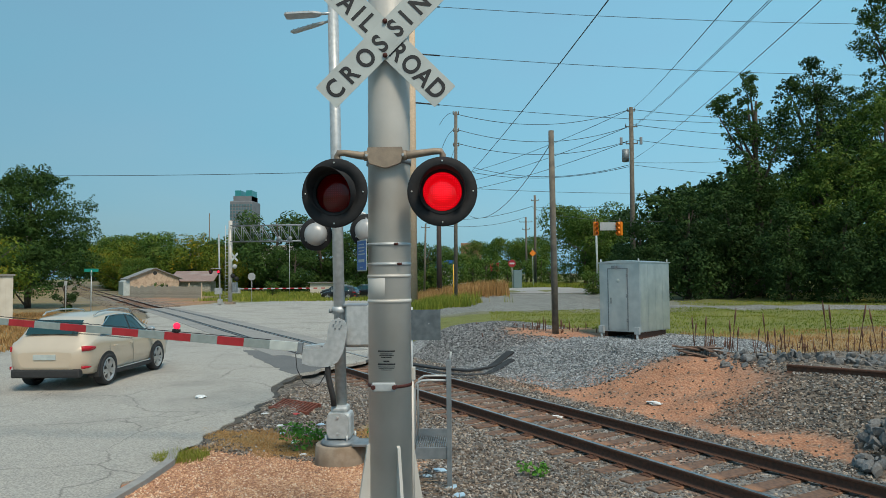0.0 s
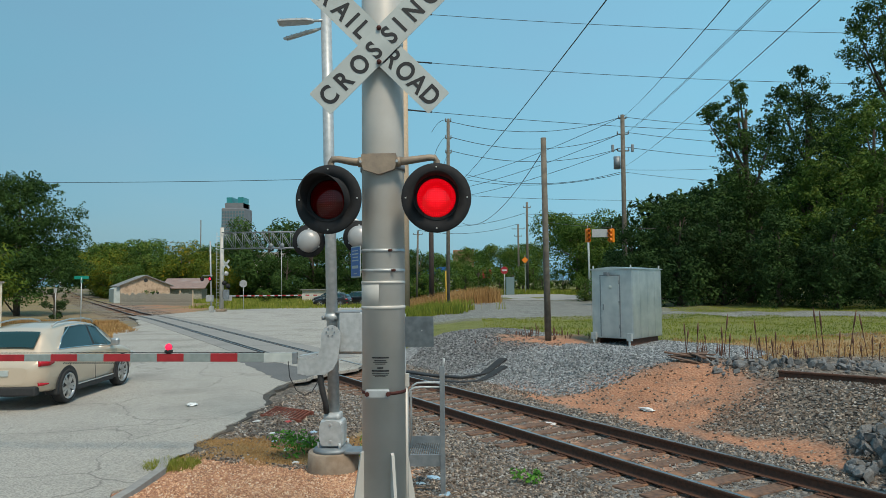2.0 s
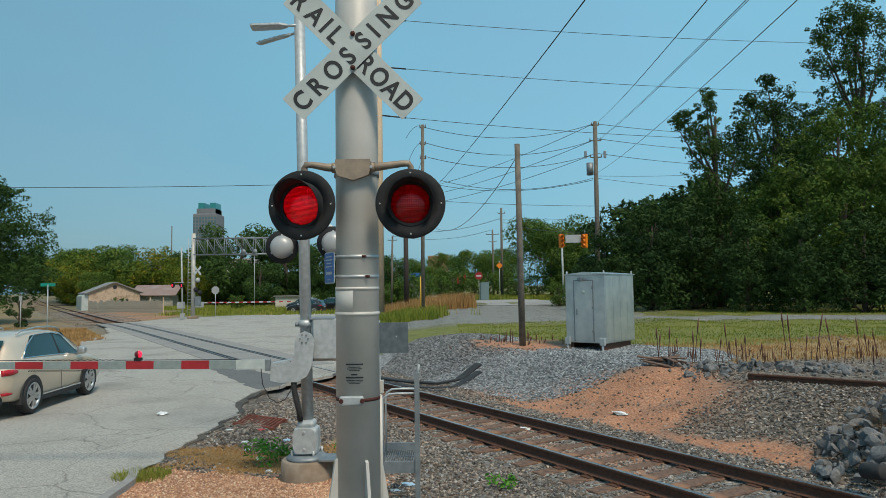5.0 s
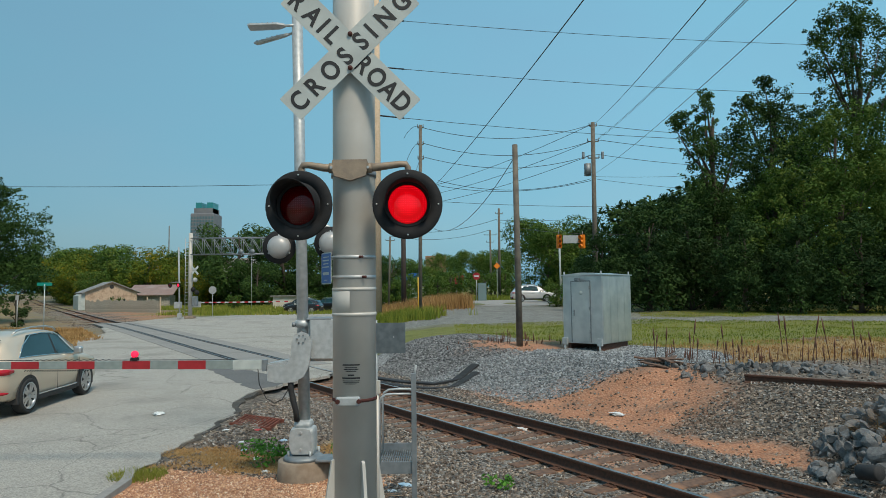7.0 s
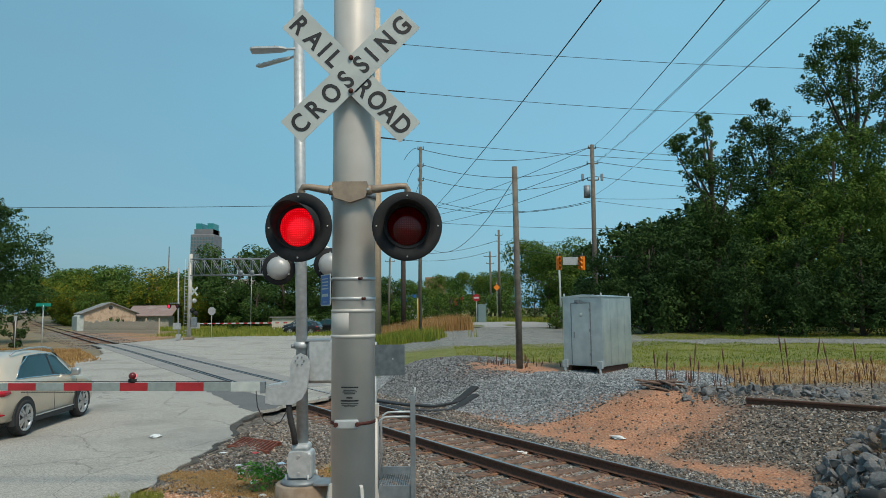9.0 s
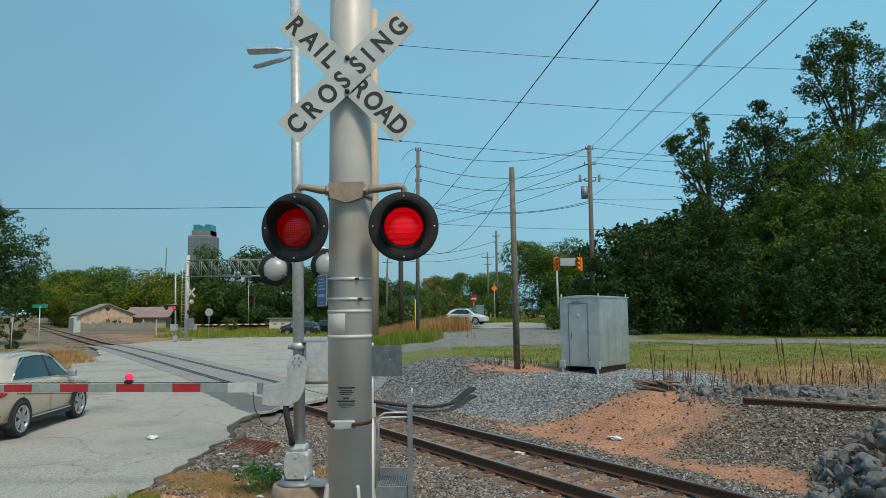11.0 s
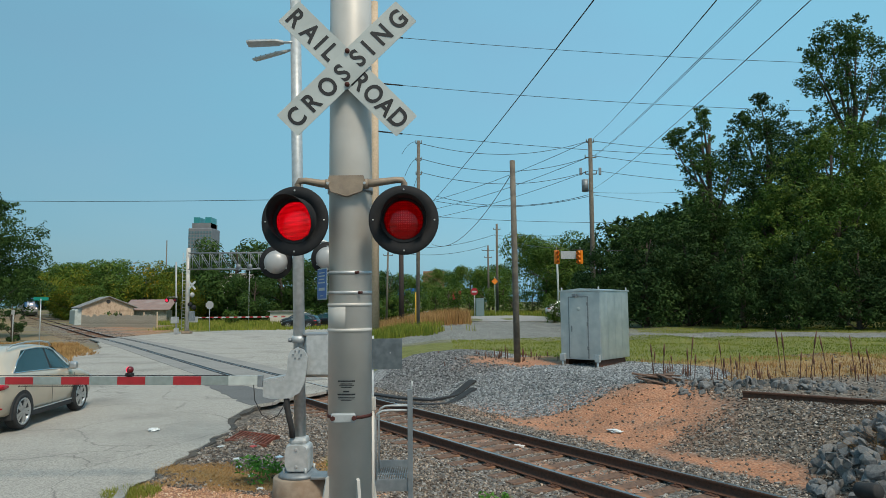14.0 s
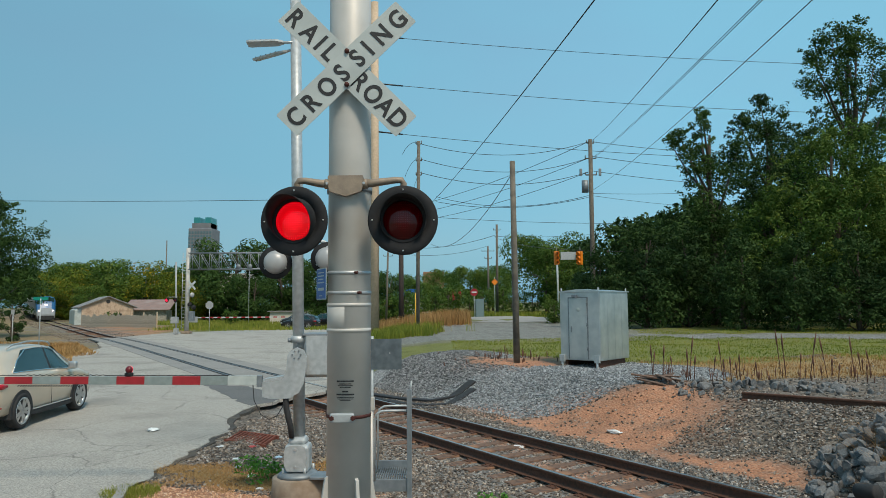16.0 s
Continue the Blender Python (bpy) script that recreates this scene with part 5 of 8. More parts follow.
def wheel(parent, x, y, side, r=0.375):
    w = part("wheel", (lambda b: (lathe(b, [(0.27, -0.10), (0.34, -0.118), (r - 0.012, -0.10), (r, -0.07), (r, 0.07), (r - 0.012, 0.10), (0.34, 0.118), (0.27, 0.105), (0.262, 0.06)], sides=36), b)[1])(bmesh.new()), TYRE, parent, "black tyre")
    w.matrix_local = pose(x, y, r, 0, 90 * side, 0)
    bm = bmesh.new()
    lathe(bm, [(0.285, 0.112), (0.275, 0.122), (0.245, 0.10), (0.24, 0.02)], sides=36)
    for k in range(5):
        for d in (-0.13, 0.13):
            slab(bm, [(0.04, -0.034), (0.25, -0.03), (0.25, 0.03), (0.04, 0.034)], 0.07, 0.105, Matrix.Rotation(k * math.tau / 5 + d * 1.6, 4, "Z"))
    lathe(bm, [(0.065, 0.06), (0.06, 0.098), (0.0, 0.10)], sides=16)
    part("rim", bm, ALLOY, w, "silver spoked alloy rim")
    bm = bmesh.new()
    lathe(bm, [(0.0, 0.01), (0.25, 0.01), (0.255, 0.02)], sides=24)
    part("brake_disc", bm, TRIM, w)


def suv(m, paint, label, group="", detail=True):
    top = thing("suv", m, label, "car", group)
    bm = bmesh.new()
    ys = [-2.38 + 4.76 * i / 70 for i in range(71)]
    rings = []
    for y in ys:
        h = car_ring(y)
        full = [(x, z) for x, z in h] + [(-x, z) for x, z in reversed(h[1:-1])]
        rings.append([bm.verts.new((x, y, z)) for x, z in full])
    n = len(rings[0])
    for a, b in zip(rings, rings[1:]):
        for k in range(n):
            bm.faces.new((a[k], a[(k + 1) % n], b[(k + 1) % n], b[k])).smooth = True
    bm.faces.new(rings[0])
    bm.faces.new(rings[-1])
    part("body", bm, paint, top)

    # side glass follows the body, a little proud of it
    def pane(name, y0, y1, f0, f1, slope0=0.0, slope1=0.0, surface=GLASS, label="dark tinted side glass", proud=0.006):
        for s in (1, -1):
            b = bmesh.new()
            cols = []
            for i in range(9):
                col = []
                for j in range(4):
                    f = f0 + (f1 - f0) * j / 3
                    y = (y0 + slope0 * j / 3) + ((y1 + slope1 * j / 3) - (y0 + slope0 * j / 3)) * i / 8
                    k = [float(np.interp(y, [q[0] for q in SUV_KEYS], [q[c] for q in SUV_KEYS])) for c in range(1, 7)]
                    zs, zr, ws, wr = k[1], k[2], k[4], k[5]
                    col.append(b.verts.new((s * ((ws - 0.035) + (wr - ws + 0.035) * f + proud), y, zs + (zr - zs) * f * 0.98 + 0.004)))
                cols.append(col)
            for c0, c1 in zip(cols, cols[1:]):
                for j in range(3):
                    b.faces.new((c0[j], c1[j], c1[j + 1], c0[j + 1])).smooth = True
            part(name, b, surface, top, label)

    pane("front_window", -0.05, 1.02, 0.07, 0.87, 0.0, -0.66)
    pane("rear_window", -1.66, -0.14, 0.07, 0.88, 0.62, 0.02)
    pane("window_pillar", -0.16, -0.03, 0.05, 0.9, 0.02, 0.0, TRIM, "black window pillar", 0.004)
    def skin(name, side, y0, y1, z0, z1, surface, label):
        """A plate that follows the flank between two heights."""
        b = bmesh.new()
        cols = []
        for i in range(11):
            y = y0 + (y1 - y0) * i / 10
            ws = float(np.interp(y, [q[0] for q in SUV_KEYS], [q[5] for q in SUV_KEYS]))
            pinch = 1 - 0.7 * (i / 10) ** 3
            mid = (z0 + z1) / 2
            cols.append([b.verts.new((side * (ws + out), y - out * 0.6, mid + (z - mid) * pinch)) for out, z in ((0.002, z0), (0.016, z0), (0.016, z1), (-0.01, z1))])
        for c0, c1 in zip(cols, cols[1:]):
            for k in range(4):
                b.faces.new((c0[k], c1[k], c1[(k + 1) % 4], c0[(k + 1) % 4])).smooth = True
        b.faces.new(cols[0])
        b.faces.new(cols[-1])
        part(name, b, surface, top, label)

    # windscreen and rear glass
    for name, y0, y1, up in (("windscreen", 1.18, 0.50, 1), ("rear_glass", -2.10, -1.80, -1)):
        b = bmesh.new()
        rows = []
        for j in range(7):
            y = y0 + (y1 - y0) * j / 6
            k = [float(np.interp(y, [q[0] for q in SUV_KEYS], [q[c] for q in SUV_KEYS])) for c in range(1, 7)]
            z, w = k[2] + 0.03, k[5] * (0.95 if up > 0 else 0.97)
            rows.append([b.verts.new((w * (-1 + 2 * i / 8), y + up * 0.01 - (0.03 if up < 0 else 0), z - 0.015 * abs(-1 + 2 * i / 8) ** 3)) for i in range(9)])
        for r0, r1 in zip(rows, rows[1:]):
            for i in range(8):
                b.faces.new((r0[i], r0[i + 1], r1[i + 1], r1[i])).smooth = True
        part(name, b, GLASS, top, "dark glass")
    for s in (1, -1):
        for y in (1.36, -1.36):
            bm = bmesh.new()
            out = [(y + 0.445 * math.cos(a), 0.375 + 0.445 * math.sin(a)) for a in [math.pi * k / 18 for k in range(19)]] + [(y - 0.445, 0.25), (y + 0.445, 0.25)]
            slab(bm, out, 0.70, 0.953, pose(0, 0, 0, 90, 0, 90))
            if s < 0:
                bmesh.ops.transform(bm, matrix=Matrix.Diagonal((-1, 1, 1, 1)), verts=bm.verts)
            part("wheel_arch", bm, TRIM, top, "black wheel arch")
            wheel(top, s * 0.865, y, s)
        bm = bmesh.new()
        box(bm, s * 0.80, -0.92, 0.22, s * 0.945, 0.92, 0.33, 0.02)
        part("sill", bm, TRIM, top, "black sill")
        bm = bmesh.new()
        box(bm, s * 0.935, -0.92, 0.335, s * 0.953, 0.92, 0.365, 0.004)
        part("sill_strip", bm, CHROME, top, "bright sill strip")
        bm = bmesh.new()
        tube(bm, [(s * 0.62, -1.45, 1.69), (s * 0.635, -1.3, 1.76), (s * 0.64, -0.7, 1.81), (s * 0.64, -0.1, 1.80), (s * 0.62, 0.32, 1.75), (s * 0.62, 0.42, 1.68)], 0.02, 8)
        part("roof_rail", bm, ALLOY, top, "silver roof rail")
        bm = bmesh.new()
        tube(bm, [(s * 0.905, -1.70, 1.20), (s * 0.91, -1.2, 1.195), (s * 0.915, -0.1, 1.155), (s * 0.918, 0.6, 1.105), (s * 0.91, 1.04, 1.07)], 0.014, 6)
        tube(bm, [(s * 0.905, -1.70, 1.20), (s * 0.82, -1.40, 1.45), (s * 0.72, -0.92, 1.65), (s * 0.70, -0.4, 1.665), (s * 0.71, 0.1, 1.64), (s * 0.74, 0.40, 1.55), (s * 0.84, 0.78, 1.31), (s * 0.91, 1.04, 1.07)], 0.012, 6)
        part("window_trim", bm, CHROME, top, "bright window trim")
        bm = bmesh.new()
        box(bm, s * 0.96, 0.62, 1.08, s * 1.16, 0.77, 1.26, 0.05)
        rod(bm, (s * 0.9, 0.70, 1.06), (s * 1.0, 0.70, 1.12), 0.03, sides=8)
        part("door_mirror", bm, ALLOY, top, "silver door mirror")
        skin("tail_lamp", s, -2.31, -1.94, 0.90, 1.02, TAIL, "red wrap-round tail lamp")
        bm = bmesh.new()
        box(bm, s * 0.60, 2.10, 0.66, s * 0.86, 2.30, 0.80, 0.03)
        part("headlight", bm, HOUSING, top, "clear headlight")
        skin("bumper_reflector", s, -2.31, -2.12, 0.50, 0.56, TAIL, "red bumper reflector")
        for y in (-0.30, -1.12):
            bm = bmesh.new()
            tube(bm, [(s * 0.955, y, 0.92), (s * 0.985, y + 0.03, 0.925), (s * 0.985, y + 0.16, 0.93), (s * 0.955, y + 0.19, 0.93)], 0.013, 6)
            part("door_handle", bm, paint, top)
        for y in (-0.10, 1.02, -1.28):
            bm = bmesh.new()
            tube(bm, [(s * 0.958, y, 0.36), (s * 0.958, y, 0.7), (s * 0.952, y - 0.02, 0.98)], 0.005, 4)
            part("door_gap", bm, TRIM, top, "dark door gap")
    bm = bmesh.new()
    box(bm, -0.80, -2.37, 0.30, 0.80, -2.20, 0.50, 0.04)
    part("rear_bumper", bm, TRIM, top, "black lower bumper")
    bm = bmesh.new()
    box(bm, -0.26, -2.405, 0.72, 0.26, -2.38, 0.84, 0.006)
    part("number_plate", bm, GREYWHITE, top, "plain pale number plate")
    return top


SUV = suv(pose(-10.06, 15.8, 0, 0, 0, 2.4), GOLD, "champagne-coloured suv waiting on the road at the gate")
FAR_SUV = suv(pose(0, 66, 1, 0, 0, -90), CARWHITE, "white suv driving along the far side road", "cars on the far road")
FAR_SUV_B = copy_thing(FAR_SUV, pose(0, 66, 1, 0, 0, -90))
for x, y, r in ((-17.5, 84, 80), (-15.2, 88, 70), (-20.5, 96, 100)):
    q = suv(pose(x, y, height(x, y), 0, 0, r), CARBLACK, "dark car parked behind the crossing", "parked dark cars") if x == -17.5 else copy_thing(PARKED, pose(x, y, height(x, y), 0, 0, r))
    PARKED = q


# ---- the train ----
SILVER = mat("silver_train_side", (0.42, 0.43, 0.44), (0.36, 0.37, 0.38), 0.4, 0.5, 2, 0.5, 0.03)
TRAINBLUE = mat("blue_train_paint", (0.01, 0.11, 0.27), (0.012, 0.095, 0.24), 0.35, 0, 2, 0.5, 0.02)
HEADLIGHT = plain("lit_headlight", (1.0, 0.80, 0.74), 0.3, 0, 3.0)


def locomotive():
    """Nose towards +y, origin on the rail tops at its middle."""
    top = thing("locomotive", Matrix(), "silver and blue diesel locomotive with lit headlights", "locomotive")
    bm = bmesh.new()
    rings = []
    for y, zt, w, zb in ((-10.4, 4.2, 1.5, 1.0), (6.6, 4.2, 1.5, 1.0), (8.6, 4.25, 1.5, 0.95), (9.3, 4.0, 1.48, 0.9), (9.9, 3.1, 1.45, 0.8), (10.4, 2.2, 1.4, 0.7), (10.55, 1.2, 1.3, 0.6)):
        h = [(w * 0.92, zb), (w, zb + 0.3), (w, zt - 0.75), (w * 0.9, zt - 0.3), (w * 0.6, zt - 0.06), (0, zt)]
        rings.append([bm.verts.new((x, y, z)) for x, z in h + [(-x, z) for x, z in reversed(h[:-1])]])
    n = len(rings[0])
    for a, b in zip(rings, rings[1:]):
        for k in range(n):
            f = bm.faces.new((a[k], a[(k + 1) % n], b[(k + 1) % n], b[k]))
            f.material_index = 1 if b[0].co.y > 8.2 and f.calc_center_median().z > 2.1 else 0
    bm.faces.new(rings[0])
    bm.faces.new(rings[-1])
    part("body", bm, [SILVER, TRAINBLUE], top)
    bm = bmesh.new()
    slab(bm, [(-1.25, 9.72), (1.25, 9.72), (1.12, 9.38), (-1.12, 9.38)], 3.35, 3.95)
    bmesh.ops.transform(bm, matrix=Matrix.Shear("XY", 4, (0, 0)), verts=bm.verts)
    part("windscreen", bm, GLASS, top, "dark cab windscreen")
    for x, z, y in ((-0.13, 2.75, 10.2), (0.13, 2.75, 10.2), (-1.0, 1.75, 10.5), (1.0, 1.75, 10.5)):
        bm = bmesh.new()
        rod(bm, (x, y - 0.2, z), (x, y + 0.03, z), 0.11, sides=14)
        part("headlight", bm, HEADLIGHT, top, "lit white headlight")
    bm = bmesh.new()
    slab(bm, [(-1.35, 10.3), (1.35, 10.3), (1.1, 10.75), (0, 10.95), (-1.1, 10.75)], 0.2, 0.9)
    part("pilot", bm, TRIM, top, "dark snow pilot")
    for y in (-6.5, 6.5):
        bm = bmesh.new()
        box(bm, -1.2, y - 1.9, 0.15, 1.2, y + 1.9, 1.0, 0.05)
        for k in (-1.4, 1.4):
            rod(bm, (-0.8, y + k, 0.5), (0.8, y + k, 0.5), 0.5, sides=20)
        part("bogie", bm, TRIM, top, "dark bogie")
    return top


def coach():
    top = thing("passenger_coach", Matrix(), "silver passenger coach of the train", "coach", "coaches behind the locomotive")
    bm = bmesh.new()
    h = [(1.45, 1.0), (1.55, 1.2), (1.55, 3.4), (1.35, 3.9), (0.8, 4.1), (0, 4.15)]
    rings = [[bm.verts.new((x, y, z)) for x, z in h + [(-x, z) for x, z in reversed(h[:-1])]] for y in (-12.8, 12.8)]
    n = len(rings[0])
    for k in range(n):
        bm.faces.new((rings[0][k], rings[0][(k + 1) % n], rings[1][(k + 1) % n], rings[1][k]))
    bm.faces.new(rings[0])
    bm.faces.new(rings[1])
    part("body", bm, SILVER, top)
    for s in (1, -1):
        bm = bmesh.new()
        box(bm, s * 1.54, -11, 2.2, s * 1.565, 11, 2.9)
        part("window_band", bm, GLASS, top, "dark window band")
    for y in (-9, 9):
        bm = bmesh.new()
        box(bm, -1.1, y - 1.6, 0.1, 1.1, y + 1.6, 1.0, 0.04)
        part("bogie", bm, TRIM, top, "dark bogie")
    return top


LOCO = locomotive()
COACHES = [coach()]
COACHES.append(copy_thing(COACHES[0], Matrix()))


# ---- poles and wires ----
def utility_pole(x, y, top_z, r, material, label, lean=0.0, arms=(), foot=None):
    z = height(x, y) if foot is None else foot
    top = thing("utility_pole", pose(x, y, z), label, "utility pole", "utility poles")
    bm = bmesh.new()
    rod(bm, (0, 0, -0.5), (lean, 0, top_z - z), r * 1.25, r, 14)
    part("shaft", bm, material, top)
    for dz, w in arms:
        bm = bmesh.new()
        rod(bm, (lean - w, 0, top_z - z - dz), (lean + w, 0, top_z - z - dz), 0.05, sides=6)
        for k in (-1, 1):
            rod(bm, (lean + k * w, 0, top_z - z - dz), (lean + k * w, 0, top_z - z - dz + 0.25), 0.05, 0.03, 6)
        part("insulator_arm", bm, WOOD, top)
    return top


utility_pole(2.36, 21.0, 7.12, 0.085, WOOD, "short weathered grey wooden pole near the equipment house", -0.04)
tp = utility_pole(12.5, 55, 16.4, 0.17, WOOD, "tall wooden utility pole with a transformer", 0.1, ((1.6, 0.45), (3.0, 0.45), (0.3, 0.3)))
bm = bmesh.new()
rod(bm, (-0.42, 0, 10.9), (-0.42, 0, 11.9), 0.28, sides=14)
part("transformer", bm, GALV_DARK, tp, "grey transformer can")
for s in (-0.75, 0.85):
    bm = bmesh.new()
    box(bm, s - 0.1, -0.1, 12.3, s + 0.1, 0.1, 12.9, 0.03)
    part("fuse_cutout", bm, GALV_DARK, tp)
utility_pole(-1.75, 50, 15.1, 0.12, WOOD, "slim wooden utility pole in the tall grass", 0.15, ((0.2, 0.2), (1.5, 0.2), (2.6, 0.2)))
utility_pole(-3.55, 60, 9.5, 0.2, DARKWOOD, "dark creosoted wooden pole")
utility_pole(-5.15, 52, 27.0, 0.30, TANPOLE, "tall tan transmission pole behind the signal mast")
utility_pole(8.2, 98, 14.6, 0.16, WOOD, "wooden utility pole beside the far trees", 0.1, ((0.8, 0.5),))
utility_pole(7.8, 110, 12.5, 0.14, WOOD, "wooden utility pole with hanging fixtures", 0, ((0.8, 1.0), (2.0, 0.6)))
utility_pole(-8.6, 105, 11.2, 0.14, WOOD, "far wooden utility pole", 0.3, ((0.6, 0.7),))
utility_pole(-61.6, 150, 18.0, 0.11, WOOD, "thin dark pole beyond the crossing")
utility_pole(-61.5, 88, 12.6, 0.16, WOOD, "wooden utility pole beside the large tree")
# yellow marker on the slim pole
bm = bmesh.new()
rod(bm, (0, 0, -0.3), (0, 0, 2.9), 0.04, sides=10)
ym = tagged(part("marker_post", bm, plain("yellow_plastic", (0.6, 0.36, 0.02), 0.5)), "yellow plastic guy marker beside the pole", "marker post")
ym.matrix_world = pose(-1.85, 49.0, height(-1.85, 49))


def bearing(x, y, dist):
    """The place that shows at x, y from the camera's heading at 7 s, dist metres ahead."""
    p, r = radians(3.625), 0.012
    right, up, fwd = Vector((1, 0, 0)), Vector((0, -math.sin(p), math.cos(p))), Vector((0, math.cos(p), math.sin(p)))
    right, up = math.cos(r) * right - math.sin(r) * up, math.cos(r) * up + math.sin(r) * right
    d = fwd + (x - 784) / 1184 * right - (y - 441) / 1184 * up
    return Vector((0, 0, 2.5)) + d * (dist / d.y)


def wire(a, b, sag, r, label="thin black overhead wire", insulated=False):
    a, b = bearing(*a), bearing(*b)
    bm = bmesh.new()
    pts = []
    for i in range(25):
        t = i / 24
        q = a.lerp(b, t)
        q.z -= sag * 4 * t * (1 - t)
        pts.append(q - a)
    tube(bm, pts, r, 5)
    if insulated:
        d = (pts[1] - pts[0]).normalized()
        rod(bm, pts[0], d * 2.0, 0.06, sides=8)
    ob = tagged(part("overhead_wire", bm, CABLE), label, "wire", "overhead wires")
    ob.matrix_world = Matrix.Translation(a)


for a, b, sag, r in (((672, 34, 52), (1560, 82, 66), 0.4, 0.022), ((672, 119, 52), (1520, 168, 66), 0.4, 0.022), ((672, 205, 52), (1400, 252, 66), 0.4, 0.022)):
    wire(a, b, sag, r, "thin overhead wire with an insulator at the pole", True)
for a, b, sag, r in (
        ((1075, -55, 11), (735, 362, 55), 0.35, 0.013),
        ((1052, 219, 55), (1352, -122, 9), 0.2, 0.012), ((1052, 250, 55), (1432, -113, 9), 0.2, 0.008), ((1052, 252, 55), (1440, -115, 9.2), 0.2, 0.008), ((1052, 308, 55), (1540, -121, 10), 0.3, 0.011),
        ((746, 226, 50), (1046, 221, 55), 1.0, 0.022), ((746, 253, 50), (1046, 250, 55), 1.1, 0.022), ((745, 277, 50), (1046, 275, 55), 1.0, 0.022),
        ((740, 336, 80), (1046, 221, 55), 0.5, 0.022), ((740, 350, 80), (1046, 250, 55), 0.5, 0.022), ((740, 364, 80), (1046, 275, 55), 0.5, 0.022),
        ((1052, 221, 55), (1300, 240, 70), 0.2, 0.022), ((1052, 247, 55), (1300, 270, 70), 0.2, 0.022), ((1052, 273, 55), (1300, 296, 70), 0.2, 0.022),
        ((775, 320, 60), (1046, 317, 55), 0.9, 0.022), ((775, 329, 60), (1046, 320, 55), 0.7, 0.022), ((1052, 313, 55), (1300, 306, 70), 0.2, 0.016), ((1052, 317, 55), (1300, 338, 70), 0.2, 0.016),
        ((775, 357, 70), (1300, 362, 70), 0.4, 0.022), ((909, 281, 21), (768, 405, 40), 0.9, 0.012), ((689, 408, 104.6), (880, 388, 98), 1.0, 0.03),
        ((689, 418, 104.6), (865, 408, 109.5), 1.0, 0.03), ((745, 277, 50), (689, 424, 104.6), 0.4, 0.018), ((745, 225, 50), (715, 245, 56), -0.4, 0.018), ((745, 253, 50), (720, 285, 56), -0.4, 0.018),
        ((878, 390, 98), (1300, 345, 90), 1.2, 0.025), ((-80, 330, 70), (560, 326, 60), 0.15, 0.026), ((985, 412, 54), (1110, 416, 54), 0.05, 0.02), ((880, 392, 98), (990, 412, 60), 0.3, 0.02)):
    wire(a, b, sag, r)


# ---- traffic signals over the side road ----
ORANGE = plain("orange_signal_paint", (0.75, 0.22, 0.01), 0.5)
DARKLENS = plain("dark_signal_lens", (0.25, 0.10, 0.02), 0.3)


def traffic_signal(p, turn):
    top = thing("traffic_signal", pose(p.x, p.y, p.z, 0, 0, turn), "orange traffic signal hanging over the side road", "traffic signal", "hanging traffic signals")
    bm = bmesh.new()
    box(bm, -0.19, -0.13, -0.55, 0.19, 0.13, 0.55, 0.03)
    part("housing", bm, ORANGE, top)
    for z in (-0.36, 0, 0.36):
        bm = bmesh.new()
        lathe(bm, [(0.145, 0), (0.145, 0.24), (0.138, 0.24), (0.138, 0)], pose(0, -0.13, z, 90, 0, 0), 18)
        part("visor", bm, ORANGE, top)
        bm = bmesh.new()
        lathe(bm, [(0.138, 0.01), (0.07, 0.035), (0, 0.04)], pose(0, -0.13, z, 90, 0, 0), 18)
        part("lens", bm, DARKLENS, top)
    bm = bmesh.new()
    rod(bm, (0, 0, 0.5), (0, 0, 0.85), 0.03, sides=8)
    part("hanger", bm, GALV_DARK, top)


traffic_signal(bearing(989, 428, 54), 10)
traffic_signal(bearing(1031, 428, 54), -50)
q = bearing(1010, 424, 54)
bm = bmesh.new()
box(bm, -0.62, -0.01, -0.32, 0.62, 0.01, 0.32, 0.004)
ob = tagged(part("street_sign", bm, GALV), "grey sheet sign hanging between the traffic signals", "sign")
ob.matrix_world = Matrix.Translation(q)
q = bearing(993, 512, 60)
bm = bmesh.new()
rod(bm, (0, 0, -1.5), (-0.06, 0, 3.7), 0.09, sides=10)
ob = tagged(part("white_post", bm, GREYWHITE), "slim white metal post behind the equipment house", "post")
ob.matrix_world = Matrix.Translation(q)


# ---- the far side of the crossing ----
def far_lamp(m, which):
    top = thing("signal_lamp", m, "round black flashing signal lamp across the road", "signal lamp", "lamps across the road")
    bm = bmesh.new()
    lathe(bm, [(0.0, -0.02), (0.25, -0.02), (0.25, 0.0), (0.16, 0.0), (0.16, -0.01), (0.0, -0.01)], sides=24)
    part("background_disc", bm, BLACK, top)
    bm = bmesh.new()
    visor(bm, 0.165, 0.2)
    part("visor", bm, BLACK, top)
    bm = bmesh.new()
    bmesh.ops.create_uvsphere(bm, u_segments=20, v_segments=12, radius=0.15)
    for f in bm.faces:
        f.smooth = True
        f.material_index = 0 if f.calc_center_median().y < 0 else 1
    ball = part("lens", bm, [LIT, UNLIT_BALL], top, "round red lens")
    ball.matrix_local = pose(0, 0, 0.0, -90, 0, 0)
    BALLS[which].append((ball, None))
    return top


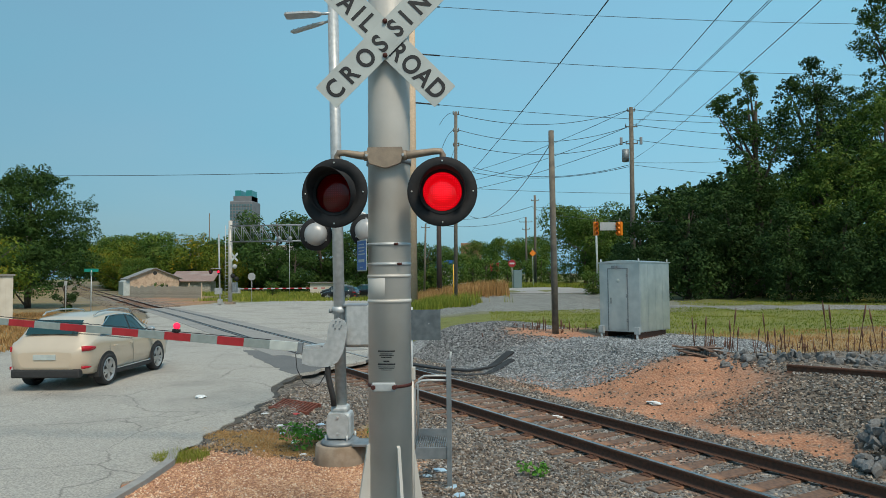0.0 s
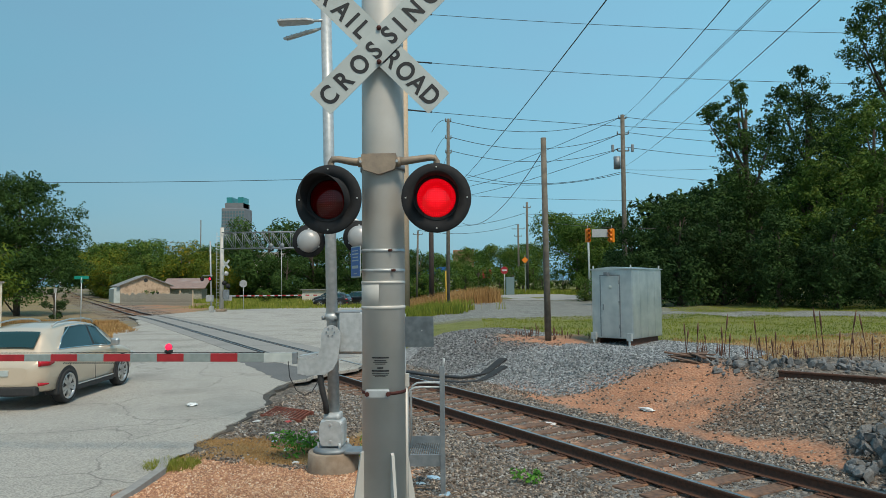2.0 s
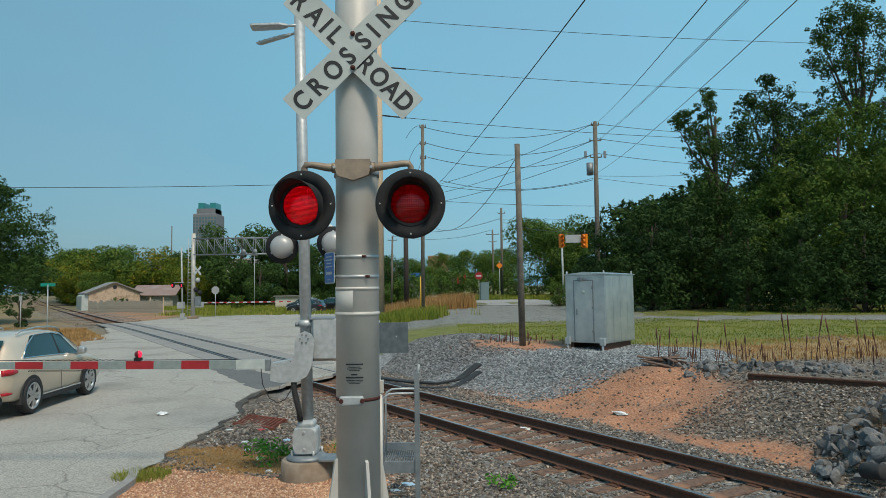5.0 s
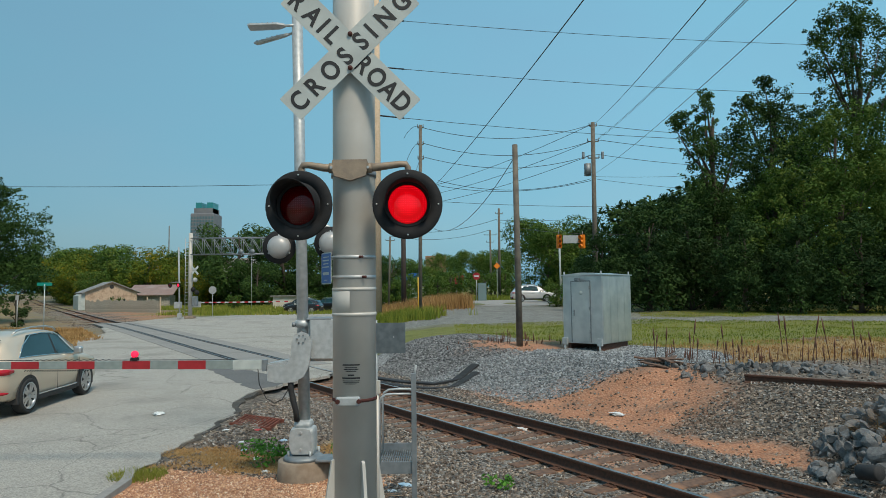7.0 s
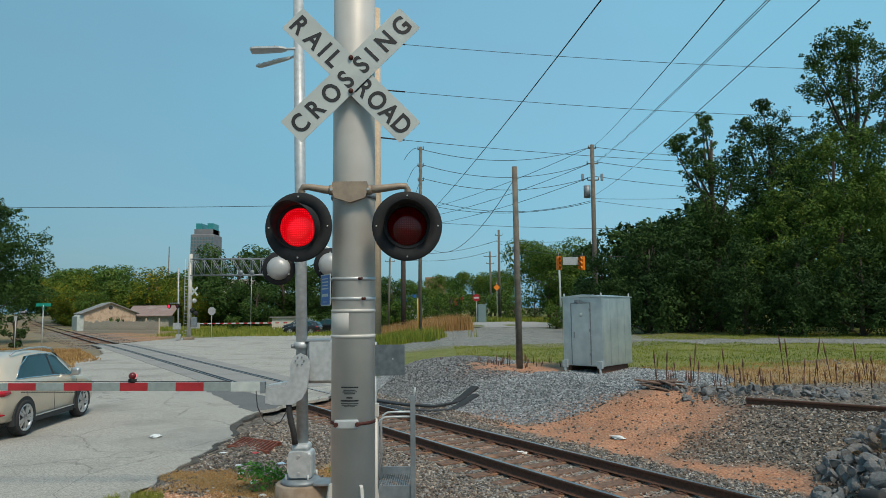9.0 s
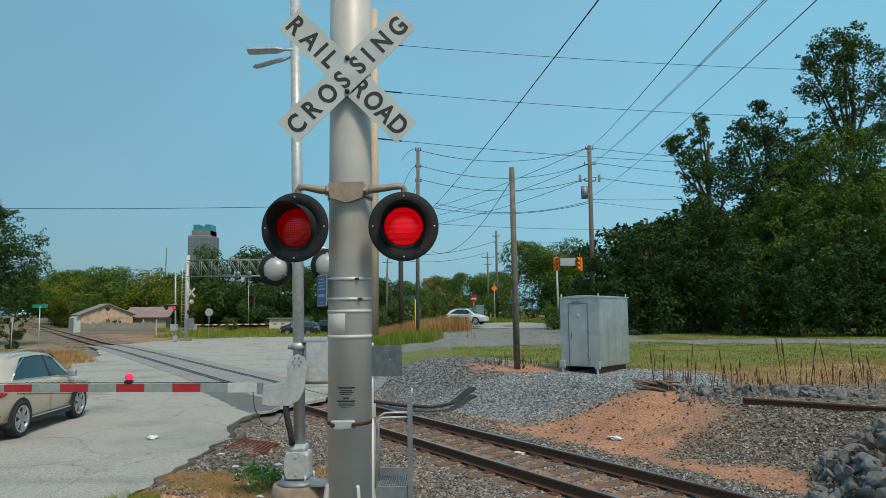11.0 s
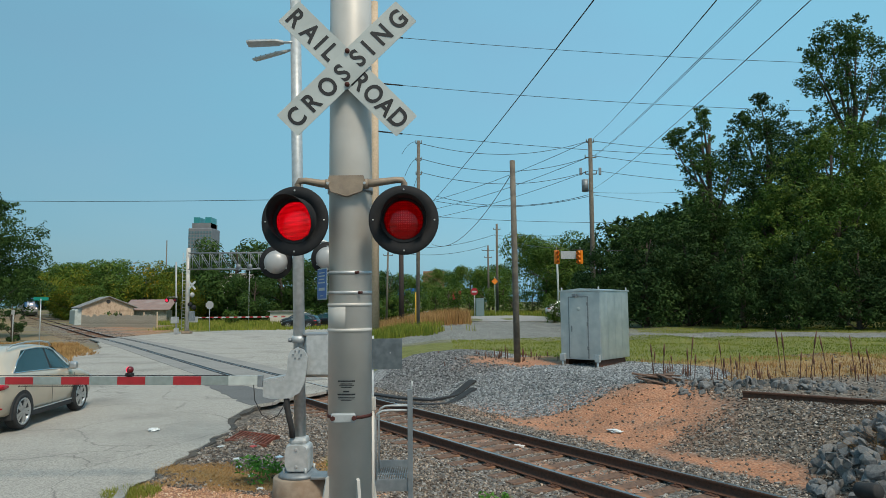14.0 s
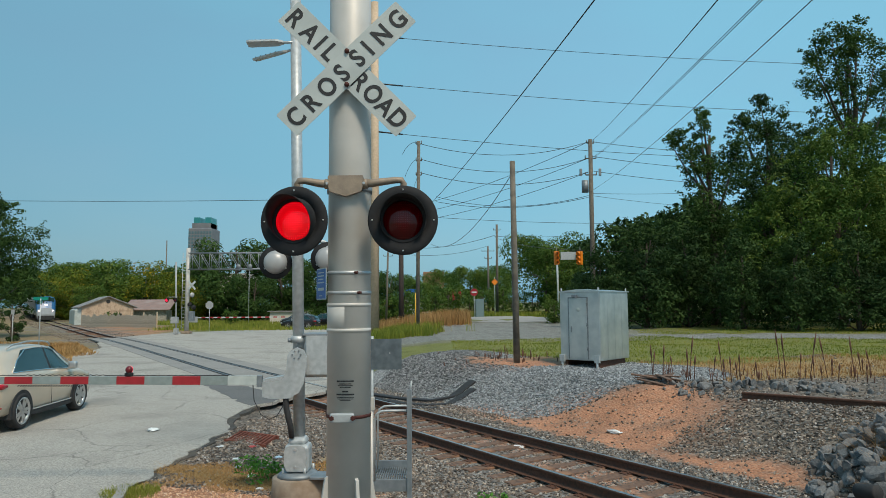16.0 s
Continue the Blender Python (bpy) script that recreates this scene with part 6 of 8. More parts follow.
def far_crossing():
    x, y = -26.75, 68.0
    top = thing("gate_mast", pose(x, y, 0), "silver gate mast across the road", "gate mast")
    bm = bmesh.new()
    rod(bm, (0, 0, 0), (-0.18, 0, 7.3), 0.085, 0.075, 12)
    part("pole", bm, HOUSING, top)
    bm = bmesh.new()
    box(bm, -0.5, -0.25, 1.1, 0.15, 0.25, 1.75, 0.03)
    part("drive_case", bm, HOUSING, top)
    bm = bmesh.new()
    box(bm, -0.2, -0.2, 0.05, 0.2, 0.2, 0.6, 0.03)
    part("junction_box", bm, HOUSING, top)
    bm = bmesh.new()
    rod(bm, (-0.95, 0, 3.75), (0.1, 0, 3.75), 0.03, sides=8)
    part("crossarm", bm, GALV, top)
    far_lamp(pose(-27.72, 67.9, 3.45, 90, 0, -20), "left")
    far_lamp(pose(-26.86, 67.9, 3.45, 90, 0, -20), "right")
    # cantilever
    c = thing("signal_cantilever", pose(-26.45, 70.0, 0), "grey truss cantilever reaching over the road", "signal cantilever")
    bm = bmesh.new()
    rod(bm, (0, 0, 0), (0, 0, 8.9), 0.22, 0.2, 16)
    part("mast", bm, POLE, c)
    bm = bmesh.new()
    box(bm, -0.45, -0.45, 0, 0.45, 0.45, 0.25, 0.03)
    part("base", bm, CONCRETE, c)
    for z in (6.65, 8.35):
        for yy in (-0.35, 0.35):
            bm = bmesh.new()
            rod(bm, (0.1, yy, z), (9.6, yy, z), 0.055, sides=8)
            part("chord", bm, GALV_DARK, c)
    for k in range(9):
        for yy in (-0.35, 0.35):
            x0 = 0.3 + k * 1.02
            bm = bmesh.new()
            rod(bm, (x0, yy, 8.35), (x0 + 1.0, yy, 6.65), 0.035, sides=6)
            part("diagonal", bm, GALV_DARK, c)
            bm = bmesh.new()
            rod(bm, (x0, yy, 6.65), (x0, yy, 8.35), 0.03, sides=6)
            part("upright", bm, GALV_DARK, c)
    for k in range(22):
        bm = bmesh.new()
        rod(bm, (-0.55, 0.0, 0.6 + 0.35 * k), (-0.25, 0.0, 0.6 + 0.35 * k), 0.02, sides=5)
        part("rung", bm, GALV, c)
    bm = bmesh.new()
    rod(bm, (-0.55, 0, 0.4), (-0.55, 0, 8.4), 0.03, sides=6)
    part("ladder_rail", bm, GALV, c)
    for s in (45, -45):
        bm = bmesh.new()
        box(bm, -0.6, -0.02, -0.11, 0.6, 0.0, 0.11, 0, pose(0.55, -0.3, 5.0, 0, s, 60))
        part("crossbuck_blade", bm, WHITE, c, "white crossbuck blade")
    for dx, dz in ((0.55, 4.0), (0.75, 2.7), (0.35, 3.0)):
        bm = bmesh.new()
        lathe(bm, [(0, -0.1), (0.2, -0.1), (0.25, 0), (0.25, 0.02), (0, 0.02)], pose(dx, -0.2, dz, 90, 0, 40), 16)
        part("side_lamp", bm, BLACK if dz < 3.5 else HOUSING, c)
    bm = bmesh.new()
    box(bm, 0.3, -0.4, 1.3, 0.8, 0.1, 2.3, 0.03)
    part("drive_case", bm, GALV_DARK, c)
    for x0 in (5.4, 6.6):
        bm = bmesh.new()
        lathe(bm, [(0, -0.12), (0.15, -0.1), (0.25, 0), (0.25, 0.02), (0, 0.02)], pose(x0, -0.5, 6.9, 90, 0, 0), 16)
        part("overhead_lamp", bm, GALV_DARK, c)
    g = thing("crossing_gate", pose(-25.7, 71.0, 1.62), "far lowered crossing gate with red and white stripes", "crossing gate")
    for k in range(22):
        bm = bmesh.new()
        box(bm, 0.42 * k, -0.02, -0.06, 0.42 * (k + 1), 0.02, 0.06)
        part("stripe", bm, RED if k % 2 else GREYWHITE, g)
    bm = bmesh.new()
    box(bm, -0.9, -0.05, -0.5, 0.0, 0.05, 0.1, 0.02)
    part("counterweight", bm, GALV, g)


far_crossing()


def sign_post(name, x, y, top_z, build, label, category="sign", z=None):
    z = height(x, y) if z is None else z
    top = thing(name, pose(x, y, z), label, category)
    bm = bmesh.new()
    rod(bm, (0, 0, -0.3), (0, 0, top_z - z), 0.035, sides=8)
    part("post", bm, GALV, top)
    build(top, top_z - z)
    return top


def octagon(top, h):
    bm = bmesh.new()
    slab(bm, [(0.46 * math.cos(radians(22.5 + 45 * k)), 0.46 * math.sin(radians(22.5 + 45 * k))) for k in range(8)], -0.01, 0.01, pose(0, -0.06, h - 0.4, 90, 0, 0))
    part("plate", bm, HOUSING, top, "plain back of an octagonal plate")


def street_names(top, h):
    for dz, r, w in ((0.0, 20, 0.44), (-0.25, -50, 0.36)):
        bm = bmesh.new()
        box(bm, -w, -0.01, dz - 0.11, w, 0.01, dz + 0.11, 0.003, pose(0, 0, h, 0, 0, r))
        part("name_plate", bm, GREEN, top, "green street name plate")


def white_tag(top, h):
    bm = bmesh.new()
    box(bm, -0.13, -0.05, h - 0.4, 0.13, -0.03, h)
    part("plate", bm, HOUSING, top)


sign_post("octagonal_sign", -26.0, 75.5, 3.35, octagon, "octagonal sign seen from its grey back")
sign_post("street_name_sign", -26.8, 45, 3.3, street_names, "green street name signs on a thin post")
sign_post("milepost", -35.6, 56, 2.6, white_tag, "small white tag on a post by the track")


# ---- houses and walls ----
BOARD = mat("weathered_tan_boards", (0.56, 0.42, 0.31), (0.45, 0.34, 0.25), 0.9, 0, 5, 1.3, 0.2, 12, (0.24, 0.16, 0.11), 1.0)
ROOF = mat("faded_metal_roof", (0.30, 0.29, 0.28), (0.22, 0.21, 0.20), 0.6, 0.1, 2, 0.5, 0.1, 10)
REDROOF = mat("rusty_tin_roof", (0.30, 0.20, 0.17), (0.24, 0.17, 0.15), 0.7, 0.1, 2, 0.4, 0.2, 10, (0.38, 0.35, 0.33), 0.6)
PALE = mat("white_siding", (0.62, 0.58, 0.50), (0.55, 0.50, 0.42), 0.7, 0, 1.5, 0.4, 0.1, 12)
FENCE = mat("grey_fence_boards", (0.42, 0.40, 0.34), (0.24, 0.225, 0.19), 0.9, 0, 4, 0.7, 0.3, 14)


def gable_house(m, w, d, wall_h, roof_h, wallm, roofm, label):
    """Gable end towards -y."""
    top = thing("house", m, label, "house")
    bm = bmesh.new()
    slab(bm, [(-w / 2, -1), (w / 2, -1), (w / 2, wall_h), (0, wall_h + roof_h), (-w / 2, wall_h)], -d, 0, pose(0, 0, 0, 90, 0, 0))
    part("wall", bm, wallm, top)
    for s in (1, -1):
        bm = bmesh.new()
        sl = math.atan2(roof_h, w / 2)
        box(bm, 0, -0.4, 0, (w / 2 + 0.5) / math.cos(sl), d + 0.4, 0.12, 0, pose(0, 0, wall_h + roof_h + 0.02) @ Matrix.Diagonal((s, 1, 1, 1)) @ pose(0, 0, 0, 0, math.degrees(sl), 0))
        part("roof", bm, roofm, top)
    for x, z, ww, hh in ((w * 0.18, wall_h * 0.45, 1.3, 0.9),):
        wd = part("window", (lambda b: (box(b, x - ww / 2, -0.06, z - hh / 2, x + ww / 2, 0.02, z + hh / 2), b)[1])(bmesh.new()), TRIM, top, "boarded dark window")
        bm = bmesh.new()
        box(bm, x - ww / 2 - 0.08, -0.09, z - hh / 2 - 0.08, x + ww / 2 + 0.08, -0.061, z - hh / 2)
        part("sill", bm, wallm, wd)
    for k in range(int(w / 0.9)):
        bm = bmesh.new()
        xx = -w / 2 + 0.45 + 0.9 * k
        box(bm, xx - 0.02, -0.03, -0.5, xx + 0.02, 0.01, wall_h)
        part("batten", bm, wallm, top)
    bm = bmesh.new()
    slab(bm, [(-w / 2 - 0.9, -1), (-w / 2 + 0.02, -1), (-w / 2 + 0.02, wall_h), (-w / 2 - 0.9, wall_h - 0.5)], -d * 0.8, -0.15, pose(0, 0, 0, 90, 0, 0))
    part("side_lean_to", bm, GREYWHITE, top, "pale boarded lean-to")
    bm = bmesh.new()
    rod(bm, (0, -0.05, wall_h + roof_h - 0.7), (0, 0.0, wall_h + roof_h - 0.7), 0.3, sides=14)
    part("gable_vent", bm, TRIM, top)
    return top


gable_house(pose(-51.0, 103, 0.3, 0, 0, 36), 7.2, 7, 2.7, 1.5, BOARD, ROOF, "weathered tan wooden house with a pale metal roof")
h2 = thing("shed", pose(-47.3, 108, 0.2, 0, 0, 12), "low shed with a rusty tin roof", "shed")
bm = bmesh.new()
box(bm, -3, 0, -1, 3, 5, 2.2)
part("wall", bm, FENCE, h2)
bm = bmesh.new()
slab(bm, [(-0.6, 2.2), (5.4, 3.9), (5.4, 4.0), (-0.6, 2.32)], -3.6, 3.6, pose(0, 0, 0, 90, 0, 90))
part("roof", bm, REDROOF, h2)
h3 = thing("shed", pose(-24.0, 104, 0.1, 0, 0, -8), "low pale shed behind the crossing", "shed")
bm = bmesh.new()
box(bm, -2.6, 0, -1, 2.6, 4, 1.9)
part("wall", bm, PALE, h3)
bm = bmesh.new()
box(bm, -2.9, -0.3, 1.9, 2.9, 4.3, 2.05)
part("roof", bm, ROOF, h3)
h4 = thing("warehouse", pose(-27.8, 38.6, -0.1, 0, 0, 40), "cream sheet-metal building at the roadside", "building")
bm = bmesh.new()
box(bm, -8, 0, -1, 0, 8, 3.0)
part("wall", bm, PALE, h4)
for k in range(26):
    bm = bmesh.new()
    box(bm, -0.32 * k - 0.05, -0.03, -0.5, -0.32 * k, 0.001, 2.98)
    part("rib", bm, PALE, h4)
bm = bmesh.new()
box(bm, -8.1, -0.1, 3.0, 0.1, 8.1, 3.1)
part("roof", bm, ROOF, h4)
h5 = thing("shop", pose(-9.5, 150, 1.6, 0, 0, 0), "far blue and white shop building", "building")
bm = bmesh.new()
box(bm, -4, 0, -2, 7, 8, 3.2)
part("wall", bm, GREYWHITE, h5)
bm = bmesh.new()
slab(bm, [(-4.5, 3.2), (7.5, 3.2), (5, 5.0), (-2, 5.0)], -8, 0.4, pose(0, 0, 0, 90, 0, 0))
part("roof", bm, BLUE, h5)
bm = bmesh.new()
box(bm, -6.5, -1, 0.9, -2.0, -0.01, 1.9)
part("awning", bm, RED, h5, "red awning")
h6 = thing("brick_building", pose(-3.5, 320, 5), "far brick building above the trees", "building")
bm = bmesh.new()
box(bm, -5, 0, -8, 5, 10, 14.5)
part("wall", bm, mat("far_brick", (0.35, 0.2, 0.13), (0.3, 0.17, 0.11), 0.9), h6)
h7 = thing("low_building", pose(-120, 330, 5), "long grey building far behind the trees", "building")
bm = bmesh.new()
box(bm, -25, 0, -8, 25, 20, 15)
part("wall", bm, FENCE, h7)


def board_fence():
    top = thing("board_fence", pose(0, 0, 0), "weathered grey board fence beside the track", "fence")
    a, b = Vector((-50.2, 94.0, 0)), Vector((-36.8, 87.0, 0))
    n = 76
    first = None
    for k in range(n):
        p = a.lerp(b, k / n)
        if first is None:
            bm = bmesh.new()
            box(bm, 0, -0.02, -1.2, 0.165, 0.02, 1.62)
            first = part("board", bm, FENCE, top)
            ob = first
        else:
            ob = new("board", first.data)
            ob.parent = top
        ob.matrix_local = Matrix.LocRotScale((p.x, p.y, 0.15 + 0.05 * n2(k, 0, 0.6, 3)), Euler((0, 0, radians(-26.5))), (1, 1, 1 + 0.22 * n2(k, 3, 0.35, 4)))
    for k in range(7):
        p = a.lerp(b, k / 6)
        bm = bmesh.new()
        box(bm, -0.06, 0.02, -0.3, 0.06, 0.14, 2.1)
        part("post", bm, TANPOLE, top).matrix_local = pose(p.x, p.y, 0.1, 0, 0, -26.5)


board_fence()


# ---- the tower on the skyline ----
def tower():
    top = thing("tower_block", pose(-323, 900, 0), "far grey office tower with two green-glass crowns", "tower")
    wall = mat("tower_stone", (0.18, 0.19, 0.21), (0.15, 0.16, 0.18), 0.8, 0, 0.1, 0.02, 0)
    glass = plain("tower_glass", (0.10, 0.17, 0.20), 0.2)
    crown = plain("green_glass_crown", (0.03, 0.22, 0.24), 0.3)
    bm = bmesh.new()
    box(bm, -18.5, 0, 0, 13.5, 34, 112, 1.5)
    part("shaft", bm, wall, top)
    bm = bmesh.new()
    box(bm, -14, 2, 112, 11, 30, 119)
    part("setback", bm, wall, top)
    for x in (-12.5, 3.0):
        bm = bmesh.new()
        box(bm, x, 4, 112, x + 8, 26, 127)
        part("crown", bm, crown, top, "green glass crown")
    for i in range(8):
        for j in range(15):
            bm = bmesh.new()
            x, z = -17.6 + 4.0 * i, 40 + 4.6 * j
            box(bm, x, -0.4, z, x + 2.6, 0.1, z + 3.0)
            part("window", bm, glass, top)
    return top


tower()


# ---- loose ground cover ----
def land(x, y):
    """Height of the ground sheet and its zones at arrays of places."""
    xs, ys = LAND["x"], LAND["y"]
    i = np.clip(np.searchsorted(xs, x) - 1, 0, len(xs) - 2)
    j = np.clip(np.searchsorted(ys, y) - 1, 0, len(ys) - 2)
    u, v = (x - xs[i]) / (xs[i + 1] - xs[i]), (y - ys[j]) / (ys[j + 1] - ys[j])
    out = []
    for g in (LAND["z"][..., None], LAND["zone"]):
        w = [((1 - u) * (1 - v))[:, None], (u * (1 - v))[:, None], ((1 - u) * v)[:, None], (u * v)[:, None]]
        out.append(w[0] * g[j, i] + w[1] * g[j, i + 1] + w[2] * g[j + 1, i] + w[3] * g[j + 1, i + 1])
    return out[0][:, 0], out[1]


def stone_material(name, stops):
    m = bpy.data.materials.new(name)
    m.use_nodes = True
    n, l = m.node_tree.nodes, m.node_tree.links
    p = n["Principled BSDF"]
    p.inputs["Roughness"].default_value = 0.9
    geo, ramp, co, ns, mul = n.new("ShaderNodeNewGeometry"), n.new("ShaderNodeValToRGB"), n.new("ShaderNodeTexCoord"), n.new("ShaderNodeTexNoise"), n.new("ShaderNodeMix")
    e = ramp.color_ramp.elements
    while len(e) < len(stops):
        e.new(0.5)
    for k, (pos, c) in zip(e, stops):
        k.position, k.color = pos, (*c, 1)
    ns.inputs["Scale"].default_value, ns.inputs["Detail"].default_value = 45, 4
    l.new(co.outputs["Object"], ns.inputs["Vector"])
    l.new(geo.outputs["Random Per Island"], ramp.inputs[0])
    mul.data_type, mul.blend_type = "RGBA", "OVERLAY"
    mul.inputs["Factor"].default_value = 0.5
    l.new(ramp.outputs[0], mul.inputs["A"])
    l.new(ns.outputs["Fac"], mul.inputs["B"])
    l.new(mul.outputs["Result"], p.inputs["Base Color"])
    return m


GREYSTONE = stone_material("grey_ballast", ((0.0, (0.05, 0.05, 0.05)), (0.35, (0.12, 0.117, 0.11)), (0.75, (0.22, 0.213, 0.20)), (1.0, (0.42, 0.40, 0.37))))
TANSTONE = stone_material("tan_brown_ballast", ((0.0, (0.05, 0.038, 0.03)), (0.35, (0.125, 0.097, 0.077)), (0.75, (0.23, 0.183, 0.145)), (1.0, (0.42, 0.35, 0.28))))
PALESTONE = stone_material("clean_pale_ballast", ((0.0, (0.09, 0.099, 0.105)), (0.4, (0.19, 0.207, 0.217)), (1.0, (0.39, 0.415, 0.43))))
HEAPSTONE = stone_material("blue_grey_ballast", ((0.0, (0.055, 0.058, 0.061)), (0.4, (0.125, 0.132, 0.137)), (1.0, (0.30, 0.31, 0.315))))
CHIPSTONE = stone_material("orange_granite_chips", ((0.0, (0.30, 0.145, 0.085)), (0.45, (0.56, 0.31, 0.18)), (0.85, (0.68, 0.44, 0.28)), (1.0, (0.72, 0.60, 0.47))))


def strew(name, xy, z, size, material, label, sink=0.25, seed=1):
    """Angular stones, six corners each, in one mesh."""
    rng = np.random.default_rng(seed)
    n = len(xy)
    base = np.array([(1, 0, 0), (-1, 0, 0), (0, 1, 0), (0, -1, 0), (0, 0, 1), (0, 0, -1)], float)
    v = base[None] * rng.uniform(0.55, 1.25, (n, 6, 1)) + rng.normal(0, 0.24, (n, 6, 3))
    q = rng.normal(0, 1, (n, 4))
    q /= np.linalg.norm(q, axis=1)[:, None]
    w, x, y, zz = q.T
    rot = np.stack([np.stack([1 - 2 * (y * y + zz * zz), 2 * (x * y - zz * w), 2 * (x * zz + y * w)], -1), np.stack([2 * (x * y + zz * w), 1 - 2 * (x * x + zz * zz), 2 * (y * zz - x * w)], -1), np.stack([2 * (x * zz - y * w), 2 * (y * zz + x * w), 1 - 2 * (x * x + y * y)], -1)], 1)
    v = np.einsum("nij,nkj->nki", rot, v) * size[:, None, None]
    v[..., 2] *= 0.75
    v[..., 0] += xy[:, None, 0]
    v[..., 1] += xy[:, None, 1]
    v[..., 2] += (z + size * (0.45 - sink))[:, None]
    tri = np.array([(0, 2, 4), (2, 1, 4), (1, 3, 4), (3, 0, 4), (2, 0, 5), (1, 2, 5), (3, 1, 5), (0, 3, 5)])
    faces = (tri[None] + 6 * np.arange(n)[:, None, None]).reshape(-1, 3)
    me = bpy.data.meshes.new(name)
    me.from_pydata(v.reshape(-1, 3).tolist(), [], faces.tolist())
    me.materials.append(material)
    tagged(new(name, me), label, "gravel", kind="stuff")


def build_gravel():
    rng = np.random.default_rng(5)
    n = 275000
    # nearer ground gets as many stones as far ground
    y = 6.2 + 26 * rng.random(n) ** 1.25
    x = -5.2 + rng.random(n) * 19.5
    see = np.abs(x + 0.3) < 0.70 * y + 0.8
    x, y = x[see], y[see]
    a, s = TD.x * x + TD.y * y, TN.x * x + TN.y * y - TS
    z, zone = land(x, y)
    grass, clay, straw, stone = zone.T
    off_road = (x > -4.32 + 0.14 * np.sin(3 * y) + rng.normal(0, 0.10, len(x))) & ~((y > 15) & (x < -4.6 + (y - 16) * 0.36))
    off_road &= ~((a < -22.0) & (s < 2.7))
    chips = (np.hypot((x + 2.6) / 1.25, y - 7.4) < 2.75 + 0.2 * np.sin(5 * x + 3 * y)) & (x < -0.85)
    chips &= s < -2.2
    rails = (np.abs(np.abs(s) - 0.75) > 0.085)
    between = np.abs(s) < 0.66
    keep = rng.random(n)[: len(x)]
    dense = np.where(s < 5.4, 1.0, 0.1)
    dense = np.where(s > 1.4, dense * (1 - 0.93 * np.clip(clay * 1.45 + 0.35 * np.sin(2.1 * x + 1.3 * y) * np.sin(1.7 * y - 0.9 * x), 0, 1)), dense)
    dense = np.maximum(dense, np.where(stone > 0.4, 0.9, 0))
    dense *= (1 - np.clip(grass * 1.5, 0, 1)) * (1 - 0.9 * np.clip(straw * 1.3, 0, 1))
    dense = np.where(between, 0.78, dense)
    dense = np.where(np.abs(s) < 1.35, dense * 0.85, dense)
    ok = off_road & rails & (keep < dense) & ~chips
    size = rng.uniform(0.018, 0.037, len(x)) * np.clip(0.75 + y / 45, 0.85, 1.2)
    z = np.where(np.abs(s) < 1.35, z - 0.008, z)
    pale = ok & (stone > 0.45) & (np.abs(s) > 2.4)
    tanned = ok & ~pale & (rng.random(len(x)) < np.where(s > 1.2, 0.55 + 0.4 * np.clip(clay * 1.3, 0, 1), 0.6))
    grey = ok & ~pale & ~tanned
    xy = np.stack([x, y], 1)
    heap = pale & (x < 1.9) & (y > 20.2)
    pale &= ~heap
    for name, pick, material, label in (("gravel_heap", heap, HEAPSTONE, "blue-grey crushed stone heaped beside the crossing"), ("pale_gravel", pale, PALESTONE, "clean pale grey crushed stone"), ("brown_ballast", tanned, TANSTONE, "brownish dusty track ballast"), ("grey_ballast", grey, GREYSTONE, "grey crushed stone track ballast")):
        strew(name, xy[pick], z[pick], size[pick], material, label, seed=len(name))
    # coarser stone along the distant track
    k = 9000
    fa, fs = -62 - 95 * rng.random(k), rng.uniform(-3.6, 3.4, k)
    fs = np.where(np.abs(np.abs(fs) - 0.75) < 0.1, 2.0, fs)
    shift = np.array([bend(v) for v in fa])
    fx, fy = TD.x * fa + TN.x * (TS + fs + shift), TD.y * fa + TN.y * (TS + fs + shift)
    fz, _ = land(fx, fy)
    strew("distant_ballast", np.stack([fx, fy], 1), fz, rng.uniform(0.03, 0.06, k), TANSTONE, "brown-grey ballast along the distant track", seed=31)
    m = 26000
    x, y = -4.6 + 4.2 * rng.random(m), 6.0 + 4.4 * rng.random(m)
    s = TN.x * x + TN.y * y - TS
    z, zone = land(x, y)
    ok = (np.hypot((x + 2.6) / 1.25, y - 7.4) < 2.85 + 0.2 * np.sin(5 * x + 3 * y)) & (x > -4.15) & (x < -0.75) & (s < -2.0)
    strew("granite_chips", np.stack([x, y], 1)[ok], z[ok], rng.uniform(0.009, 0.020, m)[ok], CHIPSTONE, "orange granite chips on the low bank", seed=9)


build_gravel()


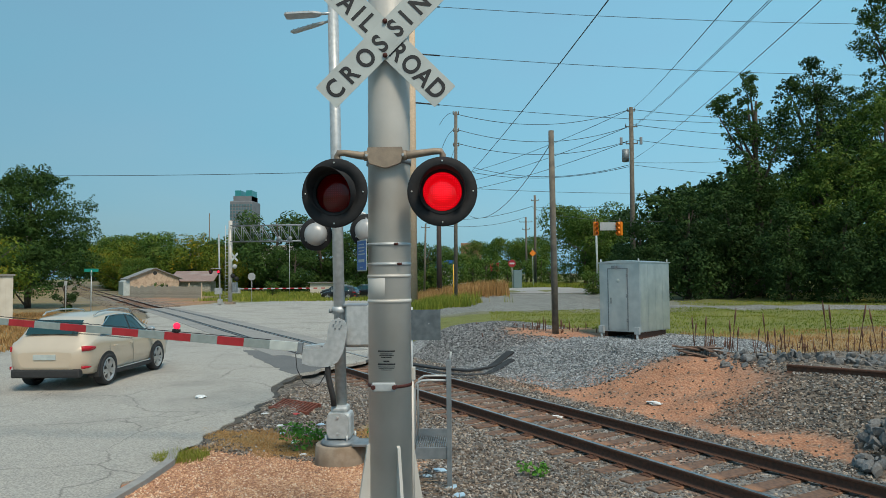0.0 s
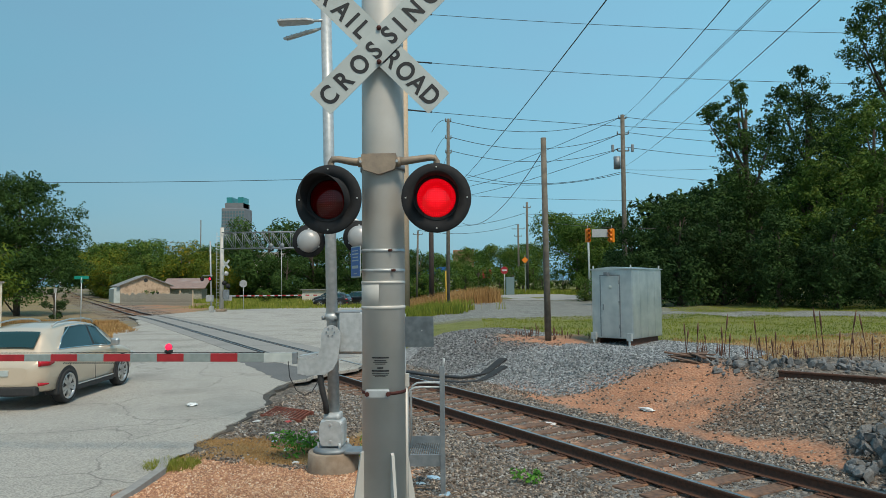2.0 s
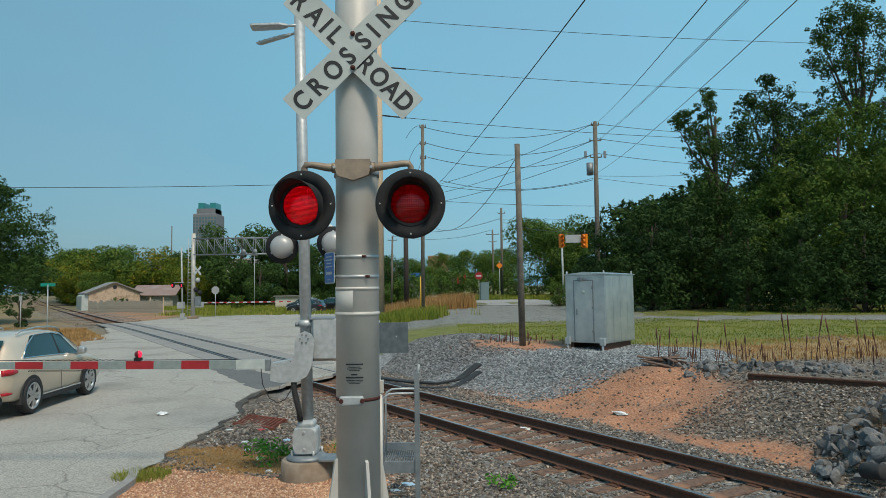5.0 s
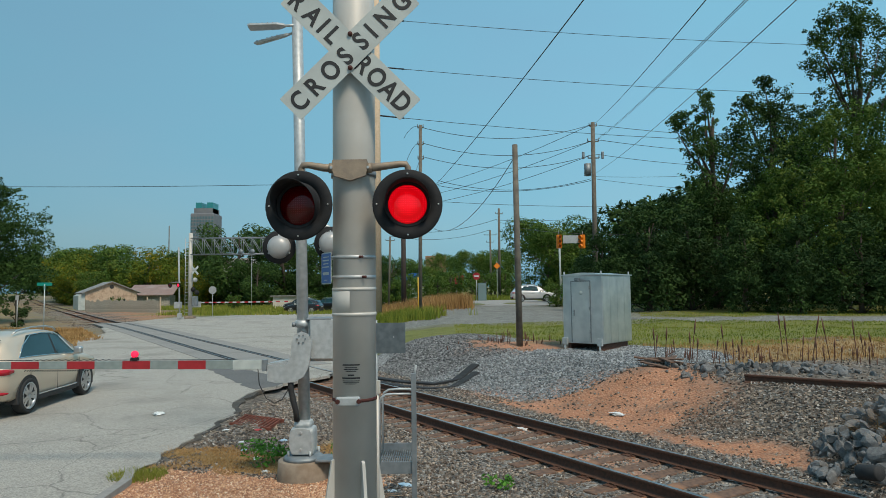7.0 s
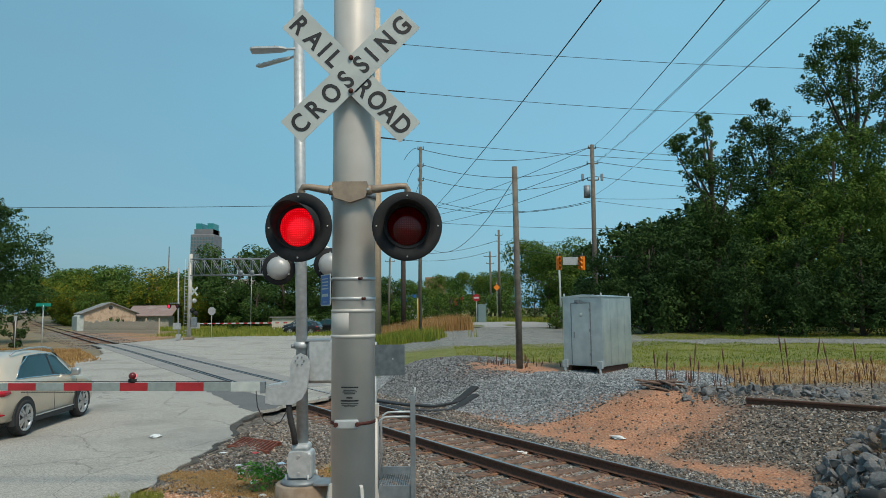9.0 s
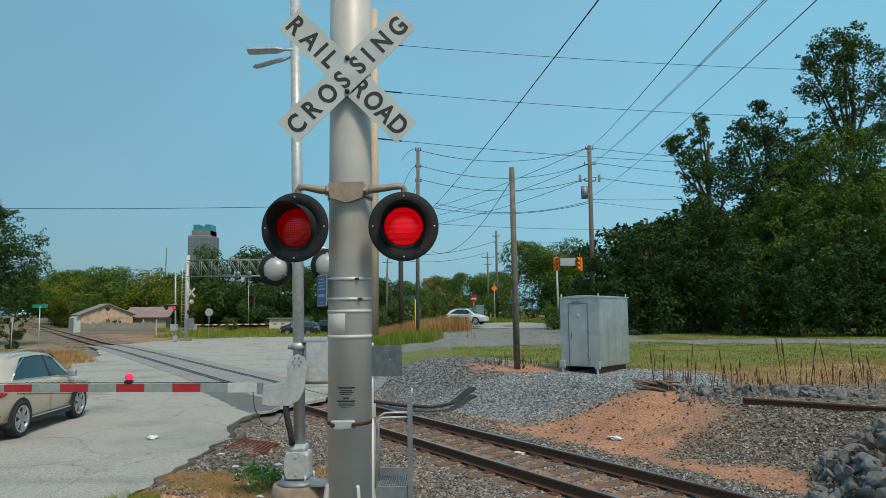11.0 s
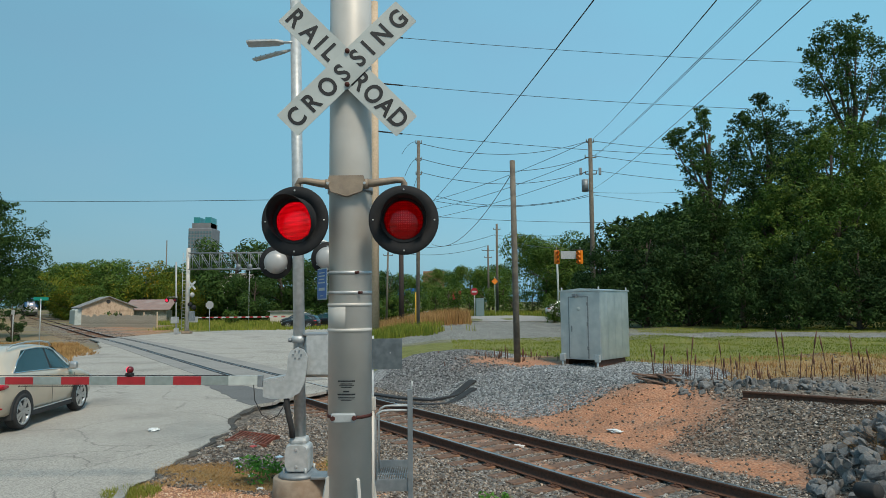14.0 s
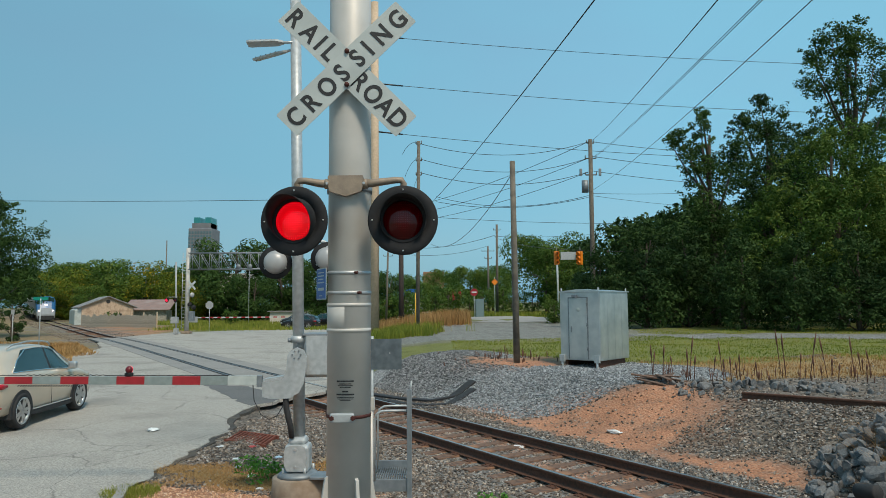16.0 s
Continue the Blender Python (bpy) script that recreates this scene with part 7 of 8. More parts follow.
def blades(name, x, y, tall, wide, material, label, seed=3, droop=0.4):
    """Grass as bent three-cornered blades."""
    rng = np.random.default_rng(seed)
    z, _ = land(x, y)
    n = len(x)
    ang = rng.uniform(0, math.tau, n)
    h = tall * rng.uniform(0.5, 1.2, n)
    dx, dy = np.cos(ang), np.sin(ang)
    lean = h * rng.uniform(0.05, droop, n)
    la = rng.uniform(0, math.tau, n)
    p = np.stack([x, y, z - 0.02], 1)
    side = np.stack([dx, dy, 0 * dx], 1) * (wide / 2)
    tip = p + np.stack([np.cos(la) * lean, np.sin(la) * lean, h], 1)
    mid = p * 0.45 + tip * 0.55 + np.stack([-np.cos(la) * lean * 0.2, -np.sin(la) * lean * 0.2, 0 * h], 1)
    v = np.stack([p - side, p + side, mid + side * 0.7, mid - side * 0.7, tip], 1).reshape(-1, 3)
    k = 5 * np.arange(n)
    faces = [(i, i + 1, i + 2, i + 3) for i in k] + [(i + 3, i + 2, i + 4) for i in k]
    me = bpy.data.meshes.new(name)
    me.from_pydata(v.tolist(), [], faces)
    me.materials.append(material)
    tagged(new(name, me), label, "grass", kind="stuff")


GREENBLADE = leafy("green_grass", (0.10, 0.15, 0.022), (0.23, 0.26, 0.04), (0.36, 0.31, 0.09))
STRAWBLADE = leafy("dry_grass", (0.24, 0.13, 0.05), (0.42, 0.25, 0.10), (0.55, 0.36, 0.17))
STALK = mat("dead_brown_stalk", (0.16, 0.075, 0.05), (0.10, 0.05, 0.035), 0.9, 0, 10, 2, 0.2)
WEED = leafy("bright_weeds", (0.05, 0.16, 0.025), (0.14, 0.34, 0.05))


def build_grass():
    rng = np.random.default_rng(8)

    def spots(n, x0, x1, y0, y1, test):
        x, y = rng.uniform(x0, x1, n), rng.uniform(y0, y1, n)
        ok = test(x, y)
        return x[ok], y[ok]

    blades("field_grass", *spots(60000, 0.5, 34, 21, 44, lambda x, y: (land(x, y)[1][:, 0] > 0.35) & (x < 0.75 * y)), 0.09, 0.03, GREENBLADE, "short rough green grass of the field", 3)
    blades("dry_field_grass", *spots(24000, 2.6, 20, 14.5, 24, lambda x, y: land(x, y)[1][:, 2] > 0.25), 0.12, 0.016, STRAWBLADE, "dry orange-brown grass along the bank", 4, 0.8)
    blades("tall_grass", *spots(15000, -6.5, 2.5, 41, 60, lambda x, y: (y > 44 + 1.2 * x + 1.5 * np.sin(2.3 * x) + rng.normal(0, 0.8, len(x))) & (np.hypot((x - 3) / 1.4, (y - 52) / 1.9) > 4.2)), 0.8, 0.05, GREENBLADE, "tall green grass round the poles", 5)
    blades("tall_dry_grass", *spots(9000, -7, 2.5, 52, 66, lambda x, y: y > 54 + 0.5 * x + rng.normal(0, 1.2, len(x))), 1.2, 0.05, STRAWBLADE, "tall straw-coloured grass behind the poles", 6)
    blades("verge_dry_grass", *spots(26000, -4.7, -1.3, 9.9, 12.2, lambda x, y: land(x, y)[1][:, 2] > 0.22), 0.055, 0.012, STRAWBLADE, "matted dry grass at the road edge", 7, 1.4)
    blades("verge_grass", *spots(2600, -4.9, -3.9, 8.9, 10.0, lambda x, y: np.hypot((x + 4.25) / 0.42, (y - 9.45) / 0.30) < 1), 0.13, 0.012, GREENBLADE, "tuft of green grass at the kerb", 8, 0.9)
    blades("island_dry_grass", *spots(30000, -42, -17, 22, 52, lambda x, y: (x < -18.5 - 0.24 * (y - 33) + 0.4 * np.sin(y)) & (x > -0.72 * y - 6) & (np.abs(TN.x * x + TN.y * y - TS) > 3.5)), 0.26, 0.06, STRAWBLADE, "dry orange grass between road and track", 9, 0.9)
    blades("far_verge_grass", *spots(26000, -60, -6, 72, 112, lambda x, y: (TN.x * x + TN.y * y - TS > 5) & ((y > 96) | ((x > -34) & (y > 78)))), 0.5, 0.10, GREENBLADE, "rough green grass beyond the crossing", 10)
    blades("far_bank_grass", *spots(9000, 0, 14, 78, 100, lambda x, y: y > 82), 0.5, 0.09, GREENBLADE, "green grass behind the side road", 11)
    # dead stalks along the bank
    for k in range(105):
        x = rng.choice([6.2, 7.6, 8.6, 10.2, 11.4]) + rng.normal(0, 0.55)
        y = 16.4 - 0.12 * (x - 6) + rng.uniform(-0.8, 1.6)
        h = rng.choice([0.25, 0.35, 0.5, 0.9], p=[0.45, 0.27, 0.16, 0.12]) * rng.uniform(0.7, 1.3)
        bm = bmesh.new()
        lean = Vector((rng.uniform(-0.15, 0.15) * h, rng.uniform(-0.15, 0.15) * h, h))
        tube(bm, [(0, 0, -0.05), lean * 0.5, lean], [0.009, 0.011, 0.005], 5)
        if h > 0.4:
            tube(bm, [lean * 0.62, lean * 0.8, lean], [0.012, 0.024, 0.008], 6)
        else:
            for _ in range(3):
                b = Vector((rng.uniform(-0.2, 0.2), rng.uniform(-0.2, 0.2), rng.uniform(0.1, 0.3))) * h
                tube(bm, [lean * 0.4, lean * 0.4 + b], [0.006, 0.003], 4)
        ob = tagged(part("dead_stalk", bm, STALK), "dead reddish-brown weed stalk on the bank", "plant", "dead stalks on the bank")
        ob.matrix_world = pose(x, y, float(land(np.array([x]), np.array([y]))[0][0]))
    for k in range(46):
        x, y = rng.normal(2.3, 0.9), rng.uniform(21.0, 23.4)
        h = rng.choice([0.12, 0.2, 0.42], p=[0.5, 0.3, 0.2]) * rng.uniform(0.7, 1.3)
        bm = bmesh.new()
        tube(bm, [(0, 0, -0.05), (0.02, 0, h * 0.6), (0.0, 0.03, h)], [0.012, 0.02, 0.01], 5)
        ob = tagged(part("dead_stalk", bm, STALK), "short dead weed stalk by the wooden pole", "plant", "dead stalks by the pole")
        ob.matrix_world = pose(x, y, float(land(np.array([x]), np.array([y]))[0][0]))
    # green weeds
    for x, y, r in ((-2.75, 10.9, 0.40), (-1.45, 10.6, 0.34), (0.72, 9.35, 0.21), (-2.45, 11.2, 0.25)):
        rnd = random.Random(int(100 * y))
        bm = bmesh.new()
        crown_mesh(bm, rnd, [(Vector((rnd.uniform(-1, 1) * r, rnd.uniform(-0.6, 0.6) * r, rnd.uniform(0.2, 0.9) * r)), r * 0.45) for _ in range(9)], 0.035, 1500)
        ob = tagged(part("weed", bm, WEED), "bright green leafy weed in the gravel", "plant", "green weeds", "stuff")
        ob.matrix_world = pose(x, y, height(x, y))
    # bush beside the equipment house and shrubs by the side road
    b = tree(21, 1.9, 3.0, 0.09, WEED, 260, 0.02, "bush", "light green rounded bush behind the equipment house", n_clumps=26)
    place(b, [(11.6, 57, 0, 1.0), (12.8, 59, 90, 0.8)])
    c = tree(22, 4.0, 4.6, 0.16, LEAF_MID, 120, 0.02, "bush", "green shrub beside the side road", n_clumps=30)
    place(c, [(-3.5, 92, 0, 1.1), (1.0, 96, 60, 1.0), (-0.8, 90, 120, 0.8), (4.2, 99, 10, 0.7), (-13, 96, 80, 0.8), (-47, 96, 5, 0.5), (-40, 92, 77, 0.4), (-30, 96, 40, 0.55), (-20, 100, 50, 0.6), (9.5, 90, 20, 0.7), (12.5, 92, 60, 0.8), (15.5, 90, 100, 0.8), (18.5, 88, 140, 0.9), (6.5, 104, 30, 1.0), (10, 108, 70, 1.1), (2.5, 112, 110, 1.2), (-6, 112, 150, 1.2), (-10, 108, 10, 1.0)])


build_grass()


# ---- rocks, spare rail, mats, litter ----
ROCK = mat("dark_blue_grey_rock", (0.20, 0.207, 0.21), (0.12, 0.125, 0.13), 0.85, 0, 6, 1.5, 0.7, 24, (0.24, 0.22, 0.19), 0.5)


def rock_meshes(n):
    out = []
    for k in range(n):
        rnd = random.Random(70 + k)
        bm = bmesh.new()
        bmesh.ops.create_icosphere(bm, subdivisions=2, radius=1)
        planes = [(Vector((rnd.gauss(0, 1), rnd.gauss(0, 1), rnd.gauss(0, 1))).normalized(), rnd.uniform(0.34, 0.72)) for _ in range(13)]
        for v in bm.verts:
            for nrm, d in planes:
                over = v.co.dot(nrm) - d
                if over > 0:
                    v.co -= nrm * over
            v.co += Vector((rnd.gauss(0, 0.012), rnd.gauss(0, 0.012), rnd.gauss(0, 0.012)))
            v.co.z *= 0.75
        me = bpy.data.meshes.new("rock")
        bm.to_mesh(me)
        bm.free()
        me.materials.append(ROCK)
        out.append(me)
    return out


ROCKS = rock_meshes(8)


def rock_pile(x, y, label, spots):
    top = thing("rock_pile", pose(x, y, 0), label, "rock pile", "rock piles")
    for k, (rx, ry, rz, size) in enumerate(spots):
        ob = new("rock", ROCKS[k % 8])
        ob.parent = top
        q = random.Random(k)
        ob.matrix_local = Matrix.LocRotScale((rx - x, ry - y, rz), Euler((q.uniform(0, 6), q.uniform(0, 6), q.uniform(0, 6))), Vector((size, size * q.uniform(0.75, 1.15), size * q.uniform(0.7, 1.0))))


def build_rocks():
    rnd = random.Random(12)
    spots = []
    for k in range(760):
        x, y = rnd.uniform(5.0, 9.0), rnd.uniform(7.3, 11.1)
        a, s = across(x, y)
        e = math.hypot((x - 7.2) / 2.0, (y - 9.4) / 1.75)
        if e > 1 or s < 1.75:
            continue
        z = height(x, y) + 0.85 * (1 - e * e) * rnd.uniform(0.5, 1.0) + 0.02
        spots.append((x, y, z, rnd.choice((0.08, 0.11, 0.13, 0.165)) * rnd.uniform(0.8, 1.15)))
    rock_pile(6.9, 9.3, "heap of dark broken rock beside the track", spots)
    spots = []
    for k in range(120):
        t = rnd.random()
        x, y = 5.2 + 3.6 * t + rnd.gauss(0, 0.15), 15.0 - 0.9 * t + rnd.gauss(0, 0.28)
        spots.append((x, y, height(x, y) + rnd.uniform(0.0, 0.16) * math.sin(math.pi * min(1, t + 0.1)), rnd.uniform(0.05, 0.15)))
    rock_pile(7.0, 14.5, "low ridge of grey broken rock on the bank", spots)


build_rocks()
tuft = np.random.default_rng(44)
blades("dry_strands", 6.2 + 1.6 * tuft.random(900), 9.1 + 1.0 * tuft.random(900), 0.75, 0.008, STRAWBLADE, "dry pinkish strands over the rock heap", 45, 1.6)


def spare_rail():
    p, q = Vector((6.0, 13.5, 0)), Vector((10.5, 9.0, 0))
    d = (q - p).normalized()
    n = Vector((-d.y, d.x, 0))
    bm = bmesh.new()
    rings = []
    for k in (0, 1):
        c = p if k == 0 else q
        z = height(p.x, p.y) + 0.16 if k == 0 else height(8, 11.5) + 0.16
        rings.append([bm.verts.new(c + n * x + Vector((0, 0, z + zz))) for x, zz in rail_profile()])
    m = len(rings[0])
    for k in range(m):
        bm.faces.new((rings[0][k], rings[0][(k + 1) % m], rings[1][(k + 1) % m], rings[1][k]))
    bm.faces.new(rings[0])
    bm.faces.new(rings[1])
    tagged(part("spare_rail", bm, RUST), "length of rusty rail lying on the bank", "rail")


spare_rail()


def rubber_mats():
    for k, (pts, z) in enumerate(((((-2.2, 20.6), (-1.2, 19.4), (-0.4, 18.75), (0.3, 18.7), (0.9, 19.2)), 0.015), (((-2.2, 21.1), (-1.1, 19.9), (-0.3, 19.25), (0.35, 19.2), (0.9, 19.7)), 0.05), (((-2.4, 20.2), (-1.3, 19.0), (-0.6, 18.5), (-0.1, 18.3)), 0.0))):
        bm = bmesh.new()
        rings = []
        for i in range(21):
            t = i / 20 * (len(pts) - 1)
            j = min(int(t), len(pts) - 2)
            p = Vector(pts[j]).lerp(Vector(pts[j + 1]), t - j)
            d = (Vector(pts[j + 1]) - Vector(pts[j])).normalized()
            n = Vector((-d.y, d.x))
            zz = height(p.x, p.y) + z + 0.015 * smooth01(0.7, 1.0, i / 20) * (k < 2)
            rings.append([bm.verts.new((p.x + n.x * w, p.y + n.y * w, zz + h)) for w, h in ((-0.15, -0.03), (-0.15, 0.012), (-0.1, 0.026), (0.08, 0.02), (0.15, 0.012), (0.15, -0.03))])
        for r0, r1 in zip(rings, rings[1:]):
            for i in range(6):
                bm.faces.new((r0[i], r0[(i + 1) % 6], r1[(i + 1) % 6], r1[i]))
        bm.faces.new(rings[0])
        bm.faces.new(rings[-1])
        tagged(part("crossing_mat", bm, RUBBER), "old black rubber crossing mat dumped on the gravel", "mat", "dumped crossing mats")


rubber_mats()


def drain_grate():
    top = thing("drain_grate", pose(-3.75, 13.55, -0.06, 4, 6, -8), "rusty red iron drain grate at the road edge", "drain grate")
    mt = mat("rusty_red_iron", (0.22, 0.07, 0.045), (0.15, 0.05, 0.035), 0.85, 0.2, 12, 3, 0.4, 60)
    for k in range(11):
        bm = bmesh.new()
        box(bm, -0.40 + 0.074 * k, -0.30, -0.06, -0.372 + 0.074 * k, 0.30, 0.02, 0.004)
        part("bar", bm, mt, top)
    for y in (-0.34, 0.30):
        bm = bmesh.new()
        box(bm, -0.43, y, -0.08, 0.43, y + 0.04, 0.024, 0.005)
        part("frame", bm, mt, top)


drain_grate()


def kerb():
    bm = bmesh.new()
    line = [(-4.32, 3.5), (-4.32, 6.5), (-4.30, 8.2), (-4.36, 9.1), (-4.55, 9.7)]
    rings = []
    for i, p in enumerate(line):
        q = line[min(i + 1, len(line) - 1)]
        o = line[max(i - 1, 0)]
        d = (Vector(q) - Vector(o)).normalized()
        n = Vector((d.y, -d.x))
        rings.append([bm.verts.new((p[0] + n.x * w, p[1] + n.y * w, z)) for w, z in ((0, -0.3), (0, 0.02), (0.02, 0.045), (0.15, 0.045), (0.15, -0.3))])
    for r0, r1 in zip(rings, rings[1:]):
        for k in range(5):
            bm.faces.new((r0[k], r0[(k + 1) % 5], r1[(k + 1) % 5], r1[k]))
    bm.faces.new(rings[0])
    bm.faces.new(rings[-1])
    tagged(part("kerb", bm, PAVE), "worn concrete kerb at the road edge", "kerb", kind="structure")


kerb()


def litter():
    rnd = random.Random(31)
    cols = [plain("white_paper", (0.7, 0.72, 0.72), 0.7), plain("pale_blue_plastic", (0.35, 0.5, 0.62), 0.4), plain("red_wrapper", (0.4, 0.05, 0.05), 0.5)]
    for x, y, r, c in ((-3.6, 12.0, 0.05, 0), (-3.1, 11.2, 0.06, 0), (-2.75, 10.4, 0.05, 0), (-3.45, 11.6, 0.05, 1), (-4.1, 12.7, 0.05, 0), (-3.6, 13.0, 0.05, 2), (-0.55, 9.3, 0.07, 1), (-0.35, 8.3, 0.06, 1), (-0.7, 8.9, 0.05, 0), (-0.25, 7.8, 0.06, 1), (-6.0, 14.2, 0.09, 0), (-3.0, 12.6, 0.06, 1), (1.5, 13.2, 0.07, 0), (3.55, 13.9, 0.10, 0)):
        bm = bmesh.new()
        bmesh.ops.create_icosphere(bm, subdivisions=2, radius=r)
        for v in bm.verts:
            v.co += Vector((rnd.gauss(0, 0.25), rnd.gauss(0, 0.25), rnd.gauss(0, 0.15))) * r
            v.co.z *= 0.35
            v.co.x *= 1.4
        ob = tagged(part("litter", bm, cols[c]), ("crumpled white paper scrap on the ground", "pale blue crumpled plastic scrap on the ground", "red wrapper scrap on the gravel")[c], "litter", "scraps of litter")
        ob.matrix_world = pose(x, y, max(height(x, y), 0.0 if x < -5 else -1) + r * 0.25, 0, 0, rnd.uniform(0, 360))
    # twigs and dry roots below the step
    bm = bmesh.new()
    for k in range(60):
        c = Vector((rnd.uniform(-1.3, -0.2), rnd.uniform(7.2, 8.6), 0))
        c.z = height(c.x, c.y) + 0.02
        d = Vector((rnd.gauss(0, 0.2), rnd.gauss(0, 0.15), rnd.uniform(0.0, 0.12)))
        tube(bm, [c, c + d * 0.5 + Vector((0, 0, 0.03)), c + d], 0.004, 4)
    tagged(part("dry_twigs", bm, mat("dry_twig", (0.3, 0.22, 0.15), (0.2, 0.14, 0.1), 0.9)), "dry twigs and roots below the step", "twigs", kind="stuff")
    bm = bmesh.new()
    lathe(bm, [(0.0, 0.15), (0.085, 0.15), (0.10, 0.13), (0.10, -0.13), (0.085, -0.15), (0, -0.15)], sides=20)
    ob = tagged(part("plastic_pipe", bm, RUBBER), "short black corrugated plastic pipe among the rocks", "pipe")
    ob.matrix_world = pose(5.42, 8.72, 0.12, 80, 0, 20)
    # splintered boards on the pad's edge
    for k in range(9):
        bm = bmesh.new()
        box(bm, -0.35, -0.06, 0, 0.35, 0.06, 0.03, 0.004)
        x, y = 5.1 + rnd.uniform(-0.5, 0.5), 15.9 + rnd.uniform(-0.4, 0.4)
        ob = tagged(part("broken_board", bm, TIE), "splintered dark board lying on the gravel", "board", "broken boards")
        ob.matrix_world = pose(x, y, height(x, y) + 0.03 + 0.01 * k, rnd.uniform(-8, 8), rnd.uniform(-8, 8), rnd.uniform(0, 180))


litter()


# ---- small things by the far side road ----
def far_signs():
    x, y = 4.05, 82.0
    top = sign_post("round_warning_sign", x, y, 4.4, lambda t, h: None, "round red and white sign on a post")
    h = 4.4 - height(x, y)
    bm = bmesh.new()
    rod(bm, (0, -0.05, h - 0.1), (0, -0.07, h - 0.1), 0.45, sides=24)
    part("disc", bm, RED, top, "red disc")
    bm = bmesh.new()
    box(bm, -0.30, -0.085, h - 0.2, 0.30, -0.071, h)
    part("bar", bm, WHITE, top, "white bar")
    for i, x in enumerate((2.0, 2.9)):
        top = sign_post("street_sign", x, 104.0, 4.9, lambda t, h: None, "narrow red banner sign by the far road")
        h = 4.9 - height(x, 104)
        bm = bmesh.new()
        box(bm, -0.22, -0.06, h - 1.3, 0.22, -0.04, h)
        part("panel", bm, RED, top, "red panel")
    top = sign_post("street_sign", 6.75, 84.0, 6.2, lambda t, h: None, "orange diamond sign on a pole")
    h = 6.2 - height(6.75, 84)
    bm = bmesh.new()
    box(bm, -0.3, -0.06, -0.3, 0.3, -0.04, 0.3, 0, pose(0, 0, h - 0.6, 0, 45, 0))
    part("panel", bm, ORANGE, top, "orange panel")
    top = thing("utility_cabinet", pose(4.6, 80, height(4.6, 80)), "grey-green utility cabinet in the grass", "cabinet")
    bm = bmesh.new()
    box(bm, -0.5, -0.4, -0.2, 0.5, 0.4, 2.2, 0.04)
    part("body", bm, plain("grey_green_paint", (0.12, 0.19, 0.2), 0.5), top)
    bm = bmesh.new()
    box(bm, -0.42, -0.425, 0.1, 0.42, -0.401, 2.0, 0.01)
    part("door", bm, plain("grey_green_door", (0.14, 0.21, 0.22), 0.5), top)
    bm = bmesh.new()
    slab(bm, [(-1.6, -0.12), (0.4, -0.12), (0.4, -0.4), (1.6, 0), (0.4, 0.4), (0.4, 0.12), (-1.6, 0.12)], 0, 0.01)
    ob = tagged(part("road_arrow", bm, WHITE), "worn white arrow painted on the side road", "road marking", kind="structure")
    ob.matrix_world = pose(4.4, 67, height(4.4, 67) + 0.075, 0, 0, 150)
    # lamp on a post beyond the crossing
    top = sign_post("street_lamp", -27.2, 95, 8.0, lambda t, h: None, "small white lamp on a post beyond the crossing", "street lamp")
    h = 8.0 - height(-27.2, 95)
    bm = bmesh.new()
    box(bm, -0.9, -0.15, h - 0.05, 0.5, 0.15, h + 0.12, 0.03)
    part("head", bm, HOUSING, top)


far_signs()


# ---- what moves ----


def flashing(which):
    """(seconds, degrees) rows; 0 shows the lit face, 180 the dark one."""
    on = {"left": 0.13, "right": 0.73}[which]
    off = {"left": 0.73, "right": 0.13}[which]
    events = sorted([(on + 1.207 * k, 1) for k in range(-1, 14)] + [(off + 1.207 * k, 0) for k in range(-1, 14)])
    lit = which == "right"
    ang = 0.0 if lit else 180.0
    rows = [(0.0, ang)]
    for t, up in events:
        if t < 0.05 or t > 15.9:
            continue
        f = round(t * 30) / 30
        rows += [(f - 1 / 30, ang), (f, ang + 60), (f + 1 / 30, ang + 120), (f + 2 / 30, ang + 180)]
        ang += 180
    rows.append((16.0, ang))
    return rows


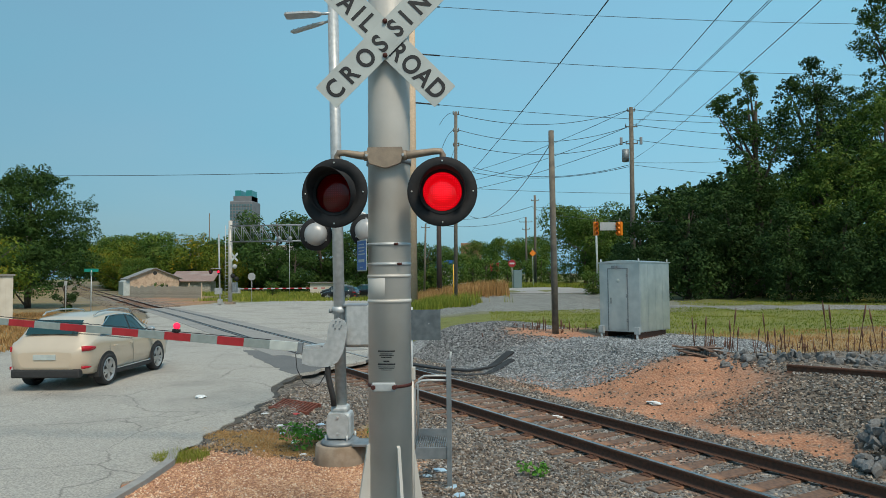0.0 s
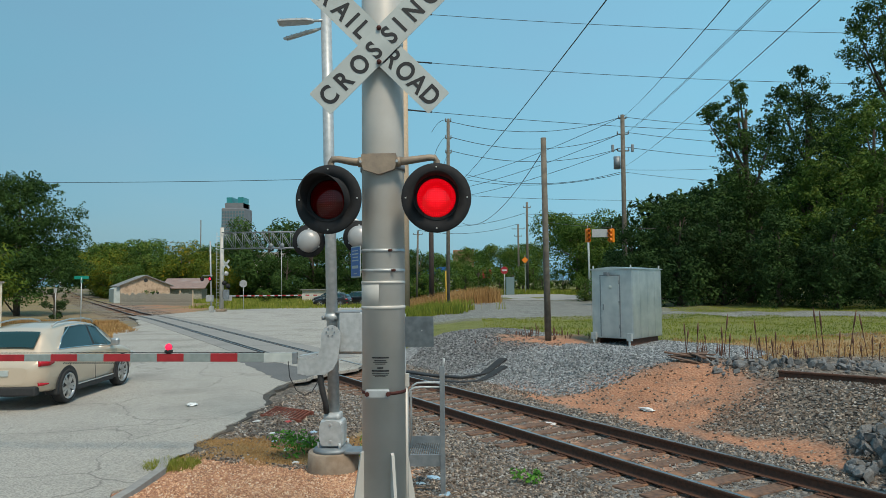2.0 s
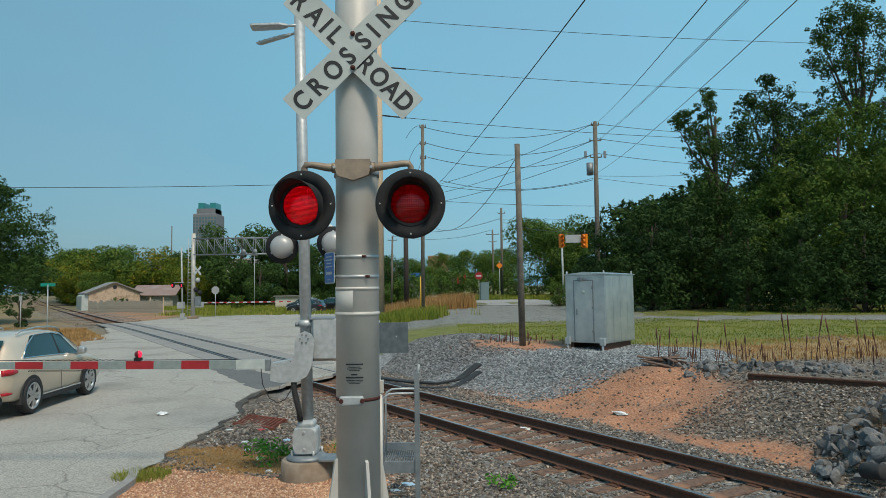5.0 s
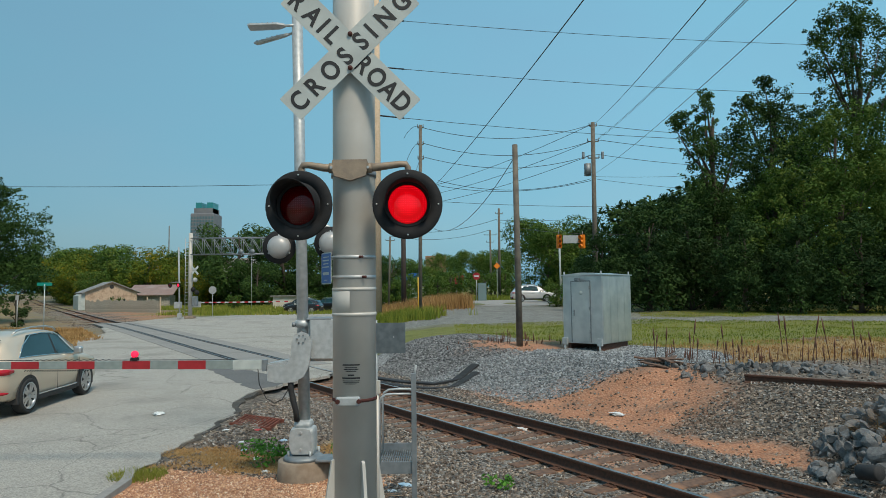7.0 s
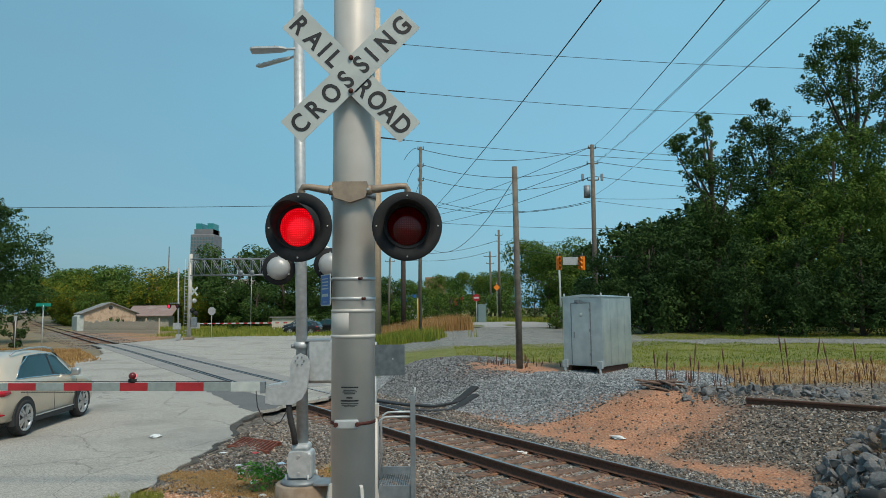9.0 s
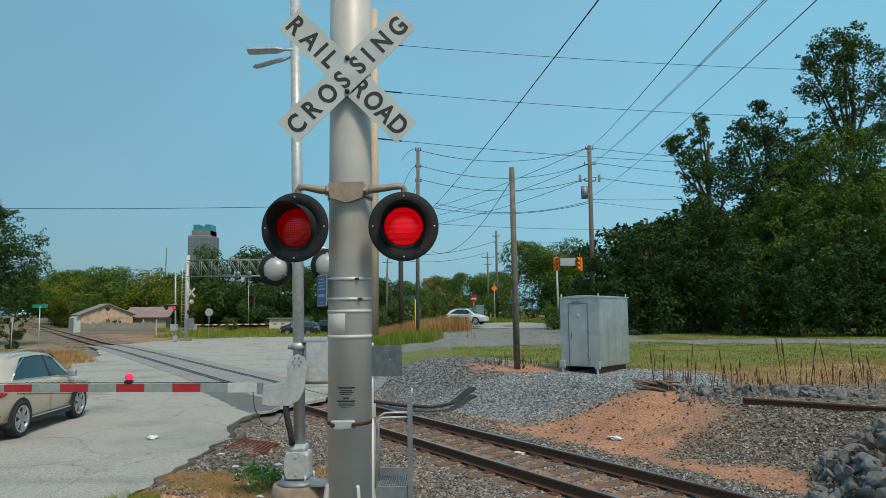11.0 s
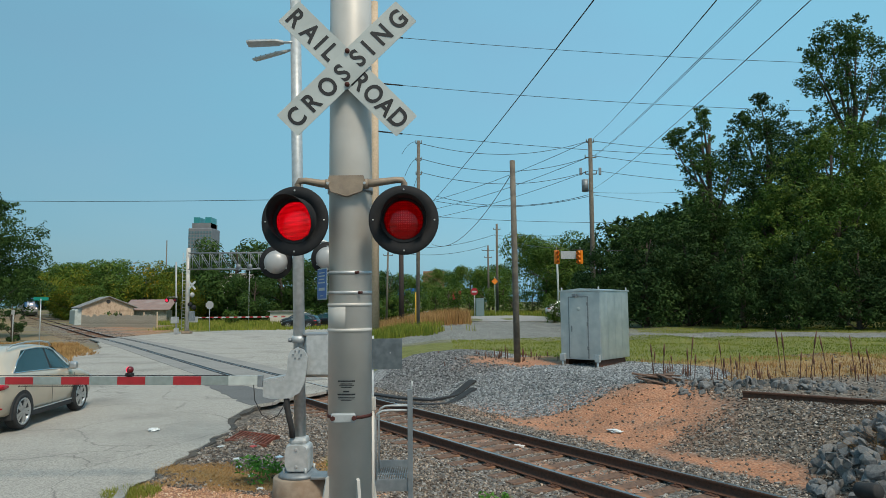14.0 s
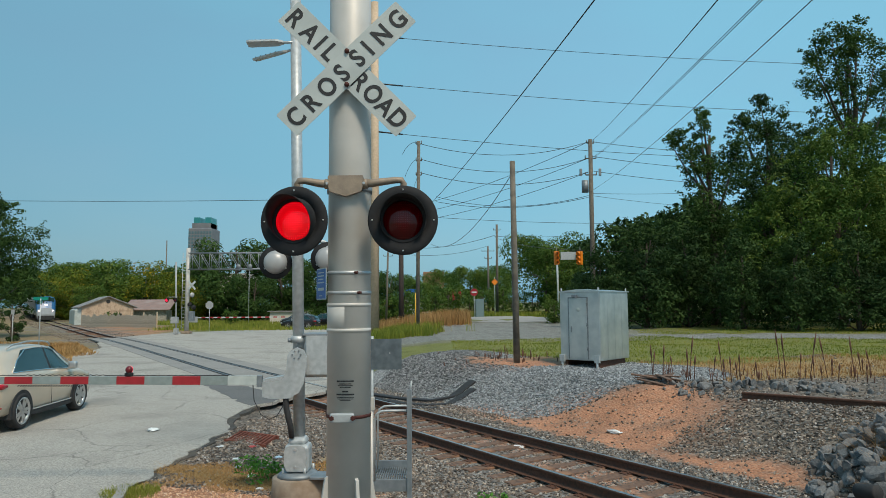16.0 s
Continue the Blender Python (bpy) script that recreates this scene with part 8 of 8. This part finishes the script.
def motions():
    for which in ("left", "right"):
        rows = flashing(which)
        for s, yc in SLATS[which]:
            walk(s, [(t, pose(0, yc, -0.03, a, 0, 0)) for t, a in rows])
        for b, at in BALLS[which]:
            if at:
                walk(b, [(t, pose(*at, 0, 0, a)) for t, a in rows])
            else:
                walk(b, [(t, pose(0, 0, 0, -90, 0, 0) @ pose(0, 0, 0, 0, 0, a)) for t, a in rows])
    base = pose(-2.06, 9.72, 1.84)
    walk(GATE, [(t, base @ pose(0, 0, 0, 0, a, 0)) for t, a in ((0.0, 5.0), (0.25, 3.6), (0.5, 1.9), (0.75, -0.2), (1.0, -1.0), (1.25, -0.2), (1.5, 0.7), (2.0, 0.2), (2.5, 0.6), (3.0, 0.5), (16.0, 0.5))])
    walk(SUV, [(t, pose(x, y, 0, 0, 0, r)) for t, x, y, r in ((0.0, -10.06, 17.3, 2.4), (0.5, -10.06, 16.95, 2.8), (1.0, -10.04, 16.55, 3.4), (1.5, -10.02, 16.15, 4.2), (2.0, -10.0, 15.84, 4.9), (2.5, -10.0, 15.74, 5.0), (3.0, -10.0, 15.76, 5.0), (4.0, -10.0, 15.8, 5.0), (16.0, -10.0, 15.8, 5.0))])
    # wheels roll back with the car
    for w in [c for c in SUV.children if c.name.startswith("wheel") and not c.name.startswith("wheel_arch")]:
        m = w.matrix_basis.copy()
        k = 1 if m.to_3x3().col[2].x > 0 else -1
        walk(w, [(t, m @ pose(0, 0, 0, 0, 0, k * math.degrees((17.3 - y) / 0.375))) for t, y in ((0.0, 17.3), (0.5, 16.95), (1.0, 16.55), (1.5, 16.15), (2.0, 15.84), (2.5, 15.74), (3.0, 15.76), (4.0, 15.8), (16.0, 15.8))])

    def on_track(a):
        p, q = along(a + 2), along(a - 2)
        d = (p - q).normalized()
        c = along(a)
        return Matrix.Translation(c) @ d.to_track_quat("Y", "Z").to_matrix().to_4x4()

    run = [(0.0, -760.0), (3.0, -627.0), (6.0, -500.0), (9.0, -383.0), (11.0, -303.0), (12.5, -240.0), (13.5, -203.0), (14.5, -171.0), (15.5, -145.5), (16.0, -134.0)]
    walk(LOCO, [(t, on_track(a - 10.5)) for t, a in run])
    for i, c in enumerate(COACHES):
        walk(c, [(t, on_track(a - 10.5 - 24.0 - 26.2 * i)) for t, a in run])

    def on_road(x, y, turn):
        return pose(x, y, height(x, y) + 0.055, 0, 0, turn)

    walk(FAR_SUV, [(t, on_road(*q)) for t, *q in ((0.0, -7.0, 250, -172), (4.2, -4.0, 125, -172), (5.4, -1.0, 86, -165), (5.9, 1.3, 75, -135), (6.3, 4.3, 72, -92), (6.5, 5.9, 72, -90), (6.7, 7.3, 72, -90), (6.9, 8.8, 72, -90), (7.1, 10.4, 72, -90), (7.3, 11.9, 72, -90), (8.0, 17.0, 72, -90), (16.0, 70.0, 72, -90))])
    walk(FAR_SUV_B, [(t, on_road(*q)) for t, *q in ((0.0, -9.0, 330, -172), (8.0, -5.0, 170, -172), (9.6, -2.0, 115, -170), (10.5, 0.5, 85, -155), (10.9, 2.4, 77, -125), (11.3, 4.7, 74, -92), (11.5, 5.7, 74, -90), (12.0, 7.7, 74, -90), (12.5, 9.3, 74, -90), (13.0, 10.6, 74, -90), (13.5, 12.4, 74, -90), (14.0, 13.9, 74, -90), (14.5, 14.7, 74, -90), (16.0, 15.4, 74, -90))])


motions()
